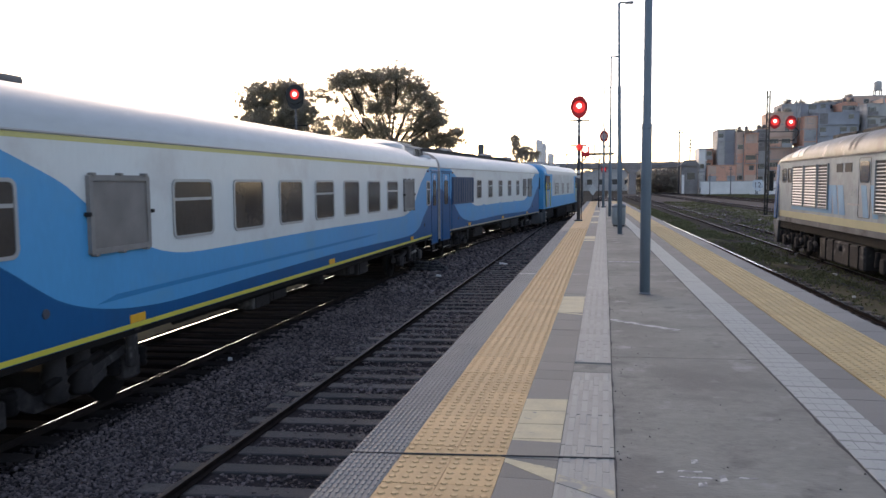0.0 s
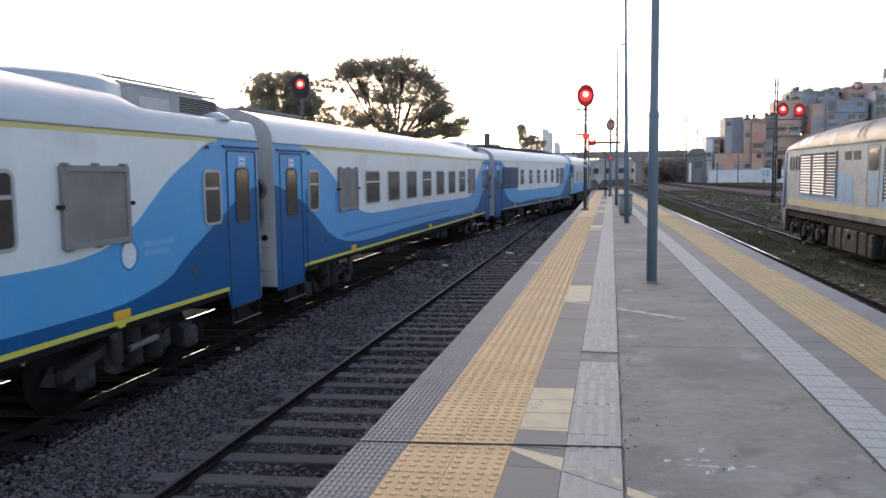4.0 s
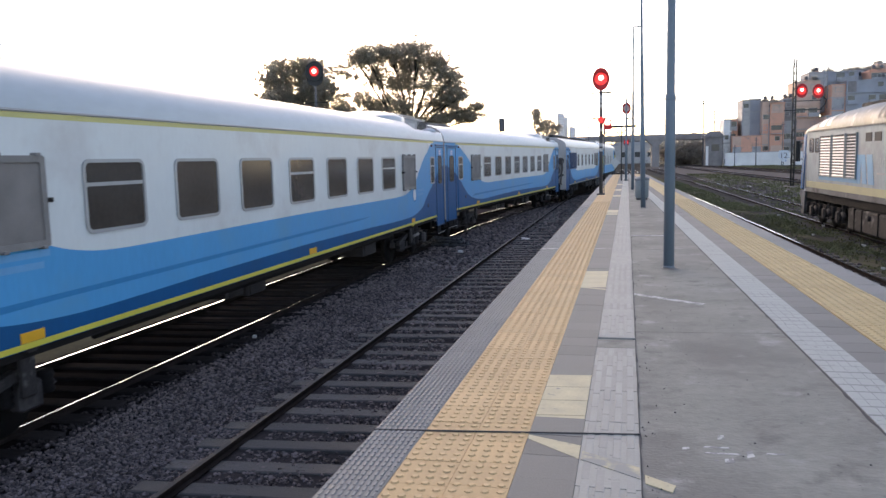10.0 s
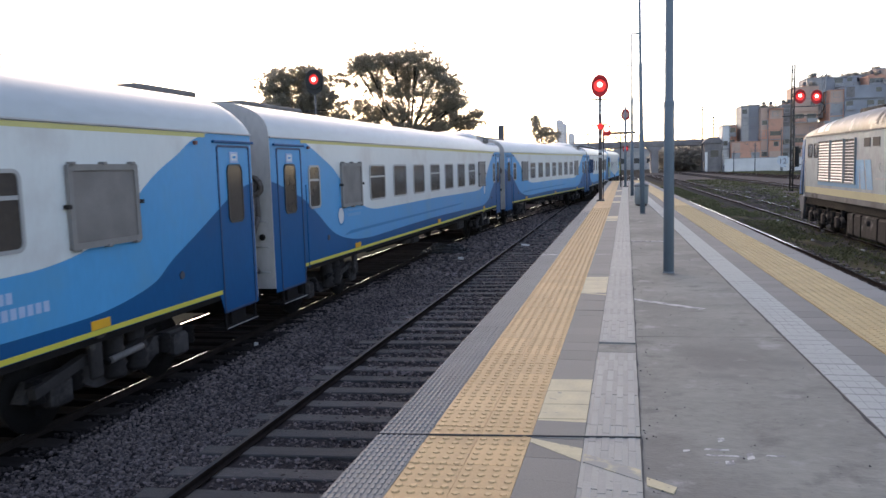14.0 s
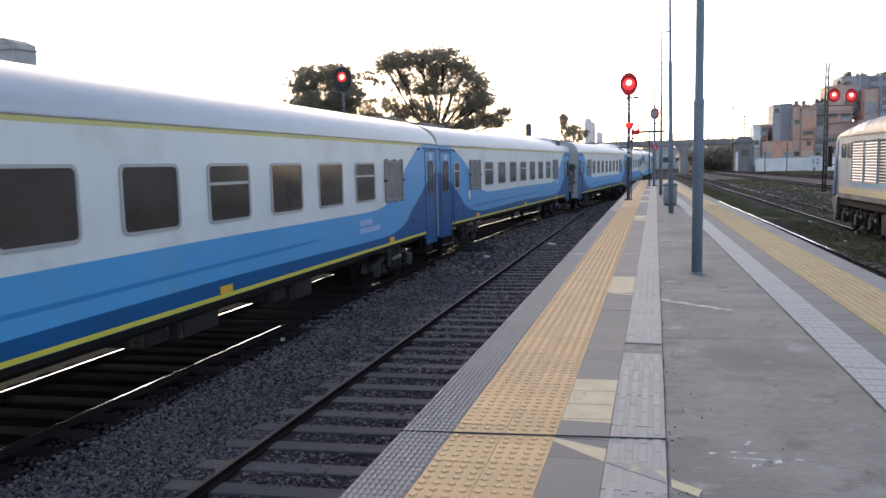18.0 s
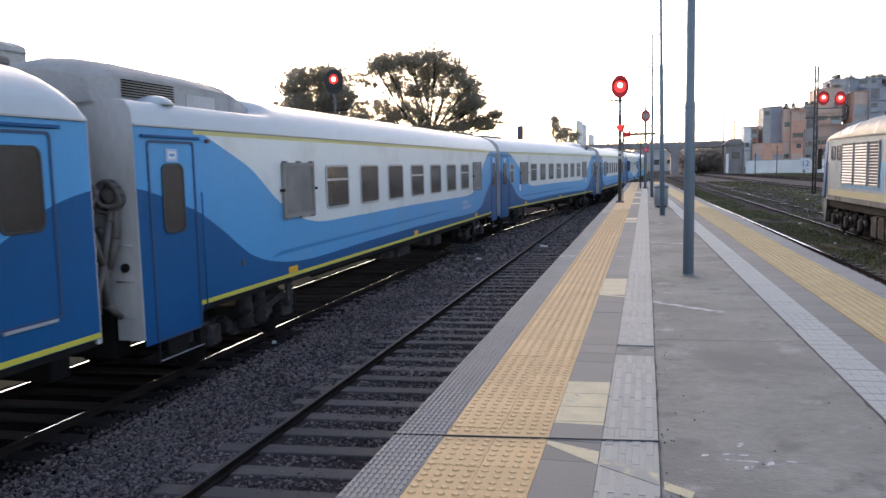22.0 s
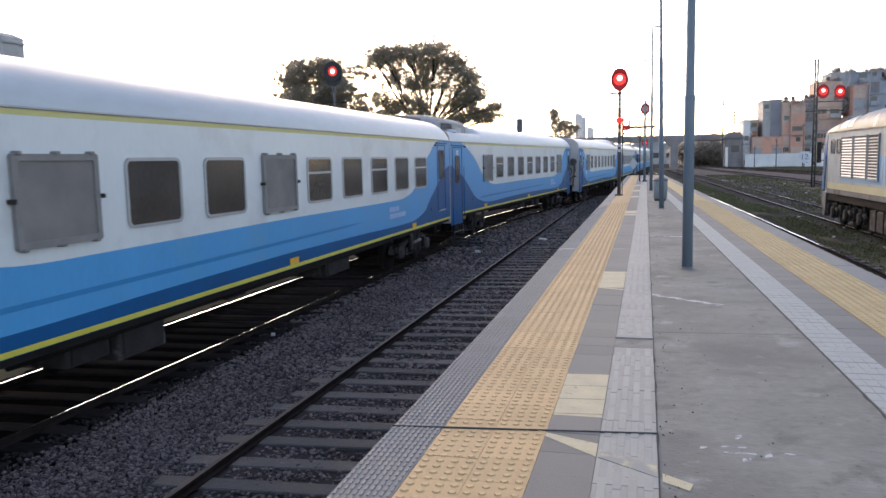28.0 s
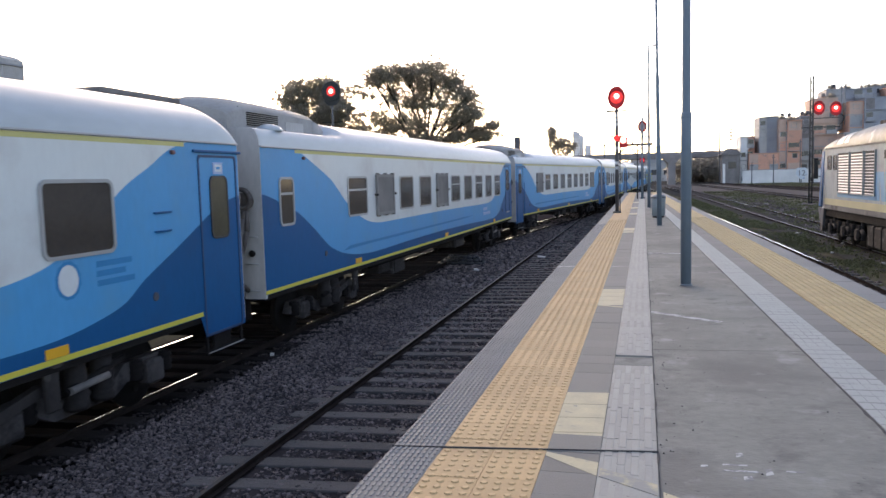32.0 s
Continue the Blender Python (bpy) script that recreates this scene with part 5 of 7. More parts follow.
        rows = []
        sect = [(1.0, 0.0), (1.0, 0.56), (0.93, 0.67), (0.72, 0.82), (0.4, 0.94), (0.0, 1.0)]
        sect = sect + [(-x, z) for x, z in sect[::-1][1:]]
        for e, h, wd in (((-0.10, 4.10, 0.98), (0.05, 4.21, 1.02), (0.25, 4.27, 1.05), (0.6, 4.31, 1.06), (2.9, 4.33, 1.06)) if fl else ((-0.15, 4.20, 0.98), (0.0, 4.32, 1.02), (0.3, 4.40, 1.05), (0.9, 4.42, 1.06), (2.0, 4.40, 1.06), (2.9, 4.37, 1.06))):
            base = 3.76
            rows.append([bm.verts.new((wd * t, a(e), base + (h - base) * q)) for t, q in sect])
        for r0, r1 in zip(rows[:-1], rows[1:]):
            for i in range(len(sect) - 1):
                bm.faces.new((r0[i], r0[i + 1], r1[i + 1], r1[i])).smooth = i not in (0, len(sect) - 2)
        bm.faces.new(rows[0])
        bm.faces.new(rows[-1])
        u = part("roof_unit", bm, M["roof_unit"], car, "grey air-conditioning unit on the roof")
        bm = B()
        rows = []
        for e, h, wd in (((2.92, 4.35, 1.08), (3.3, 4.35, 1.08), (3.7, 4.33, 1.04), (4.1, 4.28, 0.98), (4.5, 4.23, 0.88), (4.9, 4.17, 0.70), (5.3, 4.11, 0.4)) if fl else ((2.92, 4.34, 1.04), (3.2, 4.27, 1.03), (3.5, 4.14, 1.0), (3.75, 3.98, 0.95), (3.95, 3.82, 0.85))):
            base = 3.78 + (e - 2.92) * (0.1 if fl else 0.0)
            rows.append([bm.verts.new((wd * t, a(e), base + (h - base) * q)) for t, q in sect])
        for r0, r1 in zip(rows[:-1], rows[1:]):
            for i in range(len(sect) - 1):
                bm.faces.new((r0[i], r0[i + 1], r1[i + 1], r1[i])).smooth = True
        bm.faces.new(rows[0])
        bm.faces.new(rows[-1])
        part("unit_fairing", bm, M["car_roof"] if fl else M["roof_unit"], u, "rounded fairing behind the unit")
        for sx in (1, -1):
            for k in range(7):
                za = 3.86 + k * 0.034
                part("slat", box(B(), min(sx * 1.05, sx * 1.075), max(sx * 1.05, sx * 1.075), min(a(0.35), a(1.45)), max(a(0.35), a(1.45)), za, za + 0.014), M["underframe"], u)
            for rx, rz in ((1.0, 4.14), (0.66, 4.26)):
                part("unit_rail", box(B(), min(sx * (rx - 0.05), sx * rx), max(sx * (rx - 0.05), sx * rx), min(a(0.2), a(2.85)), max(a(0.2), a(2.85)), rz, rz + 0.035), M["louvre"], u, "bright metal edge rail")
            part("unit_door", box(B(), min(sx * 1.05, sx * 1.07), max(sx * 1.05, sx * 1.07), min(a(1.75), a(2.5)), max(a(1.75), a(2.5)), 3.80, 4.0, 0.004), M["car_grey"], u)
        part("vent_dome", lathe(B(), [(0.24, 3.76), (0.24, 3.79), (0.20, 3.84), (0.10, 3.88), (0.02, 3.89)], (1.24, a(0.75), 0), "Z", 14), M["car_roof"], u, "pale mushroom vent")
    for v, ln in style.get("plates", ()):
        part("roof_plate", box(B(), -0.62, 0.62, v, v + ln, 4.10, 4.205, 0.03), M["roof_plate"], car, "low dark roof plate")
    for v, ln, top in style.get("gear", ()):
        g = part("roof_duct", box(B(), -0.55, 0.55, v, v + ln, 4.08, top - 0.04, 0.02), M["roof_gear"], car, "long dark duct along the roof ridge")
        for k in range(int(ln / 0.9)):
            q = v + 0.15 + k * 0.9
            part("duct_cover", box(B(), -0.60, 0.60, q, q + 0.74, top - 0.05, top + 0.012 * (k % 3), 0.012), M["roof_gear"], g)
    for v in style.get("vents", ()):
        part("roof_vent", lathe(B(), [(0.28, 4.08), (0.3, 4.24), (0.42, 4.28), (0.36, 4.38), (0.1, 4.43)], (0.2, v, 0), "Z", 14), M["roof_unit"], car, "mushroom roof vent")
    # running gear
    for c in (3.55, CAR - 3.55):
        bg = part("bogie", box(B(), -1.16, 1.16, c - 0.3, c + 0.3, 0.42, 0.72, 0.04), M["bogie"], car, "grimy two-axle bogie")
        for sgn in (1, -1):
            x = sgn * 1.12
            o = [(c - 1.7, 0.46), (c - 1.55, 0.66), (c - 0.7, 0.66), (c - 0.5, 0.5), (c + 0.5, 0.5), (c + 0.7, 0.66), (c + 1.55, 0.66), (c + 1.7, 0.46), (c + 1.45, 0.4), (c + 0.75, 0.42), (c + 0.5, 0.3), (c - 0.5, 0.3), (c - 0.75, 0.42), (c - 1.45, 0.4)]
            part("side_frame", extrude(B(), o, x - 0.07, x + 0.07, "X"), M["frame_grime"], bg)
            for dy in (-1.2, 1.2):
                part("axle_box", box(B(), min(x, x + 0.2 * sgn), max(x, x + 0.2 * sgn), c + dy - 0.17, c + dy + 0.17, 0.3, 0.62, 0.04), M["frame_grime"], bg)
                for q in (-0.3, 0.3):
                    part("spring", lathe(B(), [(0.09, 0.40), (0.11, 0.44), (0.09, 0.48), (0.11, 0.52), (0.09, 0.56), (0.11, 0.60), (0.09, 0.66)], (x + 0.08 * sgn, c + dy + q, 0), "Z", 9), M["underframe"], bg)
            for q in (-0.22, 0.22):
                part("spring", lathe(B(), [(0.13, 0.36), (0.16, 0.42), (0.13, 0.48), (0.16, 0.54), (0.13, 0.60), (0.16, 0.66), (0.13, 0.76), (0.13, 0.92)], (x + 0.12 * sgn, c + q, 0), "Z", 10), M["bogie"], bg)
            part("damper", tube(B(), (x + 0.22 * sgn, c - 0.5, 0.62), (x + 0.22 * sgn, c + 0.5, 0.8), 0.045, n=7), M["underframe"], bg)
        for dy in (-1.2, 1.2):
            bm = B()
            for sgn in (1, -1):
                lathe(bm, [(0.14, -0.09), (0.44, -0.07), (0.46, 0.02), (0.49, 0.05), (0.49, 0.075), (0.16, 0.085)], (sgn * 0.84, 0, 0), "X", 22)
                for k in range(4):
                    t = radians(45 + 90 * k)
                    lathe(bm, [(0.06, -0.085 if sgn < 0 else 0.0), (0.06, 0.0 if sgn < 0 else 0.095)], (sgn * 0.84, 0.26 * math.cos(t), 0.26 * math.sin(t)), "X", 6)
            tube(bm, (-0.84, 0, 0), (0.84, 0, 0), 0.09, n=10)
            part("wheelset", bm, M["wheel"], car, place=pose(0, c + dy, 0.46))
    for v, w, h, x in style.get("boxes", ((8.5, 0.72, 0.34, 1.25), (9.27, 0.75, 0.30, 1.25), (11.75, 0.22, 0.30, 1.3), (13.1, 0.4, 0.12, 1.2), (13.9, 0.55, 0.36, 1.2), (14.5, 0.85, 0.42, 1.28))):
        for sgn in (1, -1):
            eb = part("equipment_box", box(B(), min(0.35 * sgn, x * sgn), max(0.35 * sgn, x * sgn), v, v + w, 0.95 - h, 0.94, 0.02), M["tank_grime"], car, "grimy box under the floor")
            part("box_lid", box(B(), min(x * sgn, (x + 0.02) * sgn), max(x * sgn, (x + 0.02) * sgn), v + 0.08, v + w - 0.08, 0.97 - h, 0.93), M["bogie"], eb)
    part("brake_pipe", tube(B(), (1.28, 5.8, 0.86), (1.28, CAR - 5.8, 0.86), 0.035, n=6), M["underframe"], car)
    return car


Z0, Z1 = 2.115, 2.97


def row_of(start, pitch, count, width, kinds):
    return [(kinds[i % len(kinds)] if not isinstance(kinds, dict) else kinds.get(i, "split" if i % 3 == 1 else "plain"), start + pitch * i, width, Z0, Z1) for i in range(count)]


SMALL_REAR, SMALL_FRONT = ("split", 2.03, 0.55, 2.12, 2.97), ("split", CAR - 2.20, 0.53, 2.12, 2.97)
NINE = {0: "screen", 8: "screen", 1: "split", 2: "plain", 3: "plain", 4: "split", 5: "plain", 6: "plain", 7: "split"}
STYLES = [
    dict(label="blue and white luggage coach with narrow windows and roof gear", length=21.8, eaves_line=False, windows=[("double", 2.05, 3.15, 2.10, 3.09)] + [("split", 5.87 + 2.12 * i, 0.86, 2.20, 3.04) for i in range(5)] + [("screen", 16.3, 0.7, 2.22, 3.05), ("screen", 17.7, 1.0, 2.15, 3.08)], front_door=False, units=(), plates=(), gear=((0.9, 15.6, 4.27), (16.4, 3.4, 4.22)), bars=[(a + 0.02 * k, 0.52 - 0.04 * k, 1.64 + 0.11 * k) for a in (6.87, 10.2, 13.6) for k in range(3)], boxes=((6.1, 1.5, 0.45, 1.30), (11.5, 2.0, 0.42, 1.33), (13.6, 2.1, 0.45, 1.35)), vents=(5.2, 12.5, 17.6)),
    dict(label="blue and white passenger coach with screened end windows", windows=row_of(3.71, 1.827, 9, 1.15, NINE) + [SMALL_REAR, SMALL_FRONT], units=((CAR - 0.55, True),), plates=((1.25, 2.6),)),
    dict(label="blue and white passenger coach with round emblems near both ends", windows=row_of(3.71, 1.827, 9, 1.15, NINE) + [SMALL_REAR, SMALL_FRONT], units=((CAR - 0.55, True),), plates=((1.25, 2.6),), emblems=(3.66, 19.52), yellow_bracket=True, boxes=((9.0, 0.6, 0.24, 1.25), (9.65, 0.7, 0.30, 1.28), (13.1, 0.4, 0.12, 1.2), (15.6, 1.0, 0.40, 1.25)), bars=((4.05, 0.9, 1.95), (4.05, 0.8, 1.83), (19.85, 0.7, 1.95), (19.85, 0.6, 1.83))),
    dict(label="blue and white coach with lettering and a rear roof unit", windows=row_of(4.32, 1.825, 9, 1.16, NINE), units=((0.55, False),), plates=((CAR - 2.0, 1.6),), boxes=((10.4, 0.6, 0.34, 1.2), (11.1, 1.0, 0.36, 1.28), (13.1, 0.4, 0.12, 1.2), (13.8, 0.6, 0.36, 1.2), (14.45, 0.85, 0.42, 1.28)), glyphs=((CAR - 6.3, 0.75, 7, 1.62), (CAR - 6.3, 1.25, 11, 1.455))),
    dict(label="blue and white passenger coach with ten windows and a narrow door", windows=[("screen" if i in (1, 4) else "split" if i in (0, 5, 7, 9) else "plain", 4.12 + 1.702 * i, 1.14, Z0, Z1) for i in range(10)] + [("split", 1.07, 0.56, 2.12, 2.97)], rear_door=False, front_door="narrow", units=((0.55, False),), plates=((CAR - 2.2, 1.8),), boxes=((6.7, 0.75, 0.36, 1.2), (7.5, 0.95, 0.46, 1.28), (10.2, 0.6, 0.2, 1.2), (13.9, 1.3, 0.4, 1.25)), glyphs=((17.3, 0.74, 7, 1.63), (17.3, 1.28, 11, 1.465))),
    dict(label="blue and white passenger coach with a round emblem", windows=[("plain", CAR - 4.40 - 1.827 * i, 1.15, Z0, Z1) for i in range(9)], units=(), plates=((CAR - 2.2, 1.8),), emblems=(CAR - 4.05,), bar_paint="crease", lit=True, bars=((CAR - 3.6, 0.62, 1.97), (CAR - 3.6, 0.5, 1.86), (CAR - 3.6, 0.66, 1.75)), dashes=((21.1, 0.36, 2.52), (21.1, 0.34, 2.28))),
]
COACHES = [coach(s, s.get("length", CAR)) for s in STYLES]

# ---------------------------------------------------------------- leading locomotive of the train


def lead_loco():
    lo = thing("leading_locomotive", "blue and grey-white diesel locomotive at the head of the train", "locomotive")
    L, H, CAB = 21.0, 1.48, 3.9
    pr = [(H * abs(math.cos(radians(a))) ** 0.7, 3.45 + 0.75 * abs(math.sin(radians(a))) ** 0.8) for a in range(0, 91, 15)]
    o = [(-H, 1.2), (H, 1.2)] + pr + [(-x, z) for x, z in pr[::-1][1:]]
    part("body", extrude(B(), o, CAB, L - CAB, "Y"), M["loco_body"], lo, "stained grey-white body")
    part("roof", extrude(B(), [(x * 1.004, z + 0.004) for x, z in pr] + [(-x * 1.004, z + 0.004) for x, z in pr[::-1][1:]], 1.4, L - 1.4, "Y"), M["car_roof"], lo)
    for a, b, nose in ((0.5, CAB, 0.5), (L - CAB, L - 0.5, L - 0.5)):
        bm = B()
        inner = CAB if nose < 5 else L - CAB
        rows = []
        for q, low in ((0.0, 0.55), (0.12, 0.80), (0.3, 0.95), (0.5, 1.0), (1.0, 1.0)):
            y = nose + (inner - nose) * q
            rows.append([bm.verts.new((x * (0.94 + 0.06 * min(1, q * 3)), y, z if z < 3.4 else 3.4 + (z - 3.4) * low)) for x, z in o])
        for r0, r1 in zip(rows[:-1], rows[1:]):
            for k in range(len(o)):
                bm.faces.new((r0[k], r0[(k + 1) % len(o)], r1[(k + 1) % len(o)], r1[k])).smooth = k > 1
        bm.faces.new(rows[0])
        bm.faces.new(rows[-1])
        part("cab", bm, M["car_blue"], lo, "blue cab with a rounded roof end")
    for sgn in (1, -1):
        x = sgn * H
        lo_x, hi_x = (lambda d: min(x, x + d * sgn)), (lambda d: max(x, x + d * sgn))
        part("lower_band", box(B(), lo_x(0.006), hi_x(0.006), CAB, L - CAB, 1.2, 1.98), M["car_blue"], lo)
        for a in (0.85, L - 2.55):
            w = part("cab_window", ring_frame(B(), rounded(a - 0.05, a + 1.75, 2.40, 3.36, 0.1), rounded(a, a + 1.7, 2.45, 3.31, 0.08), x - 0.01 * sgn, x + 0.024 * sgn), M["door_seal"], lo)
            part("pane", extrude(B(), rounded(a, a + 1.7, 2.45, 3.31, 0.08), x, x + 0.012 * sgn, "X"), M["pane"], w)
            part("cab_door", extrude(B(), rounded(a + 0.15, a + 1.55, 1.3, 2.34, 0.06), x, x + 0.01 * sgn, "X"), M["loco_white"], lo, "pale panel below the cab window")
            for dy in (-0.12, 1.82):
                part("handrail", tube(B(), (x + 0.05 * sgn, a + dy, 1.3), (x + 0.05 * sgn, a + dy, 2.9), 0.02, n=6), M["car_yellow"], lo)
        for y0, y1 in ((5.3, 7.3), (9.2, 10.4), (12.4, 13.6)):
            g = part("grille", box(B(), lo_x(0.01), hi_x(0.01), y0, y1, 2.08, 2.86), M["mesh_screen"], lo, "grey louvred intake")
            for j in range(7):
                part("slat", box(B(), lo_x(0.03), hi_x(0.03), y0, y1, 2.12 + j * 0.105, 2.17 + j * 0.105), M["louvre"], g)
        for y0 in (4.3, 8.0, 11.2, 14.6):
            part("access_door", ring_frame(B(), rounded(y0, y0 + 0.75, 2.05, 3.25, 0.03), rounded(y0 + 0.03, y0 + 0.72, 2.08, 3.22, 0.03), lo_x(0.004), hi_x(0.008)), M["frame_grey"], lo)
        part("sill", box(B(), lo_x(0.02), hi_x(0.02), 0.5, L - 0.5, 1.08, 1.2), M["underframe"], lo)
        for a in (0.62, L - 1.12):
            st = part("cab_steps", box(B(), lo_x(-0.22), hi_x(-0.22), a, a + 0.5, 0.35, 1.18, 0.02), M["loco_skirt"], lo, "grey step block below the cab")
            for k in range(3):
                part("tread", box(B(), lo_x(0.03), hi_x(0.03), a, a + 0.5, 0.42 + k * 0.27, 0.45 + k * 0.27), M["frame_grey"], st)
    for y in (0.44, L - 0.5):
        part("windscreen", extrude(B(), rounded(-1.15, 1.15, 2.45, 3.25, 0.1), y, y + 0.07, "Y"), M["pane"], lo)
        part("plough", box(B(), -1.3, 1.3, y - 0.05, y + 0.14, 0.25, 1.0, 0.05), M["loco_skirt"], lo, "grey pilot plate")
    part("fuel_tank", box(B(), -1.3, 1.3, 7.9, 13.1, 0.3, 1.1, 0.08), M["underframe"], lo)
    for c in (4.4, L - 4.4):
        bg = part("bogie", box(B(), -1.2, 1.2, c - 2.2, c + 2.2, 0.45, 1.0, 0.05), M["bogie"], lo)
        for k in (-1.7, 0, 1.7):
            for sgn in (1, -1):
                part("wheel", lathe(B(), [(0.2, -0.07), (0.5, -0.06), (0.52, 0.06), (0.2, 0.08)], (sgn * 0.84, c + k, 0.5), "X", 18), M["wheel"], bg)
    for y in (4.5, 8.0, 11.5):
        part("roof_hatch", box(B(), -0.7, 0.7, y, y + 2.6, 4.15, 4.34, 0.04), M["roof_unit"], lo)
    return lo


LEAD = lead_loco()

# ---------------------------------------------------------------- standing locomotive on the right


def standing_loco():
    """Local y runs back from the cab front (0) along the body; z from the rail top; -x faces the platform."""
    lo = thing("standing_locomotive", "weathered white diesel locomotive with blue bars and yellow band", "locomotive", pose(9.41 - 0.0296 * 34.4, 34.4, RAIL, 0, 0, 181.7))
    H, L = 1.45, 18.5
    eave, sill = 3.65, 1.28

    def prof(k, top):
        pts = [(H * k, sill), (H * k, min(eave, top - 0.12))]
        e0 = pts[1][1]
        for i in range(1, 8):
            a = radians(90 * i / 8)
            pts.append((H * k * math.cos(a) ** 0.8, e0 + (top - e0) * math.sin(a) ** 0.85))
        pts.append((0, top))
        return [(-x, z) for x, z in pts] + pts[::-1][1:]

    stations = ((0.0, 0.86, 3.50), (0.10, 0.91, 3.62), (0.30, 0.95, 3.74), (0.65, 0.985, 3.90), (1.1, 1.0, 4.03), (1.8, 1.0, 4.14), (2.8, 1.0, 4.24), (4.2, 1.0, 4.34), (6.0, 1.0, 4.40), (9, 1.0, 4.42), (13, 1.0, 4.42), (L, 1.0, 4.42))

    def top_at(y):
        return float(np.interp(y, [q[0] for q in stations], [q[2] for q in stations]))
    bm = B()
    loops = [[bm.verts.new((x, y, z)) for x, z in prof(k, t)] for y, k, t in stations]
    n = len(loops[0])
    for a, b in zip(loops[:-1], loops[1:]):
        for i in range(n - 1):
            f = bm.faces.new((a[i], a[i + 1], b[i + 1], b[i]))
            f.smooth = i not in (0, n - 2)
            f.material_index = 0 if i in (0, n - 2) else 1
    bm.faces.new(loops[0])
    bm.faces.new(loops[-1][::-1])
    part("body", bm, [M["loco_white"], M["loco_roof"]], lo, "dull white body with grimy metal roof")
    part("frame", box(B(), -H + 0.12, H - 0.12, 0.4, L, 0.98, 1.30, 0.02), M["underframe"], lo, "black frame beam under the body")
    part("pilot", extrude(B(), [(-1.3, 0.30), (1.3, 0.30), (1.42, 1.27), (-1.42, 1.27)], -0.18, 0.16, "Y"), M["loco_skirt"], lo, "grimy pilot plate")
    for sgn in (-1, 1):
        part("step", extrude(B(), [(0.1, 0.34), (0.42, 0.34), (0.62, 1.27), (0.1, 1.27)], sgn * 1.36 - 0.04, sgn * 1.36 + 0.04, "X"), M["loco_skirt"], lo, "cab steps")
    part("coupler", box(B(), -0.15, 0.15, -0.75, -0.1, 0.75, 1.0, 0.04), M["underframe"], lo)
    part("cab_front", extrude(B(), rounded(-1.20, 1.20, 1.3, 2.5, 0.1), -0.06, 0.03, "Y"), M["loco_cab"], lo, "blue cab front")
    part("windscreen", extrude(B(), rounded(-1.12, 1.12, 2.55, 3.3, 0.1), -0.05, 0.06, "Y"), M["pane"], lo)
    for sgn in (-1, 1):
        mr = part("mirror", box(B(), min(sgn * 1.40, sgn * 1.58), max(sgn * 1.40, sgn * 1.58), -0.46, -0.34, 2.45, 3.30, 0.02), M["signal_black"], lo, "dark wing mirror")
        part("bracket", tube(B(), (sgn * 1.3, 0.02, 3.2), (sgn * 1.49, -0.38, 3.2), 0.02, n=6), M["signal_black"], mr)
        part("bracket", tube(B(), (sgn * 1.3, 0.02, 2.55), (sgn * 1.49, -0.38, 2.55), 0.02, n=6), M["signal_black"], mr)
        for yy in (0.55, 1.02):
            part("handrail", tube(B(), (sgn * 1.49, yy, 1.4), (sgn * 1.49, yy, 2.75), 0.018, n=6), M["louvre"], lo)
        x = sgn * (H + 0.002)

        def plate(name, a, b, z0, z1, out, material, label="", parent=lo):
            return part(name, box(B(), min(x, x + out * sgn), max(x, x + out * sgn), a, b, z0, z1), material, parent, label)
        plate("skirt_band", 0.9, L, sill + 0.002, 1.46, 0.006, M["loco_skirt"], "grey grimy lower edge")
        plate("yellow_band", 0.9, L, 1.462, 1.70, 0.008, M["loco_yellow"], "faded yellow band")
        plate("eave", 1.1, L, eave - 0.05, eave, 0.03, M["loco_skirt"])
        part("cab_side", extrude(B(), [(0.06, 1.35), (0.34, 1.35), (0.62, 2.4), (0.80, 3.55), (0.42, 3.55)], x - 0.10 * sgn, x + 0.004 * sgn, "X"), M["loco_cab"], lo, "blue cab corner panel")
        for a, b in ((1.32, 1.92), (2.16, 2.66)):
            w = part("cab_window", ring_frame(B(), rounded(a, b, 2.80, 3.36, 0.1), rounded(a + 0.05, b - 0.05, 2.85, 3.31, 0.08), x - 0.01 * sgn, x + 0.02 * sgn), M["loco_skirt"], lo)
            part("pane", extrude(B(), rounded(a + 0.03, b - 0.03, 2.83, 3.33, 0.08), x, x + 0.008 * sgn, "X"), M["pane"], w)
        plate("blue_panel", 2.75, 7.30, 1.80, 1.96, 0.004, M["loco_blue"], "faded blue panel round the louvres")
        plate("blue_panel", 7.12, 7.55, 1.80, 2.72, 0.004, M["loco_blue"], "faded blue panel round the louvres")
        for i, (a, b, shade) in enumerate(((2.90, 4.28, 0), (4.48, 5.90, 0), (6.08, 7.12, 1), (11.30, 12.7, 1), (12.9, 14.3, 1))):
            g = plate("louvre_panel", a, b, 1.96, 3.40, 0.01, M["louvre_back"], "slatted ventilation panel")
            fr = [(a - 0.03, 1.93), (b + 0.03, 1.93), (b + 0.03, 3.43), (a - 0.03, 3.43)]
            part("louvre_frame", ring_frame(B(), fr, [(a, 1.96), (b, 1.96), (b, 3.40), (a, 3.40)], x, x + 0.05 * sgn), M["loco_white"], g)
            for k in range(14):
                z = 1.98 + k * 0.1
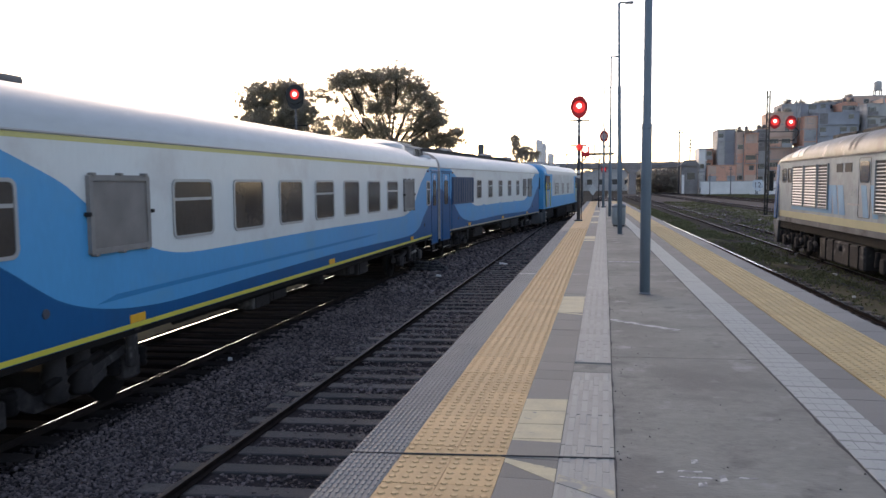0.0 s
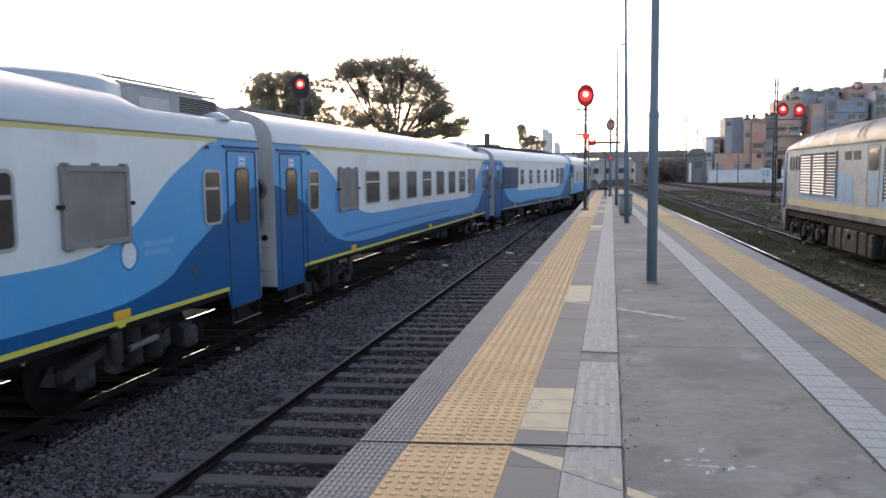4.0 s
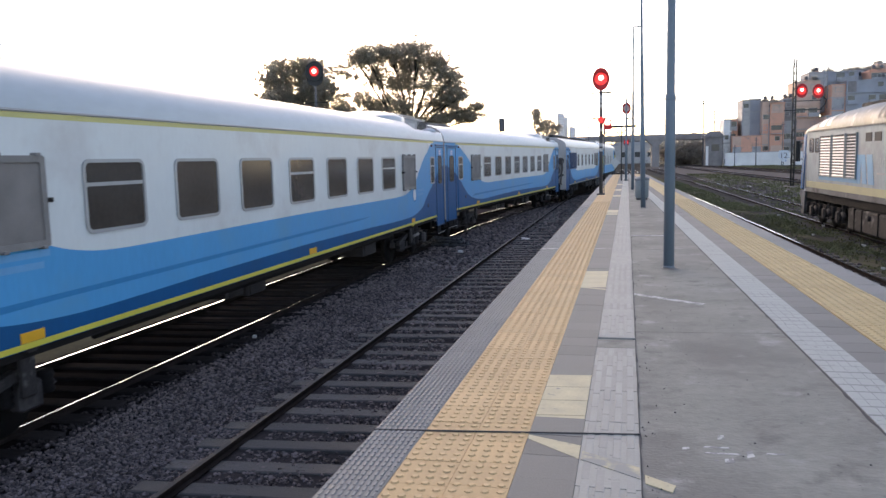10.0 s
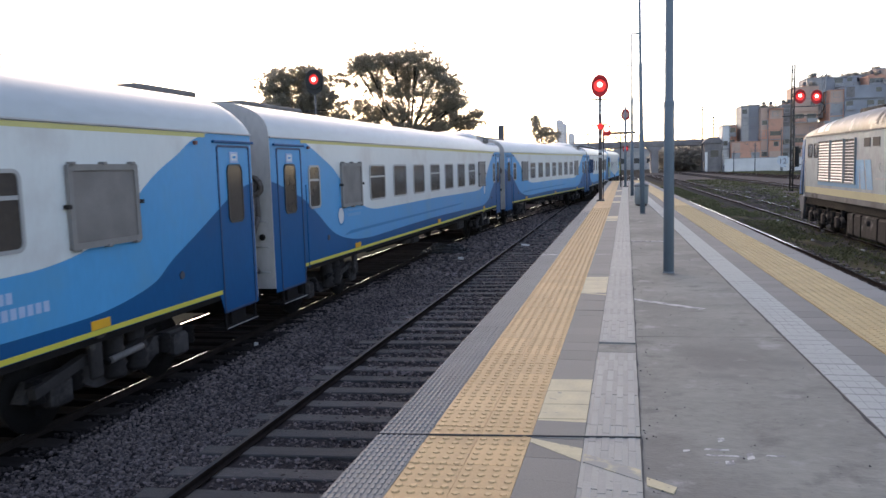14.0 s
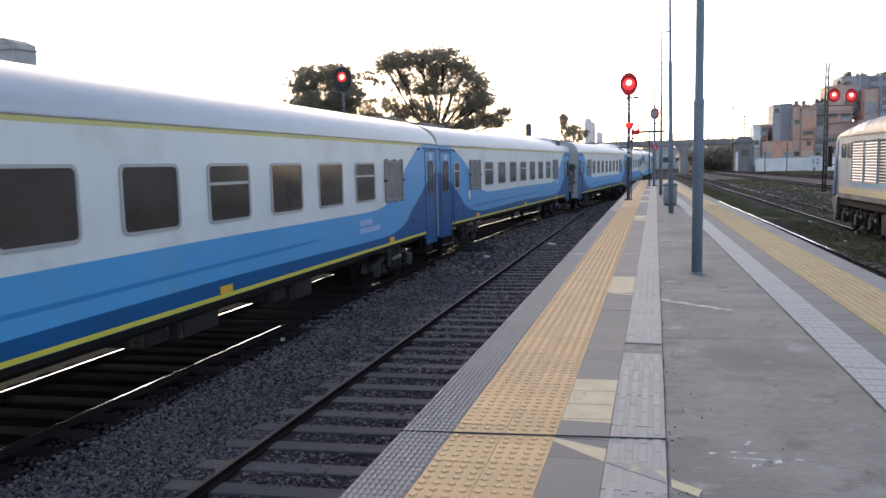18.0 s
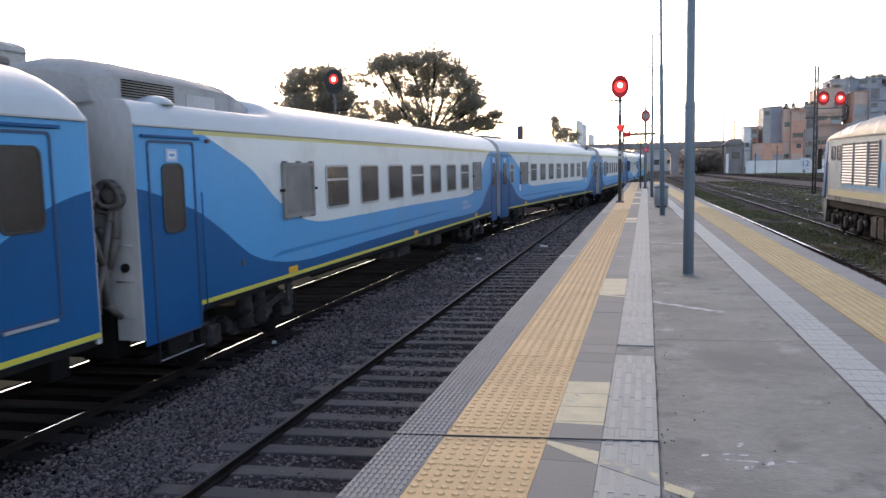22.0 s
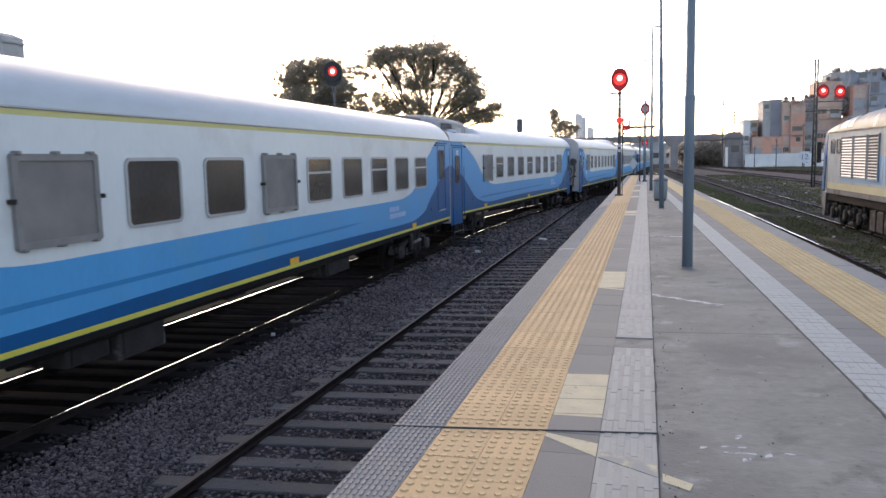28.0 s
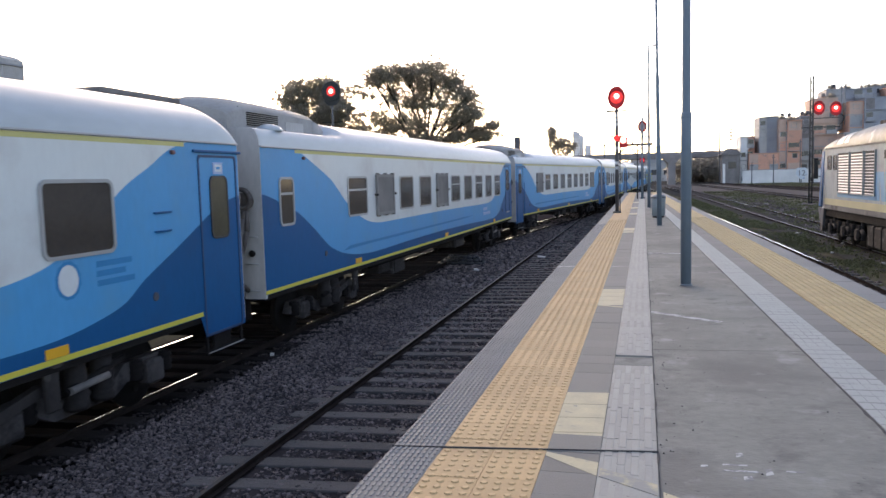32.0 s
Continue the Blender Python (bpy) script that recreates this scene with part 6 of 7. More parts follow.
                part("slat", extrude(B(), [(x + 0.008 * sgn, z + 0.048), (x + 0.02 * sgn, z + 0.053), (x + 0.045 * sgn, z + 0.01), (x + 0.035 * sgn, z)] if not shade else [(x + 0.008 * sgn, z + 0.03), (x + 0.02 * sgn, z + 0.035), (x + 0.04 * sgn, z + 0.01), (x + 0.03 * sgn, z)], a, b, "Y"), M["louvre"], g)
        for a, b in ((7.94, 8.50), (8.74, 9.34)):
            plate("vent_grille", a, b, 3.12, 3.39, 0.012, M["louvre_back"])
        d = part("side_door", ring_frame(B(), rounded(9.93, 10.88, 1.78, 3.52, 0.08), rounded(9.95, 10.86, 1.80, 3.50, 0.07), x, x + 0.008 * sgn), M["loco_roof"], lo)
        part("door_window", extrude(B(), rounded(10.04, 10.76, 2.80, 3.40, 0.12), x, x + 0.014 * sgn, "X"), M["pane"], d)
        for a, w in ((7.50, 0.42), (8.05, 0.52), (10.12, 0.42), (10.86, 0.40)):
            part("blue_bar", extrude(B(), [(a + 0.26, 1.80), (a + 0.26 + w, 1.80), (a + w, 2.72), (a, 2.72)], x, x + 0.005 * sgn, "X"), M["loco_blue"], lo, "faded blue slanted bar")
        for a, w, z, h in ((9.30, 0.07, 2.36, 0.26), (9.30, 0.2, 2.36, 0.05), (9.50, 0.06, 2.42, 0.2), (9.50, 0.2, 2.56, 0.05), (9.72, 0.06, 2.36, 0.26)):
            plate("emblem", a, a + w, z, z + h, 0.006, M["bin_green"], "small dark emblem shape")
        plate("lettering", 9.05, 10.05, 2.12, 2.18, 0.006, M["roof_unit"], "faded small lettering")
        # running gear
        for c in (2.95, 13.3):
            bg = part("bogie", extrude(B(), [(c - 2.3, 0.5), (c - 2.2, 0.85), (c + 2.2, 0.85), (c + 2.3, 0.5), (c + 1.2, 0.55), (c + 0.8, 0.36), (c - 0.8, 0.36), (c - 1.2, 0.55)], sgn * 1.18 - 0.07, sgn * 1.18 + 0.07, "X"), M["underframe"], lo, "three-axle bogie caked with grime")
            for k in (-1.75, 0, 1.75):
                part("axle_box", box(B(), sgn * 1.22 - 0.12, sgn * 1.22 + 0.12, c + k - 0.17, c + k + 0.17, 0.3, 0.72, 0.04), M["bogie"], bg)
                part("wheel", lathe(B(), [(0.2, -0.07), (0.48, -0.06), (0.5, 0.02), (0.53, 0.05), (0.2, 0.08)], (sgn * 0.84, c + k, 0.5), "X", 20), M["wheel"], bg)
                for q in (-0.42, 0.42):
                    part("spring", lathe(B(), [(0.1, 0.42), (0.12, 0.48), (0.1, 0.54), (0.12, 0.6), (0.1, 0.68), (0.1, 0.86)], (sgn * 1.26, c + k + q, 0), "Z", 9), M["underframe"], bg)
                part("brake_cylinder", tube(B(), (sgn * 1.3, c + k + 0.62, 0.7), (sgn * 1.3, c + k + 0.95, 0.55), 0.07, n=8), M["bogie"], bg)
                part("brake_hanger", box(B(), sgn * 1.24 - 0.05, sgn * 1.24 + 0.05, c + k + 0.48, c + k + 0.58, 0.35, 1.15, 0.01), M["bogie"], bg)
        t = part("fuel_tank", box(B(), min(sgn * 0.2, sgn * 1.36), max(sgn * 0.2, sgn * 1.36), 6.1, 10.3, 0.22, 0.95, 0.06), M["tank_grime"], lo, "grimy fuel tank")
        for ys in (6.75, 7.5, 9.0, 9.8):
            part("tank_strap", box(B(), min(sgn * 1.3, sgn * 1.385), max(sgn * 1.3, sgn * 1.385), ys, ys + 0.07, 0.24, 0.95), M["underframe"], t)
        part("filler", lathe(B(), [(0.09, 0.0), (0.09, 0.06), (0.05, 0.09)], (sgn * 1.36, 8.3, 0.75), "X", 10), M["bogie"], t)
    for y, w in ((2.35, 0.10), (2.62, 0.75), (3.55, 0.5), (8.9, 0.14), (9.35, 0.14)):
        rise = top_at(y + w / 2) - eave
        pts = [(H * 1.004 * math.cos(radians(a)) ** 0.8, eave + rise * math.sin(radians(a)) ** 0.85) for a in range(6, 86, 8)]
        for sgn in (-1, 1):
            bm = B()
            for p, q in zip(pts[:-1], pts[1:]):
                vs = [bm.verts.new((sgn * (u + 0.008), yy, v + 0.012 + (top_at(yy) - top_at(y + w / 2)) * (v - eave) / rise)) for (u, v), yy in ((p, y), (q, y), (q, y + w), (p, y + w))]
                bm.faces.new(vs)
            bmesh.ops.remove_doubles(bm, verts=bm.verts, dist=0.001)
            part("roof_band", bm, M["louvre"] if w > 0.3 else M["cable"], lo, "bare metal roof band" if w > 0.3 else "dark roof strap")
    for y in (4.4, 7.4, 12.0):
        part("roof_hatch", box(B(), -0.55, 0.55, y, y + 2.4, top_at(y) - 0.06, top_at(y + 2.4) + 0.07, 0.03), M["tank_grime"], lo)
    bm = B()
    for a, b in zip(np.arange(1.0, 13.0, 1.5), np.arange(2.5, 14.5, 1.5)):
        za, zb = (eave + (top_at(float(y)) - eave) * 0.80 + 0.05 for y in (a, b))
        tube(bm, (-0.95, float(a), za), (-0.95, float(b), zb), 0.05, n=7)
    part("roof_pipe", bm, M["cable"], lo, "black pipe along the roof")
    bm = B()
    drop = [(-0.95, 2.55, eave + 0.52), (-1.30, 2.75, eave + 0.32), (-1.47, 2.95, eave - 0.02), (-1.49, 3.05, eave - 0.45)]
    for p, q in zip(drop[:-1], drop[1:]):
        tube(bm, p, q, 0.03, n=6)
    part("hanging_cable", bm, M["cable"], lo, "black cable hanging over the eave")
    part("exhaust", box(B(), -0.35, 0.35, 10.2, 11.2, 4.36, 4.64, 0.03), M["underframe"], lo)
    return lo


standing_loco()

# ---------------------------------------------------------------- lamp posts, signals, bin


def lamp_post(x, y, height, lean=0.0):
    lp = thing("lamp_post", "tall blue-grey steel lamp post with a short arm", "lamp post", pose(x, y, 0, 0, lean, 0), "lamp posts along the platform")
    bm = lathe(B(), [(0.072, 0.0), (0.070, 2.35), (0.060, 2.39), (0.058, 2.44), (0.054, 4.4), (0.040, 4.46), (0.034, height)], n=16)
    part("pole", bm, M["post"], lp)
    part("base_plate", lathe(B(), [(0.085, 0.0), (0.085, 0.01), (0.076, 0.014), (0.076, 0.02)], n=16), M["post_grey"], lp)
    part("collar", lathe(B(), [(0.071, 2.30), (0.073, 2.31), (0.072, 2.36), (0.062, 2.385)], n=16), M["post"], lp)
    bm = B()
    tube(bm, (0, 0, height - 0.02), (0.06, 0, height + 0.02), 0.03, n=8)
    tube(bm, (0.06, 0, height + 0.02), (0.32, 0, height), 0.025, n=8)
    part("arm", bm, M["post_grey"], lp)
    part("lamp_head", box(B(), 0.18, 0.42, -0.07, 0.07, height - 0.03, height + 0.03, 0.015), M["post_grey"], lp)
    return lp


lamp_post(0.56, 11.12, 6.6)
lamp_post(0.46, 23.84, 6.85, -0.8)
lamp_post(0.24, 36.42, 7.28)
lamp_post(-0.08, 49.2, 7.4)


def disc_signal(name, label, place, head, pole, rim=True, lit=True):
    sg = thing(name, label, "railway signal", place)
    if pole:
        part("pole", lathe(B(), [(0.075, 0), (0.07, pole * 0.6), (0.055, pole)], n=12), M["signal_post"], sg)
        part("base", box(B(), -0.16, 0.16, -0.16, 0.16, 0, 0.06, 0.01), M["signal_post"], sg)

    def lamp_head(x, z, r):
        hd = part("target", lathe(B(), [(r, -0.03), (r, 0.0), (r * 0.96, 0.015)], (x, -0.10, z), "Y", 28), M["signal_red_glow"] if rim else M["signal_black"], sg, "oval signal target")
        if rim:
            for v in hd.data.vertices:
                v.co.x, v.co.z = x + (v.co.x - x) * 0.92, z + (v.co.z - z) * 1.2
        part("housing", lathe(B(), [(r * 0.3, -0.30), (r * 0.55, -0.26), (r * 0.55, -0.03)], (x, -0.10, z), "Y", 18), M["signal_black"], hd)
        bm = B()
        k = 14
        for i in range(k):
            a0, a1 = radians(-10 + 200 * i / k), radians(-10 + 200 * (i + 1) / k)
            rr = r * (0.80 if rim else 0.5)
            v = [bm.verts.new((x + rr * math.cos(a), -0.115 - d, z + rr * math.sin(a))) for a, d in ((a0, 0.0), (a1, 0.0), (a1, 0.03 + 0.12 * math.sin(max(0, min(math.pi, a1)))), (a0, 0.03 + 0.12 * math.sin(max(0, min(math.pi, a0)))))]
            bm.faces.new(v)
        part("hood", bm, M["signal_black"], hd)
        part("lens", lathe(B(), [(r * (0.68 if rim else 0.5), 0.0), (r * (0.62 if rim else 0.46), 0.02)], (x, -0.115, z), "Y", 22), M["lamp_red"] if lit else M["lamp_dim"], hd, "lit red lens" if lit else "dull pinkish lens")
        if not lit:
            return hd
        part("lamp_core", lathe(B(), [(r * (0.30 if rim else 0.25), 0.0), (r * (0.2 if rim else 0.17), 0.012)], (x, -0.136, z + r * (0.12 if rim else 0)), "Y", 16), M["lamp_core"], hd, "bright lamp behind the lens")
        return hd
    for x, z, r in head:
        lamp_head(x, z, r)
    return sg, lamp_head


s1, head1 = disc_signal("platform_signal", "tall black railway signal showing red on the platform", pose(-1.04, 32.0, 0), [(0.0, 4.62, 0.37)], 5.0)
part("bracket", box(B(), -0.42, 0.42, -0.06, 0.06, 4.06, 4.11), M["signal_black"], s1)
part("bracket", box(B(), -0.36, 0.30, -0.06, 0.06, 3.05, 3.10), M["signal_red_glow"], s1)
part("lens", lathe(B(), [(0.13, -0.01), (0.11, 0.03)], (0.0, -0.12, 3.0), "Y", 16), M["lamp_red"], s1, "small lit red lens")
lb = part("lamp_box", box(B(), 0.10, 0.42, -0.22, 0.08, 2.62, 3.02, 0.02), M["signal_red_glow"], s1, "small lit lamp box")
part("lens", lathe(B(), [(0.12, -0.01), (0.1, 0.02)], (0.26, -0.24, 2.9), "Y", 16), M["lamp_core"], lb)
part("bracket", tube(B(), (0.0, 0, 2.3), (0.3, 0, 2.6), 0.03, n=6), M["signal_black"], s1)
for z in (3.85, 3.68, 3.5, 2.55, 1.95, 1.75):
    part("plate", box(B(), -0.06, 0.06, -0.09, -0.07, z, z + 0.12), M["litter"], s1, "small pale plate")
part("ladder", box(B(), 0.10, 0.13, 0.1, 0.13, 0.0, 4.0), M["signal_black"], s1)

s2, _ = disc_signal("far_platform_signal", "signal with a red light near the platform's end", pose(-0.06, 49.9, 0), [(0.0, 4.47, 0.30)], 5.0, lit=False)
part("bracket", box(B(), 0.0, 0.4, -0.04, 0.04, 3.82, 3.88), M["signal_black"], s2)
part("arm", box(B(), -1.05, 0.62, -0.09, 0.09, 3.30, 3.44, 0.01), M["signal_black"], s2)
bm = B()
for p, q in (((-1.0, 0, 3.3), (-1.0, 0, 3.7)), ((-0.75, 0, 3.3), (-0.3, 0, 2.7)), ((-0.6, 0, 3.44), (-0.55, 0, 4.3)), ((0.05, 0, 3.3), (-0.3, 0, 2.9)), ((-0.3, 0, -0.0), (-0.3, 0, 3.35))):
    tube(bm, p, q, 0.035, n=6)
part("strut", bm, M["signal_black"], s2, "thin dark struts under the arm")
lb2 = part("lamp_box", box(B(), -0.16, 0.16, -0.2, 0.0, 2.22, 2.54, 0.02), M["signal_red_glow"], s2, "small lit lamp box")
part("lens", lathe(B(), [(0.12, -0.01), (0.1, 0.02)], (0.0, -0.21, 2.38), "Y", 16), M["lamp_red"], lb2)
ds = thing("diamond_sign", "white diamond board on a short post at the platform's end", "sign", pose(-1.0, 67.5, -1.6))
part("post", tube(B(), (0, 0.05, 0), (0, 0.05, 2.7), 0.035, n=8), M["signal_black"], ds)
part("board", extrude(B(), [(0, 2.05), (0.36, 2.55), (0, 3.05), (-0.36, 2.55)], -0.02, 0.01, "Y"), M["litter"], ds)

s3, _ = disc_signal("yard_signal", "dark signal showing red beyond the train", pose(-19.1, 46, -1.6), [(0.0, 8.86, 0.62)], 9.2, rim=False)
part("back_plate", extrude(B(), rounded(-0.55, 0.55, 7.95, 9.48, 0.5), -0.06, -0.02, "Y"), M["signal_black"], s3)
part("platform_rail", box(B(), -0.7, 0.9, -0.05, 0.05, 6.9, 6.95), M["signal_black"], s3)

s4, _ = disc_signal("double_signal", "lattice signal mast with two red lights", pose(14.0, 72, -1.6), [(0.45, 8.30, 0.50), (1.75, 8.20, 0.50)], 0)
bm = B()
for x, y in ((-0.22, -0.2), (0.0, -0.2), (-0.22, 0.1), (0.0, 0.1)):
    tube(bm, (x, y, 0), (x, y, 11.0), 0.035, n=6)
for k in range(16):
    tube(bm, (-0.22, -0.2, k * 0.68), (0.0, -0.2, k * 0.68 + 0.68), 0.018, n=5)
    tube(bm, (-0.22, 0.1, k * 0.68 + 0.68), (0.0, 0.1, k * 0.68), 0.018, n=5)
part("mast", bm, M["signal_black"], s4, "slender dark lattice mast")
part("arm", box(B(), -0.9, 2.1, -0.12, 0.1, 6.62, 6.72), M["signal_black"], s4)
part("arm", box(B(), -0.2, 2.0, -0.1, 0.06, 7.4, 7.47), M["signal_black"], s4)
bm = B()
for p, q in (((2.0, 0, 6.7), (2.35, 0, 7.1)), ((2.35, 0, 7.1), (2.4, 0, 7.5)), ((2.4, 0, 7.5), (2.1, 0, 7.8)), ((2.1, 0, 7.8), (1.8, 0, 7.6))):
    tube(bm, p, q, 0.04, n=6)
part("cage", bm, M["signal_black"], s4)
bm = B()
for x in (2.2, 2.5):
    tube(bm, (x, 0.1, 6.8), (x, 0.1, 10.3), 0.03, n=6)
for k in range(5):
    tube(bm, (2.2, 0.1, 6.9 + k * 0.7), (2.5, 0.1, 7.5 + k * 0.7), 0.015, n=5)
tube(bm, (-0.1, 0, 9.2), (2.3, 0.1, 9.3), 0.015, n=5)
part("mast", bm, M["post_grey"], s4)


def litter_bin():
    b = thing("litter_bin", "grey-green litter bin beside the lamp post", "litter bin", pose(0.50, 28.2, 0))
    part("body", lathe(B(), [(0.19, 0.05), (0.23, 0.08), (0.25, 0.66), (0.22, 0.70)], n=20), M["bin_green"], b)
    part("lid", lathe(B(), [(0.26, 0.68), (0.26, 0.74), (0.18, 0.80), (0.05, 0.82)], n=20), M["post_grey"], b)
    part("foot", lathe(B(), [(0.20, 0.0), (0.20, 0.05)], n=20), M["signal_black"], b)


litter_bin()

# ---------------------------------------------------------------- trees


def leaf_cloud(clumps, per, size, seed):
    rng = np.random.default_rng(seed)
    vs, fs = [], []
    for (cx, cy, cz, r) in clumps:
        for _ in range(int(per * r * r)):
            d = rng.normal(size=3)
            d /= np.linalg.norm(d)
            p = np.array([cx, cy, cz]) + d * r * abs(rng.normal()) * 0.62 * np.array([1, 1, 0.75])
            u = rng.normal(size=3)
            u /= np.linalg.norm(u)
            w = np.cross(u, rng.normal(size=3))
            w /= np.linalg.norm(w)
            s = size * rng.uniform(0.6, 1.5)
            n0 = len(vs)
            vs += [tuple(p - u * s), tuple(p + w * s * 0.5), tuple(p + u * s), tuple(p - w * s * 0.5)]
            fs.append((n0, n0 + 1, n0 + 2, n0 + 3))
    return vs, fs


def tree(name, label, base, blobs, trunk_h, seed, leafsize, per, clump=(0.45, 0.95), fill=1.0, twigs=0.5, leaf=None, trunk_r=0.35, shell=0.55, density=1.0):
    """A tree from its crown's masses: blobs of (x, y, z, rx, rz, clumps), in the tree's own space."""
    rng = random.Random(seed)
    tr = thing(name, label, "tree", pose(*base))
    bm = B()
    tube(bm, (0, 0, -0.2), (0.15, 0, trunk_h), trunk_r, trunk_r * 0.7, 9)
    tube(bm, (0.15, 0, trunk_h), (0.3, 0.1, trunk_h * 1.7), trunk_r * 0.7, trunk_r * 0.4, 8)
    clumps = []
    for bx, by, bz, rx, rz, n in blobs:
        start = trunk_h * rng.uniform(0.75, 1.5)
        fork = Vector((bx * 0.22, by * 0.22, start + max(0.3, (bz - start) * 0.25)))
        heart = Vector((bx, by, bz - rz * 0.35))
        mid = fork.lerp(heart, 0.5) + Vector((rng.uniform(-0.5, 0.5), rng.uniform(-0.5, 0.5), rng.uniform(-0.2, 0.6)))
        tube(bm, (0.2, 0.03, start), fork, trunk_r * 0.55, trunk_r * 0.45, 7)
        tube(bm, fork, mid, trunk_r * 0.5, trunk_r * 0.36, 7)
        tube(bm, mid, heart, trunk_r * 0.36, trunk_r * 0.2, 6)
        for i in range(int(n * density)):
            d = Vector((rng.gauss(0, 1), rng.gauss(0, 1), rng.gauss(0, 1))).normalized() * (shell + (1 - shell) * rng.random())
            c = Vector((bx + d.x * rx, by + d.y * rx, bz + d.z * rz))
            clumps.append((c.x, c.y, c.z, rng.uniform(*clump)))
            if rng.random() < twigs / density:
                k = heart + (c - heart) * 0.45 + Vector((rng.uniform(-0.4, 0.4), rng.uniform(-0.4, 0.4), rng.uniform(-0.1, 0.5)))
                tube(bm, heart if rng.random() < 0.5 else mid, k, trunk_r * 0.13, trunk_r * 0.09, 5)
                tube(bm, k, c, trunk_r * 0.09, trunk_r * 0.03, 4)
    part("trunk", bm, M["bark"], tr, "dark branching trunk and limbs")
    vs, fs = leaf_cloud(clumps, per, leafsize, seed)
    o = new("crown", raw("crown", vs, fs, leaf or M["leaf"]))
    o.parent = tr
    tagged(o, "uneven dark crown with gaps of sky")
    return tr


tree("tree", "large spreading tree with an open dark crown", (-31, 110, -1.6), [(-7.6, 0, 18.2, 2.2, 1.9, 34), (-5.6, -1, 18.6, 2.6, 2.1, 44), (-2.9, 1, 18.9, 2.8, 2.1, 48), (1.4, -1, 18.9, 2.9, 2.1, 48), (3.8, 1, 17.0, 2.8, 2.2, 44), (6.2, 0, 14.8, 2.6, 2.4, 40), (-0.4, 2, 16.8, 3.6, 2.2, 46), (-5.4, 1, 15.6, 2.4, 1.9, 30), (-2.0, 0, 14.4, 3.2, 1.9, 34), (2.4, 0, 14.0, 3.0, 2.0, 32), (7.4, -1, 12.4, 2.2, 1.8, 26), (-7.0, 0, 12.6, 2.2, 1.6, 20), (-4.2, 1, 11.8, 2.8, 1.8, 28), (3.8, 2, 11.2, 3.2, 1.8, 32), (-0.8, -1, 11.0, 3.0, 1.8, 32), (10.0, 0, 10.6, 1.5, 0.8, 14), (7.6, 1, 9.8, 2.4, 1.1, 22), (-7.4, 0, 9.8, 2.4, 1.4, 22), (1.0, -1, 8.8, 4.6, 1.2, 36), (5.4, 0, 11.8, 2.6, 1.6, 26), (8.6, 1, 9.2, 2.6, 0.9, 20), (4.6, 0, 9.0, 3.4, 1.2, 28), (-5.6, 0, 10.6, 2.4, 1.4, 20), (-3.6, -1, 8.6, 3.2, 1.2, 28)], 6.0, 4, 0.115, 72, (0.4, 1.05), shell=0.25, density=3.9)
tree("tree", "dense round dark tree beside the larger one", (-44.4, 100, -1.6), [(-2.6, 0, 15.2, 3.2, 2.6, 60), (1.6, 1, 15.5, 3.2, 2.6, 60), (-4.4, 1, 11.8, 3.0, 2.4, 48), (4.2, -1, 12.6, 2.8, 2.4, 48), (0, 0, 11.6, 4.4, 2.6, 70), (5.8, 1, 10.0, 2.2, 1.8, 26), (-7.2, 0, 10.9, 1.9, 1.2, 24)], 5.0, 9, 0.12, 130, (0.5, 1.1), shell=0.3, density=3.0)
tree("tree", "thin leafy sapling between the two crowns", (-39.0, 105, -1.6), [(-0.8, 0, 16.2, 1.6, 0.9, 14), (1.0, 0, 15.2, 1.2, 0.8, 9), (0.2, 1, 12.0, 2.0, 1.4, 20), (-0.5, 1, 9.8, 2.2, 1.6, 24)], 5.0, 14, 0.12, 180, (0.35, 0.7), density=1.6, trunk_r=0.16)
tree("tree", "slim ragged tree in the distance", (-22.5, 220, -1.6), [(-2.5, 0, 15.8, 1.3, 1.1, 20), (-2.3, 0, 13.8, 1.5, 1.3, 24), (-1.8, 0, 11.8, 2.0, 1.4, 30), (0.6, 0, 12.6, 2.0, 1.2, 28), (2.8, 0, 11.4, 2.0, 1.2, 28), (0.6, 0, 10.0, 4.0, 1.5, 48)], 6.0, 21, 0.16, 75, (0.4, 0.95), density=2.0, leaf=M["leaf_hazed"], trunk_r=0.2)


def hedge(name, label, x0, x1, y, h, seed, n):
    rng = random.Random(seed)
    cl = [(x0 + (x1 - x0) * i / n + rng.uniform(-1, 1), y + rng.uniform(-4, 4), -1 + rng.uniform(0.2, 1) * h * 0.6, h * rng.uniform(0.25, 0.5)) for i in range(n)]
    vs, fs = leaf_cloud(cl, 80, 0.4, seed)
    o = new(name, raw(name, vs, fs, M["leaf_hazed"]))
    tagged(o, label, "trees", kind="stuff")


hedge("far_trees", "hazy line of trees beyond the yard", -90, 60, 330, 11, 31, 90)
hedge("bridge_trees", "dark tree crowns beyond the road bridge", 11, 25, 244, 9.0, 37, 46)
hedge("yard_bushes", "dark bushes behind the departing train", -60, -14, 120, 5, 33, 26)

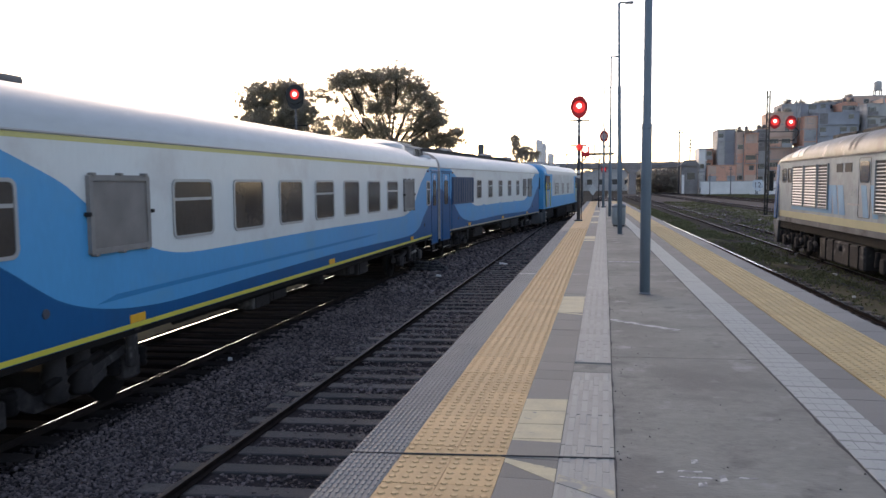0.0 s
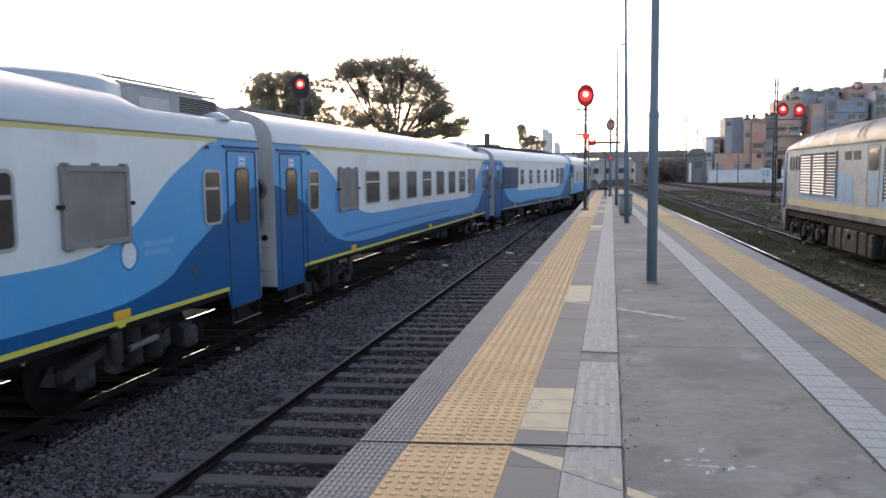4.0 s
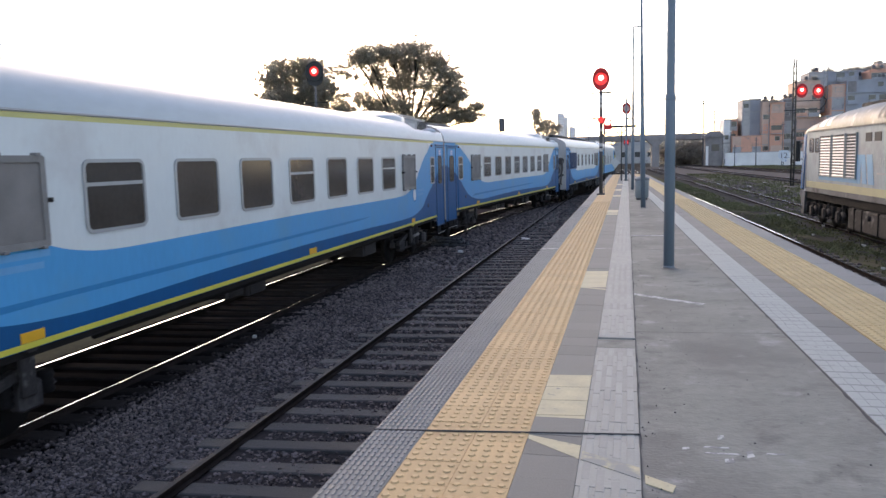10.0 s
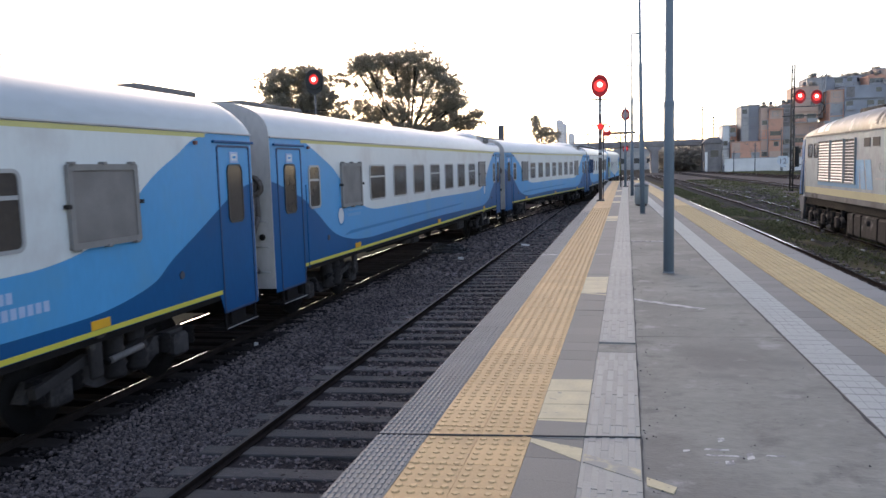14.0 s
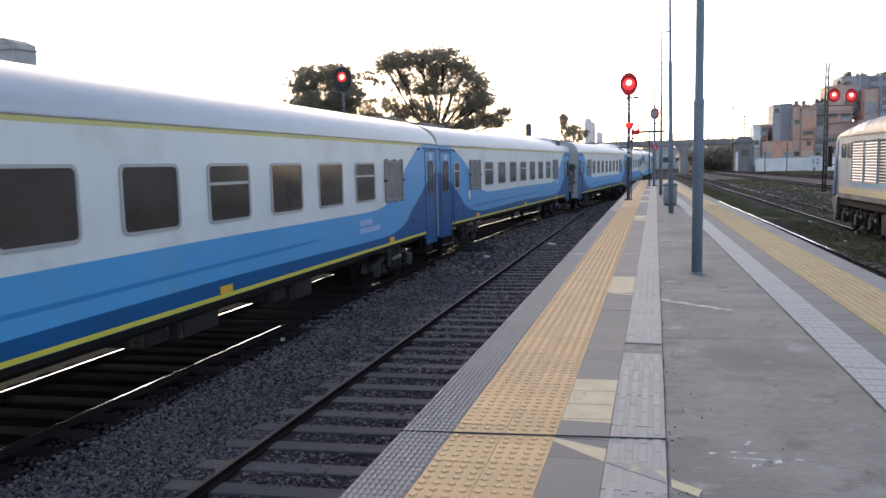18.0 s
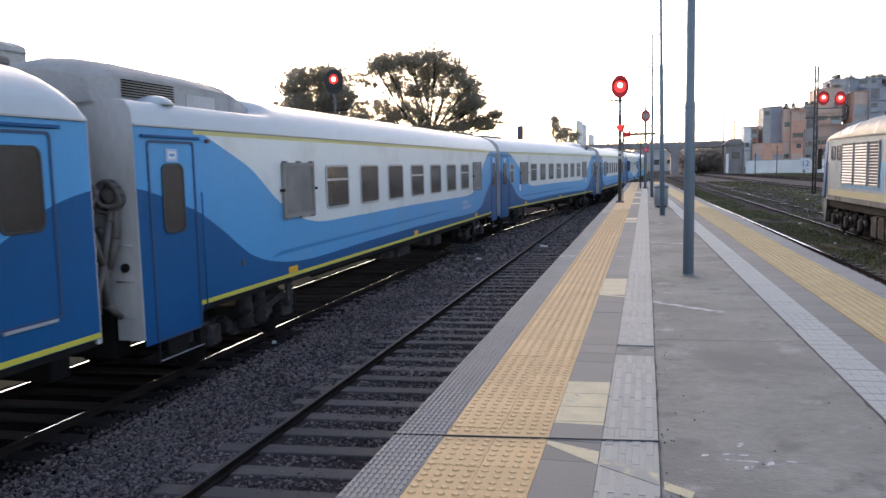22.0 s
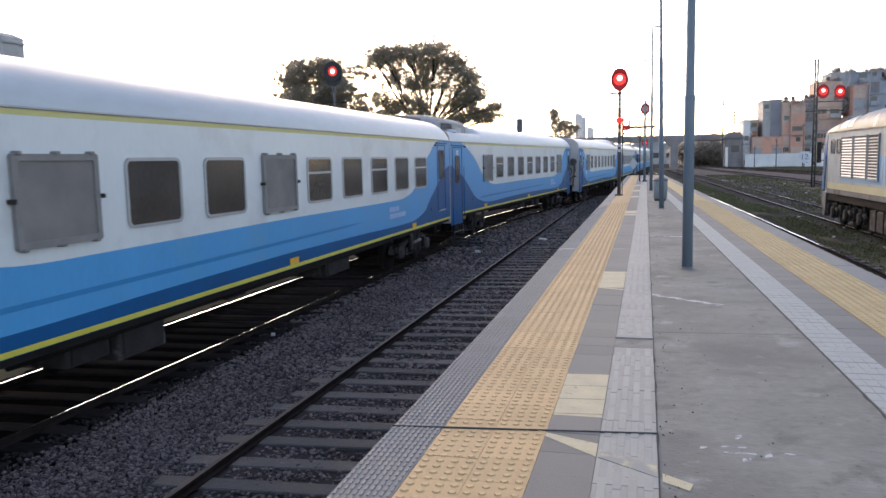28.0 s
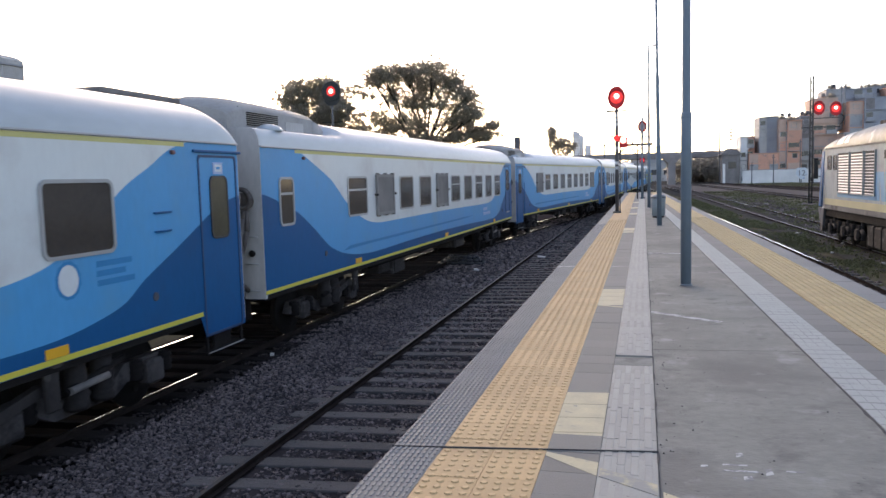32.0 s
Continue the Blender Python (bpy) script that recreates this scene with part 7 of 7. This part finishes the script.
# ---------------------------------------------------------------- road bridge, towers, far gear


def road_bridge():
    b = thing("road_bridge", "long dark concrete road bridge across the tracks", "bridge", pose(0, 218, 0))
    part("deck", box(B(), -102, 23.2, -6, 6, 5.35, 6.55, 0.05), M["bridge"], b)
    part("parapet", box(B(), -102, 23.2, -6.3, -6.0, 6.1, 6.85), M["bridge"], b)
    part("parapet", box(B(), -102, 23.2, 6.0, 6.3, 6.1, 6.85), M["bridge"], b)
    for x in (-90, -67, -44, -20.4, 7.3):
        p = part("pier", box(B(), x - 0.95, x + 0.95, -5.5, 5.5, -1.8, 4.5, 0.05), M["bridge"], b)
        part("cap", extrude(B(), [(x - 0.95, 4.1), (x + 0.95, 4.1), (x + 2.2, 5.35), (x - 2.2, 5.35)], -5.8, 5.8, "Y"), M["bridge"], p)
    part("abutment", box(B(), 22.3, 23.2, -5.8, 5.8, -1.8, 5.35, 0.05), M["bridge"], b)
    for k in range(14):
        part("railing_post", box(B(), -20 + k * 3, -19.85 + k * 3, -6.2, -6.0, 6.85, 7.35), M["bridge"], b)


road_bridge()


def tower(x, y, w, d, h, floors):
    t = thing("high_rise_tower", "pale hazy apartment tower far away", "tower", pose(x, y, -1.6), "far towers")
    part("shaft", box(B(), -w / 2, w / 2, -d / 2, d / 2, 0, h), M["tower_far"], t)
    part("crown_block", box(B(), -w / 2 + 0.3, w / 6, -d / 3, d / 3, h, h + 1.2), M["tower_far"], t)
    for i in range(floors):
        z = 3 + i * (h - 4) / floors
        part("window_band", box(B(), -w / 2 - 0.3, w / 2 + 0.3, -d / 2 - 0.3, -d / 2 - 0.1, z, z + 1.2), M["tower_band"], t)


tower(-82.5, 1000, 8.0, 10, 57.6, 16)
tower(-76.5, 1006, 4.6, 10, 53, 15)
tower(-67.8, 1000, 7.4, 10, 40, 11)

bl = thing("rooftop_billboard", "dark lattice billboard seen over the train roof", "billboard", pose(-25.1, 160, -1.6))
part("panel", box(B(), -0.9, 0.35, -0.1, 0.1, 8.6, 11.4), M["tank"], bl)
bm = B()
for x in (0.6, 1.0):
    tube(bm, (x, 0, 0), (x, 0, 11.4), 0.06, n=5)
for k in range(5):
    tube(bm, (0.6, 0, 8.4 + k * 0.6), (1.0, 0, 9.0 + k * 0.6), 0.04, n=5)
tube(bm, (-0.5, 0, 0), (-0.5, 0, 8.7), 0.12, n=6)
part("frame", bm, M["tank"], bl)


st = thing("station_building", "pale grey flat-roofed station building beyond the train", "building", pose(-68.6, 72, -1.6))
part("wall", box(B(), -14, 0.9, -1.5, 1.5, 0, 17.6), M["render_pale"], st)
part("roof", extrude(B(), [(-14.2, 18.5), (-0.4, 18.2), (0.9, 17.6), (-14.2, 17.6)], -1.6, 1.6, "Y"), M["render_pale"], st, "flat roof with a worn sloping edge")
part("ledge", box(B(), -14, 1.1, -1.7, 1.5, 16.9, 17.1), M["render_grey"], st)
for k in range(4):
    part("window", box(B(), -6.5 + k * 2, -5.3 + k * 2, -1.54, -1.49, 12.2, 14.0), M["house_pane"], st)


def mast(x, y, h, arms):
    m = thing("lighting_mast", "thin far lighting mast", "mast", pose(x, y, float(ground_height(x, y)) - 0.05), "far masts")
    part("pole", lathe(B(), [(0.20, 0), (0.13, h)], n=8), M["tank"], m)
    for z, w in arms:
        part("crossarm", box(B(), -w, w, -0.06, 0.06, z, z + 0.2), M["tank"], m)


mast(18.2, 201, 16.2, ((15.4, 1.1), (15.9, 0.6)))
mast(21.4, 207, 14.2, ((11.0, 0.9), (11.9, 0.75), (12.8, 0.55), (13.6, 0.35)))
mast(-9.0, 190, 11, ((10, 0.5),))
mast(-3.6, 128, 9.2, ((8.9, 0.4), (8.4, 0.3)))

hut = thing("signal_cabin", "dark signal cabin with a pale door beside the yard", "cabin", pose(20.6, 203, -1.65))
part("wall", box(B(), -1.9, 2.1, -3, 3, 0, 7.2), M["dark_wall"], hut)
part("roof", extrude(B(), [(-2.6, 7.1), (2.6, 7.1), (1.3, 8.6), (-0.8, 8.6)], -3.4, 3.4, "Y"), M["dark_wall"], hut)
part("door", box(B(), -1.8, -1.2, -3.06, -2.98, 0.2, 5.0), M["render_white"], hut)
part("window", box(B(), -0.5, 1.3, -3.06, -2.98, 3.8, 5.4), M["house_pane"], hut)
for x, y, w, h, mt in ((-30, 300, 26, 6, "render_grey"), (2, 310, 22, 7, "render_pale"), (30, 305, 24, 6.5, "render_grey"), (-62, 305, 30, 7, "render_pale")):
    sh = thing("far_shed", "hazy low shed beyond the bridge", "shed", pose(x, y, -1.7), "far sheds")
    part("wall", box(B(), -w / 2, w / 2, 0, 12, 0, h), M[mt], sh)
    part("roof", extrude(B(), [(-w / 2 - 0.5, h), (w / 2 + 0.5, h), (0, h + 2)], -0.5, 12.5, "Y"), M["render_grey"], sh)
    for k in range(4):
        part("window", box(B(), -w * 0.4 + k * w * 0.22, -w * 0.4 + k * w * 0.22 + 2, -0.05, 0.02, 2.5, 4.5), M["house_pane"], sh)

# ---------------------------------------------------------------- houses beyond the yard
HY, FAR = 140.0, 1.46      # the row of houses, and how much farther off it all lies


def house(x0, x1, z0, z1, wall, y=HY, depth=8.0, openings=(), storeys=None, tanks=0, label="", rods=2, seed=0, blind=False):
    rng = random.Random(seed)
    x0, x1, y, depth = x0 * FAR, x1 * FAR, y * FAR, depth * 1.2
    z0, z1 = 1.57 + (z0 - 1.57) * FAR, 1.57 + (z1 - 1.57) * FAR
    if z0 < -1:
        z0 = -1.7
    h = thing("house", label or "self-built stacked brick house", "house", pose((x0 + x1) / 2, y, z0), "stacked self-built houses")
    w, ht = x1 - x0, z1 - z0
    part("wall", box(B(), -w / 2, w / 2, 0, depth, 0, ht), wall, h)
    storeys = storeys or max(1, round(ht / 2.7))
    for k in range(1, storeys + 1):
        part("floor_slab", box(B(), -w / 2 - 0.1, w / 2 + 0.1, -0.1 - rng.random() * 0.5 * (rng.random() < 0.35), depth + 0.1, ht * k / storeys - rng.uniform(0.12, 0.25), ht * k / storeys + 0.02), wall if rng.random() < 0.75 else M["render_grey"], h)
    for x in (-w / 2, w / 2 - 0.25):
        part("pillar", box(B(), x, x + 0.25, -0.05, 0.1, 0, ht), wall if rng.random() < 0.6 else M["render_grey"], h)
    bare = wall in (M["brick"], M["brick_pale"])
    infill = [M["brick"], M["brick_pale"], M["brick"], M["brick_pale"], M["render_grey"], M["brick"]] if bare else [wall, wall, M["render_grey"], wall, M["dark_wall"], wall]
    bays = max(1, int(w / 2.2))
    for k in range(storeys):
        for i in range(bays):
            roll = rng.random()
            if roll < 0.36:
                xa, xb = -w / 2 + w * i / bays + 0.14, -w / 2 + w * (i + 1) / bays - 0.14
                za, zb = ht * k / storeys + 0.04, ht * (k + 1) / storeys - 0.22
                part("infill_panel", box(B(), xa, xb, -0.035, 0.02, za, zb if roll < 0.3 else za + (zb - za) * 0.45), infill[int(rng.random() * 5.4)], h)
            elif roll < 0.50 and ht / storeys > 2:
                xa, xb = -w / 2 + w * i / bays + 0.2, -w / 2 + w * (i + 1) / bays - 0.2
                bl = part("balcony", box(B(), xa, xb, -0.9, -0.02, ht * k / storeys, ht * k / storeys + 0.16), M["render_grey"], h, "small concrete balcony")
                part("balcony_wall", box(B(), xa, xb, -0.9, -0.78, ht * k / storeys + 0.16, ht * k / storeys + 1.0), infill[int(rng.random() * 5)], bl)
                part("opening", box(B(), xa + 0.1, xb - 0.3, -0.03, 0.02, ht * k / storeys + 0.16, ht * k / storeys + 2.1), M["house_pane"], bl)
    for k in range(storeys):
        for i in range(max(1, int(w / 2.4))):
            cx = -w / 2 + w * (i + 0.5) / max(1, int(w / 2.4)) + rng.uniform(-0.3, 0.3)
            zb = ht * k / storeys + 0.9
            if rng.random() < (0.18 if blind else 0.55) and zb + 1.6 < ht:
                ww, zb = rng.uniform(0.35, 0.75), zb + rng.uniform(-0.3, 0.35)
                f = part("window", ring_frame(B(), [(cx - ww, zb), (cx + ww, zb), (cx + ww, zb + 1.15), (cx - ww, zb + 1.15)], [(cx - ww + 0.08, zb + 0.08), (cx + ww - 0.08, zb + 0.08), (cx + ww - 0.08, zb + 1.07), (cx - ww + 0.08, zb + 1.07)], -0.06, 0.02, "Y"), M["render_pale"] if wall == M["render_grey"] else M["render_grey"], h)
                part("pane", box(B(), cx - ww + 0.05, cx + ww - 0.05, -0.012, 0.01, zb + 0.05, zb + 1.1), M["house_pane"], f)
    for k in range(tanks):
        x = -w / 2 + w * (k + 0.6) / (tanks + 0.3)
        t = part("water_tank", lathe(B(), [(0.38, ht + 0.3), (0.43, ht + 0.45), (0.43, ht + 1.0), (0.28, ht + 1.2), (0.1, ht + 1.27)], (x, 1.2, 0), "Z", 12), M["tank"], h, "rooftop water tank")
        part("stand", box(B(), x - 0.4, x + 0.4, 0.8, 1.6, ht, ht + 0.32), M["brick"], t)
    for k in range(rods):
        x = rng.uniform(-w / 2, w / 2)
        part("rod", tube(B(), (x, 0.3, ht), (x + rng.uniform(-0.2, 0.2), 0.3, ht + rng.uniform(0.6, 1.6)), 0.04, n=5), M["tank"], h)
    return h


g = -0.2
house(16.0, 17.2, g, 7.3, M["render_white"], seed=1, label="narrow white end house by the yard wall", rods=0)
house(17.2, 18.6, g, 7.4, M["brick"], HY + 2.5, seed=2, label="narrow brick house with dark recesses")
house(19.1, 20.3, 4.4, 10.5, M["render_pale"], HY + 1, seed=3, label="tall pale grey rendered house", tanks=0)
house(20.3, 22.1, 4.3, 10.6, M["render_blue"], HY + 1.5, seed=4, label="blue-grey rendered house beside brick ones", rods=3, blind=True)
house(17.2, 22.0, g, 4.4, M["brick"], HY - 1, seed=5, label="low bare brick house behind the wall")
house(22.0, 23.2, g, 9.9, M["brick_pale"], HY - 0.5, seed=6, label="narrow pale brick house", rods=1)
house(23.2, 25.4, g, 9.7, M["brick"], HY - 1, seed=7, label="tall bare orange brick house", tanks=0, rods=3)
house(22.6, 25.2, 6.0, 10.4, M["render_pale"], HY + 4, seed=8, label="pale house with rooftop tanks", tanks=2)
house(25.4, 27.4, g, 10.4, M["render_grey"], HY + 1, seed=9, label="dark grey house with laundry lines", tanks=2)
house(27.4, 31.2, g, 13.2, M["brick_pale"], HY + 1, seed=10, label="pale brick house with many openings", tanks=1)
house(29.8, 32.7, 8.0, 14.8, M["render_grey"], HY + 3, seed=11, label="grey rendered house with a parapet", tanks=1, rods=4)
house(32.5, 38.0, 8.0, 14.9, M["render_blue"], HY + 5, seed=21, label="broad blue-grey rendered house", rods=4, blind=True)
house(32.4, 34.6, 6.0, 12.3, M["brick"], HY - 1, seed=12, label="orange brick house between grey ones", rods=0)
house(34.6, 40.8, 5.0, 12.8, M["render_blue"], HY - 1.5, seed=13, label="wide blue-grey house with one lit sign", rods=3, blind=True)
house(39.2, 42.0, 5.0, 14.7, M["brick"], HY + 3, seed=14, label="brick house with rooftop tanks", tanks=2, rods=4)
house(41.4, 44.8, 4.0, 13.9, M["render_pale"], HY - 3, seed=15, label="grey house with a white window")
house(44.8, 54, g, 15.2, M["brick_pale"], HY, seed=16, label="brick stacked house at the yard's edge", tanks=3)
house(31.2, 40, g, 7.2, M["brick_pale"], HY - 3, seed=17, label="low pale brick house behind the locomotive")

house(41.4, 49.5, 8.0, 16.2, M["brick_pale"], HY + 7, seed=18, label="tall brick house with a large pale roof tank", rods=3)
house(37.6, 41.4, 8.0, 15.3, M["render_grey"], HY + 8, seed=19, label="grey house with roof shrubs and laundry", rods=4)
bt = thing("roof_tank", "large pale water tank on a rooftop stand", "water tank", pose(68.2, (HY + 7) * FAR + 3, 1.57 + (16.2 - 1.57) * FAR))
for sx in (-0.7, 0.7):
    for sy in (-0.7, 0.7):
        part("leg", box(B(), sx - 0.12, sx + 0.12, sy - 0.12, sy + 0.12, 0, 1.5), M["tank"], bt)
part("platform_slab", box(B(), -1.0, 1.0, -1.0, 1.0, 1.45, 1.6), M["render_grey"], bt)
part("tank", lathe(B(), [(0.85, 1.6), (0.92, 1.7), (0.92, 3.5), (0.7, 3.8), (0.2, 3.95)], n=18), M["render_pale"], bt, "pale round tank")


def roof_plants(x, z, w, seed):
    cl = [(random.Random(seed + i).uniform(-w, w) * 1.3, 0, random.Random(seed + i + 50).uniform(-0.1, 0.5), random.Random(seed + i + 9).uniform(0.5, 1.15)) for i in range(9)]
    vs, fs = leaf_cloud(cl, 130, 0.16, seed)
    o = new("roof_plant", raw("roof_plant", vs, fs, M["leaf_hazed"]))
    o.matrix_basis = pose(x * FAR, (HY + (9.0 if z in (15.3, 16.2) else 6.0 if 32 < x < 38 else 4.0 if z > 14 else 2.0)) * FAR, 1.57 + (z - 1.57) * FAR)
    tagged(o, "dark shrubs growing on a rooftop", "plants", kind="stuff")


for i, (x, z, w) in enumerate(((22.8, 9.9, 0.3), (24.2, 9.75, 0.5), (26.4, 10.4, 0.7), (30.4, 13.3, 0.5), (30.9, 14.9, 0.4), (33.5, 14.9, 0.9), (36.6, 14.9, 0.8), (40.5, 14.7, 0.9), (43.2, 13.9, 0.9), (38.6, 15.3, 0.8), (40.4, 15.3, 0.8), (42.0, 16.2, 0.6), (47.0, 15.2, 1.0), (49.0, 15.2, 1.0))):
    roof_plants(x, z, w, 60 + i)

wall = thing("yard_wall", "long white painted wall with graffiti along the yard", "wall", pose(23.2, 198.6, -1.65))
part("wall_panel", box(B(), 0, 50, 0, 0.3, 0, 3.2), M["render_white"], wall)
part("coping", box(B(), -0.05, 50, -0.05, 0.35, 3.2, 3.35), M["render_grey"], wall)
rng = random.Random(77)
for k in range(3):
    gx, gz, gw = 11.6 + rng.uniform(0, 4.6), 0.6 + rng.uniform(0, 1.0), rng.uniform(0.4, 0.9)
    a0, a1 = rng.uniform(0, 360), rng.uniform(120, 280)
    ring = [radians(a0 + a1 * i / 10) for i in range(11)]
    o = [(gx + gw * math.cos(a), gz + 0.4 + gw * 0.9 * math.sin(a)) for a in ring] + [(gx + gw * 0.65 * math.cos(a), gz + 0.4 + gw * 0.55 * math.sin(a)) for a in ring[::-1]]
    part("graffiti", extrude(B(), [(u, max(0.05, v)) for u, v in o], -0.012 - 0.003 * k, 0.01, "Y"), M["graffiti" if k % 3 else "tank"], wall, "blue sprayed graffiti curls")
for x, h in ((29.3, 6.7), (35.0, 10.1), (37.2, 7.3), (37.8, 10.6), (24.6, 5.0)):
    p = thing("yard_post", "thin dark post in front of the white wall", "post", pose(x, 193, -1.65), "yard posts")
    part("pole", lathe(B(), [(0.12, 0), (0.09, h)], n=7), M["tank"], p)
    part("crossarm", box(B(), -0.4, 0.4, -0.05, 0.05, h - 0.7, h - 0.58), M["tank"], p)

sign = thing("track_sign", "pale blue pointed board with a number before the white wall", "sign", pose(35.06, 191.5, -1.65))
part("post", tube(B(), (0, 0.12, 0), (0, 0.12, 1.9), 0.09, n=8), M["tank"], sign)
part("board", extrude(B(), [(-1.25, 2.2), (-0.2, 0.9), (0.2, 0.9), (1.25, 2.2), (0.95, 3.55), (-0.95, 3.55)], -0.03, 0.03, "Y"), M["sign_blue"], sign)
text = bpy.data.curves.new("number", "FONT")
text.body, text.size, text.align_x, text.extrude = "12", 1.75, "CENTER", 0.01
text.materials.append(M["tank"])
o = new("number", text)
o.parent, o.matrix_basis = sign, pose(0, -0.045, 1.75, 90, 0, 0)

# ---------------------------------------------------------------- litter and small things
for x, y, w, d, z in ((-3.62, 27.9, 0.32, 0.20, -1.40), (8.3, 30.6, 0.18, 0.10, -1.40), (7.1, 26.0, 0.16, 0.10, -1.40), (9.2, 44, 0.3, 0.12, -1.40), (-5.2, 24.0, 0.22, 0.12, -1.40), (-6.25, 11.9, 0.07, 0.04, -1.41), (-3.7, 4.6, 0.06, 0.05, -1.40), (7.6, 33.0, 0.2, 0.1, -1.40), (6.9, 38.5, 0.16, 0.1, -1.40), (9.8, 50.0, 0.25, 0.14, -1.40), (6.4, 29.4, 0.1, 0.07, -1.40), (8.9, 56.0, 0.3, 0.15, -1.40), (11.6, 62.0, 0.3, 0.2, -1.40), (10.4, 72.0, 0.4, 0.2, -1.40), (13.0, 80.0, 0.4, 0.2, -1.40), (6.2, 21.0, 0.1, 0.06, -1.40), (7.2, 19.2, 0.12, 0.06, -1.40)):
    bm = extrude(B(), [(-w / 2, -d / 2), (w * 0.3, -d * 0.6), (w / 2, d * 0.2), (0, d / 2), (-w * 0.45, d * 0.35)], 0, 0.05, "Z")
    solid("litter", bm, M["litter"], "scrap of pale litter on the ballast", "litter", pose(x, y, z, 8, 6, 20))
bm = B()
for turn, (w, d, z) in enumerate(((0.80, 0.42, 0.08), (0.62, 0.34, 0.18), (0.48, 0.26, 0.28))):
    for k in range(14):
        a, b = 2 * math.pi * k / 14 + turn, 2 * math.pi * (k + 1) / 14 + turn
        tube(bm, (w * math.cos(a), d * math.sin(a), z + 0.03 * math.sin(3 * a)), (w * math.cos(b), d * math.sin(b), z + 0.03 * math.sin(3 * b)), 0.06, n=6)
box(bm, -0.5, 0.5, -0.2, 0.2, 0, 0.22)
tube(bm, (-0.55, -0.1, 0.06), (-0.85, -0.25, 0.04), 0.05, n=6)
solid("scrap_hose", bm, M["cable"], "black coil of scrap hose on the ballast", "scrap", pose(-6.1, 25.8, -1.43))

# ---------------------------------------------------------------- how the train moves
PROGRESS = [(0, 0.19), (1, 2.33), (2, 4.43), (3, 6.52), (4, 8.59), (4.5, 9.62), (6.5, 13.88), (7.5, 15.97), (8.5, 18.08), (9.5, 20.33), (10.5, 22.68), (11.5, 25.26), (12.5, 27.74), (13.5, 30.20), (14.5, 32.59), (16.5, 37.36), (18, 40.86), (19.5, 44.44), (21, 48.12), (22, 50.70), (23, 53.31), (24.5, 57.36), (26.5, 62.93), (28, 67.03), (29, 69.71), (30, 72.34), (31, 74.98), (32, 77.61)]
REAR = [4.16 + CAR * (1 - i) for i in range(6)]       # rear coupling of each coach along the line at the start


def progress(t):
    return along(PROGRESS, t)


def place_on_line(rear, t, a, b):
    s = rear + progress(t)
    p, q = train_line(s + a)[0], train_line(s + b)[0]
    d = (q - p).normalized()
    o = p - d * a
    return Matrix.Translation((o.x, o.y, RAIL)) @ pose(0, 0, 0, 0, 0, -math.degrees(math.atan2(d.x, d.y)))


def motions():
    times = [i * 0.5 for i in range(65)]
    for car, rear, style in zip(COACHES, REAR, STYLES):
        walk(car, [(t, place_on_line(rear, t, 3.55, style.get("length", CAR) - 3.55)) for t in times])
        for w in [o for o in car.children if o.name.startswith("wheelset")]:
            c = w.matrix_basis.translation.copy()
            walk(w, [(i * 0.2, Matrix.Translation(c) @ pose(0, 0, 0, -math.degrees(progress(i * 0.2) / 0.46))) for i in range(161)])
    walk(LEAD, [(t, place_on_line(REAR[0] + STYLES[0]["length"] - 0.3, t, 4.4, 16.6)) for t in times])


motions()
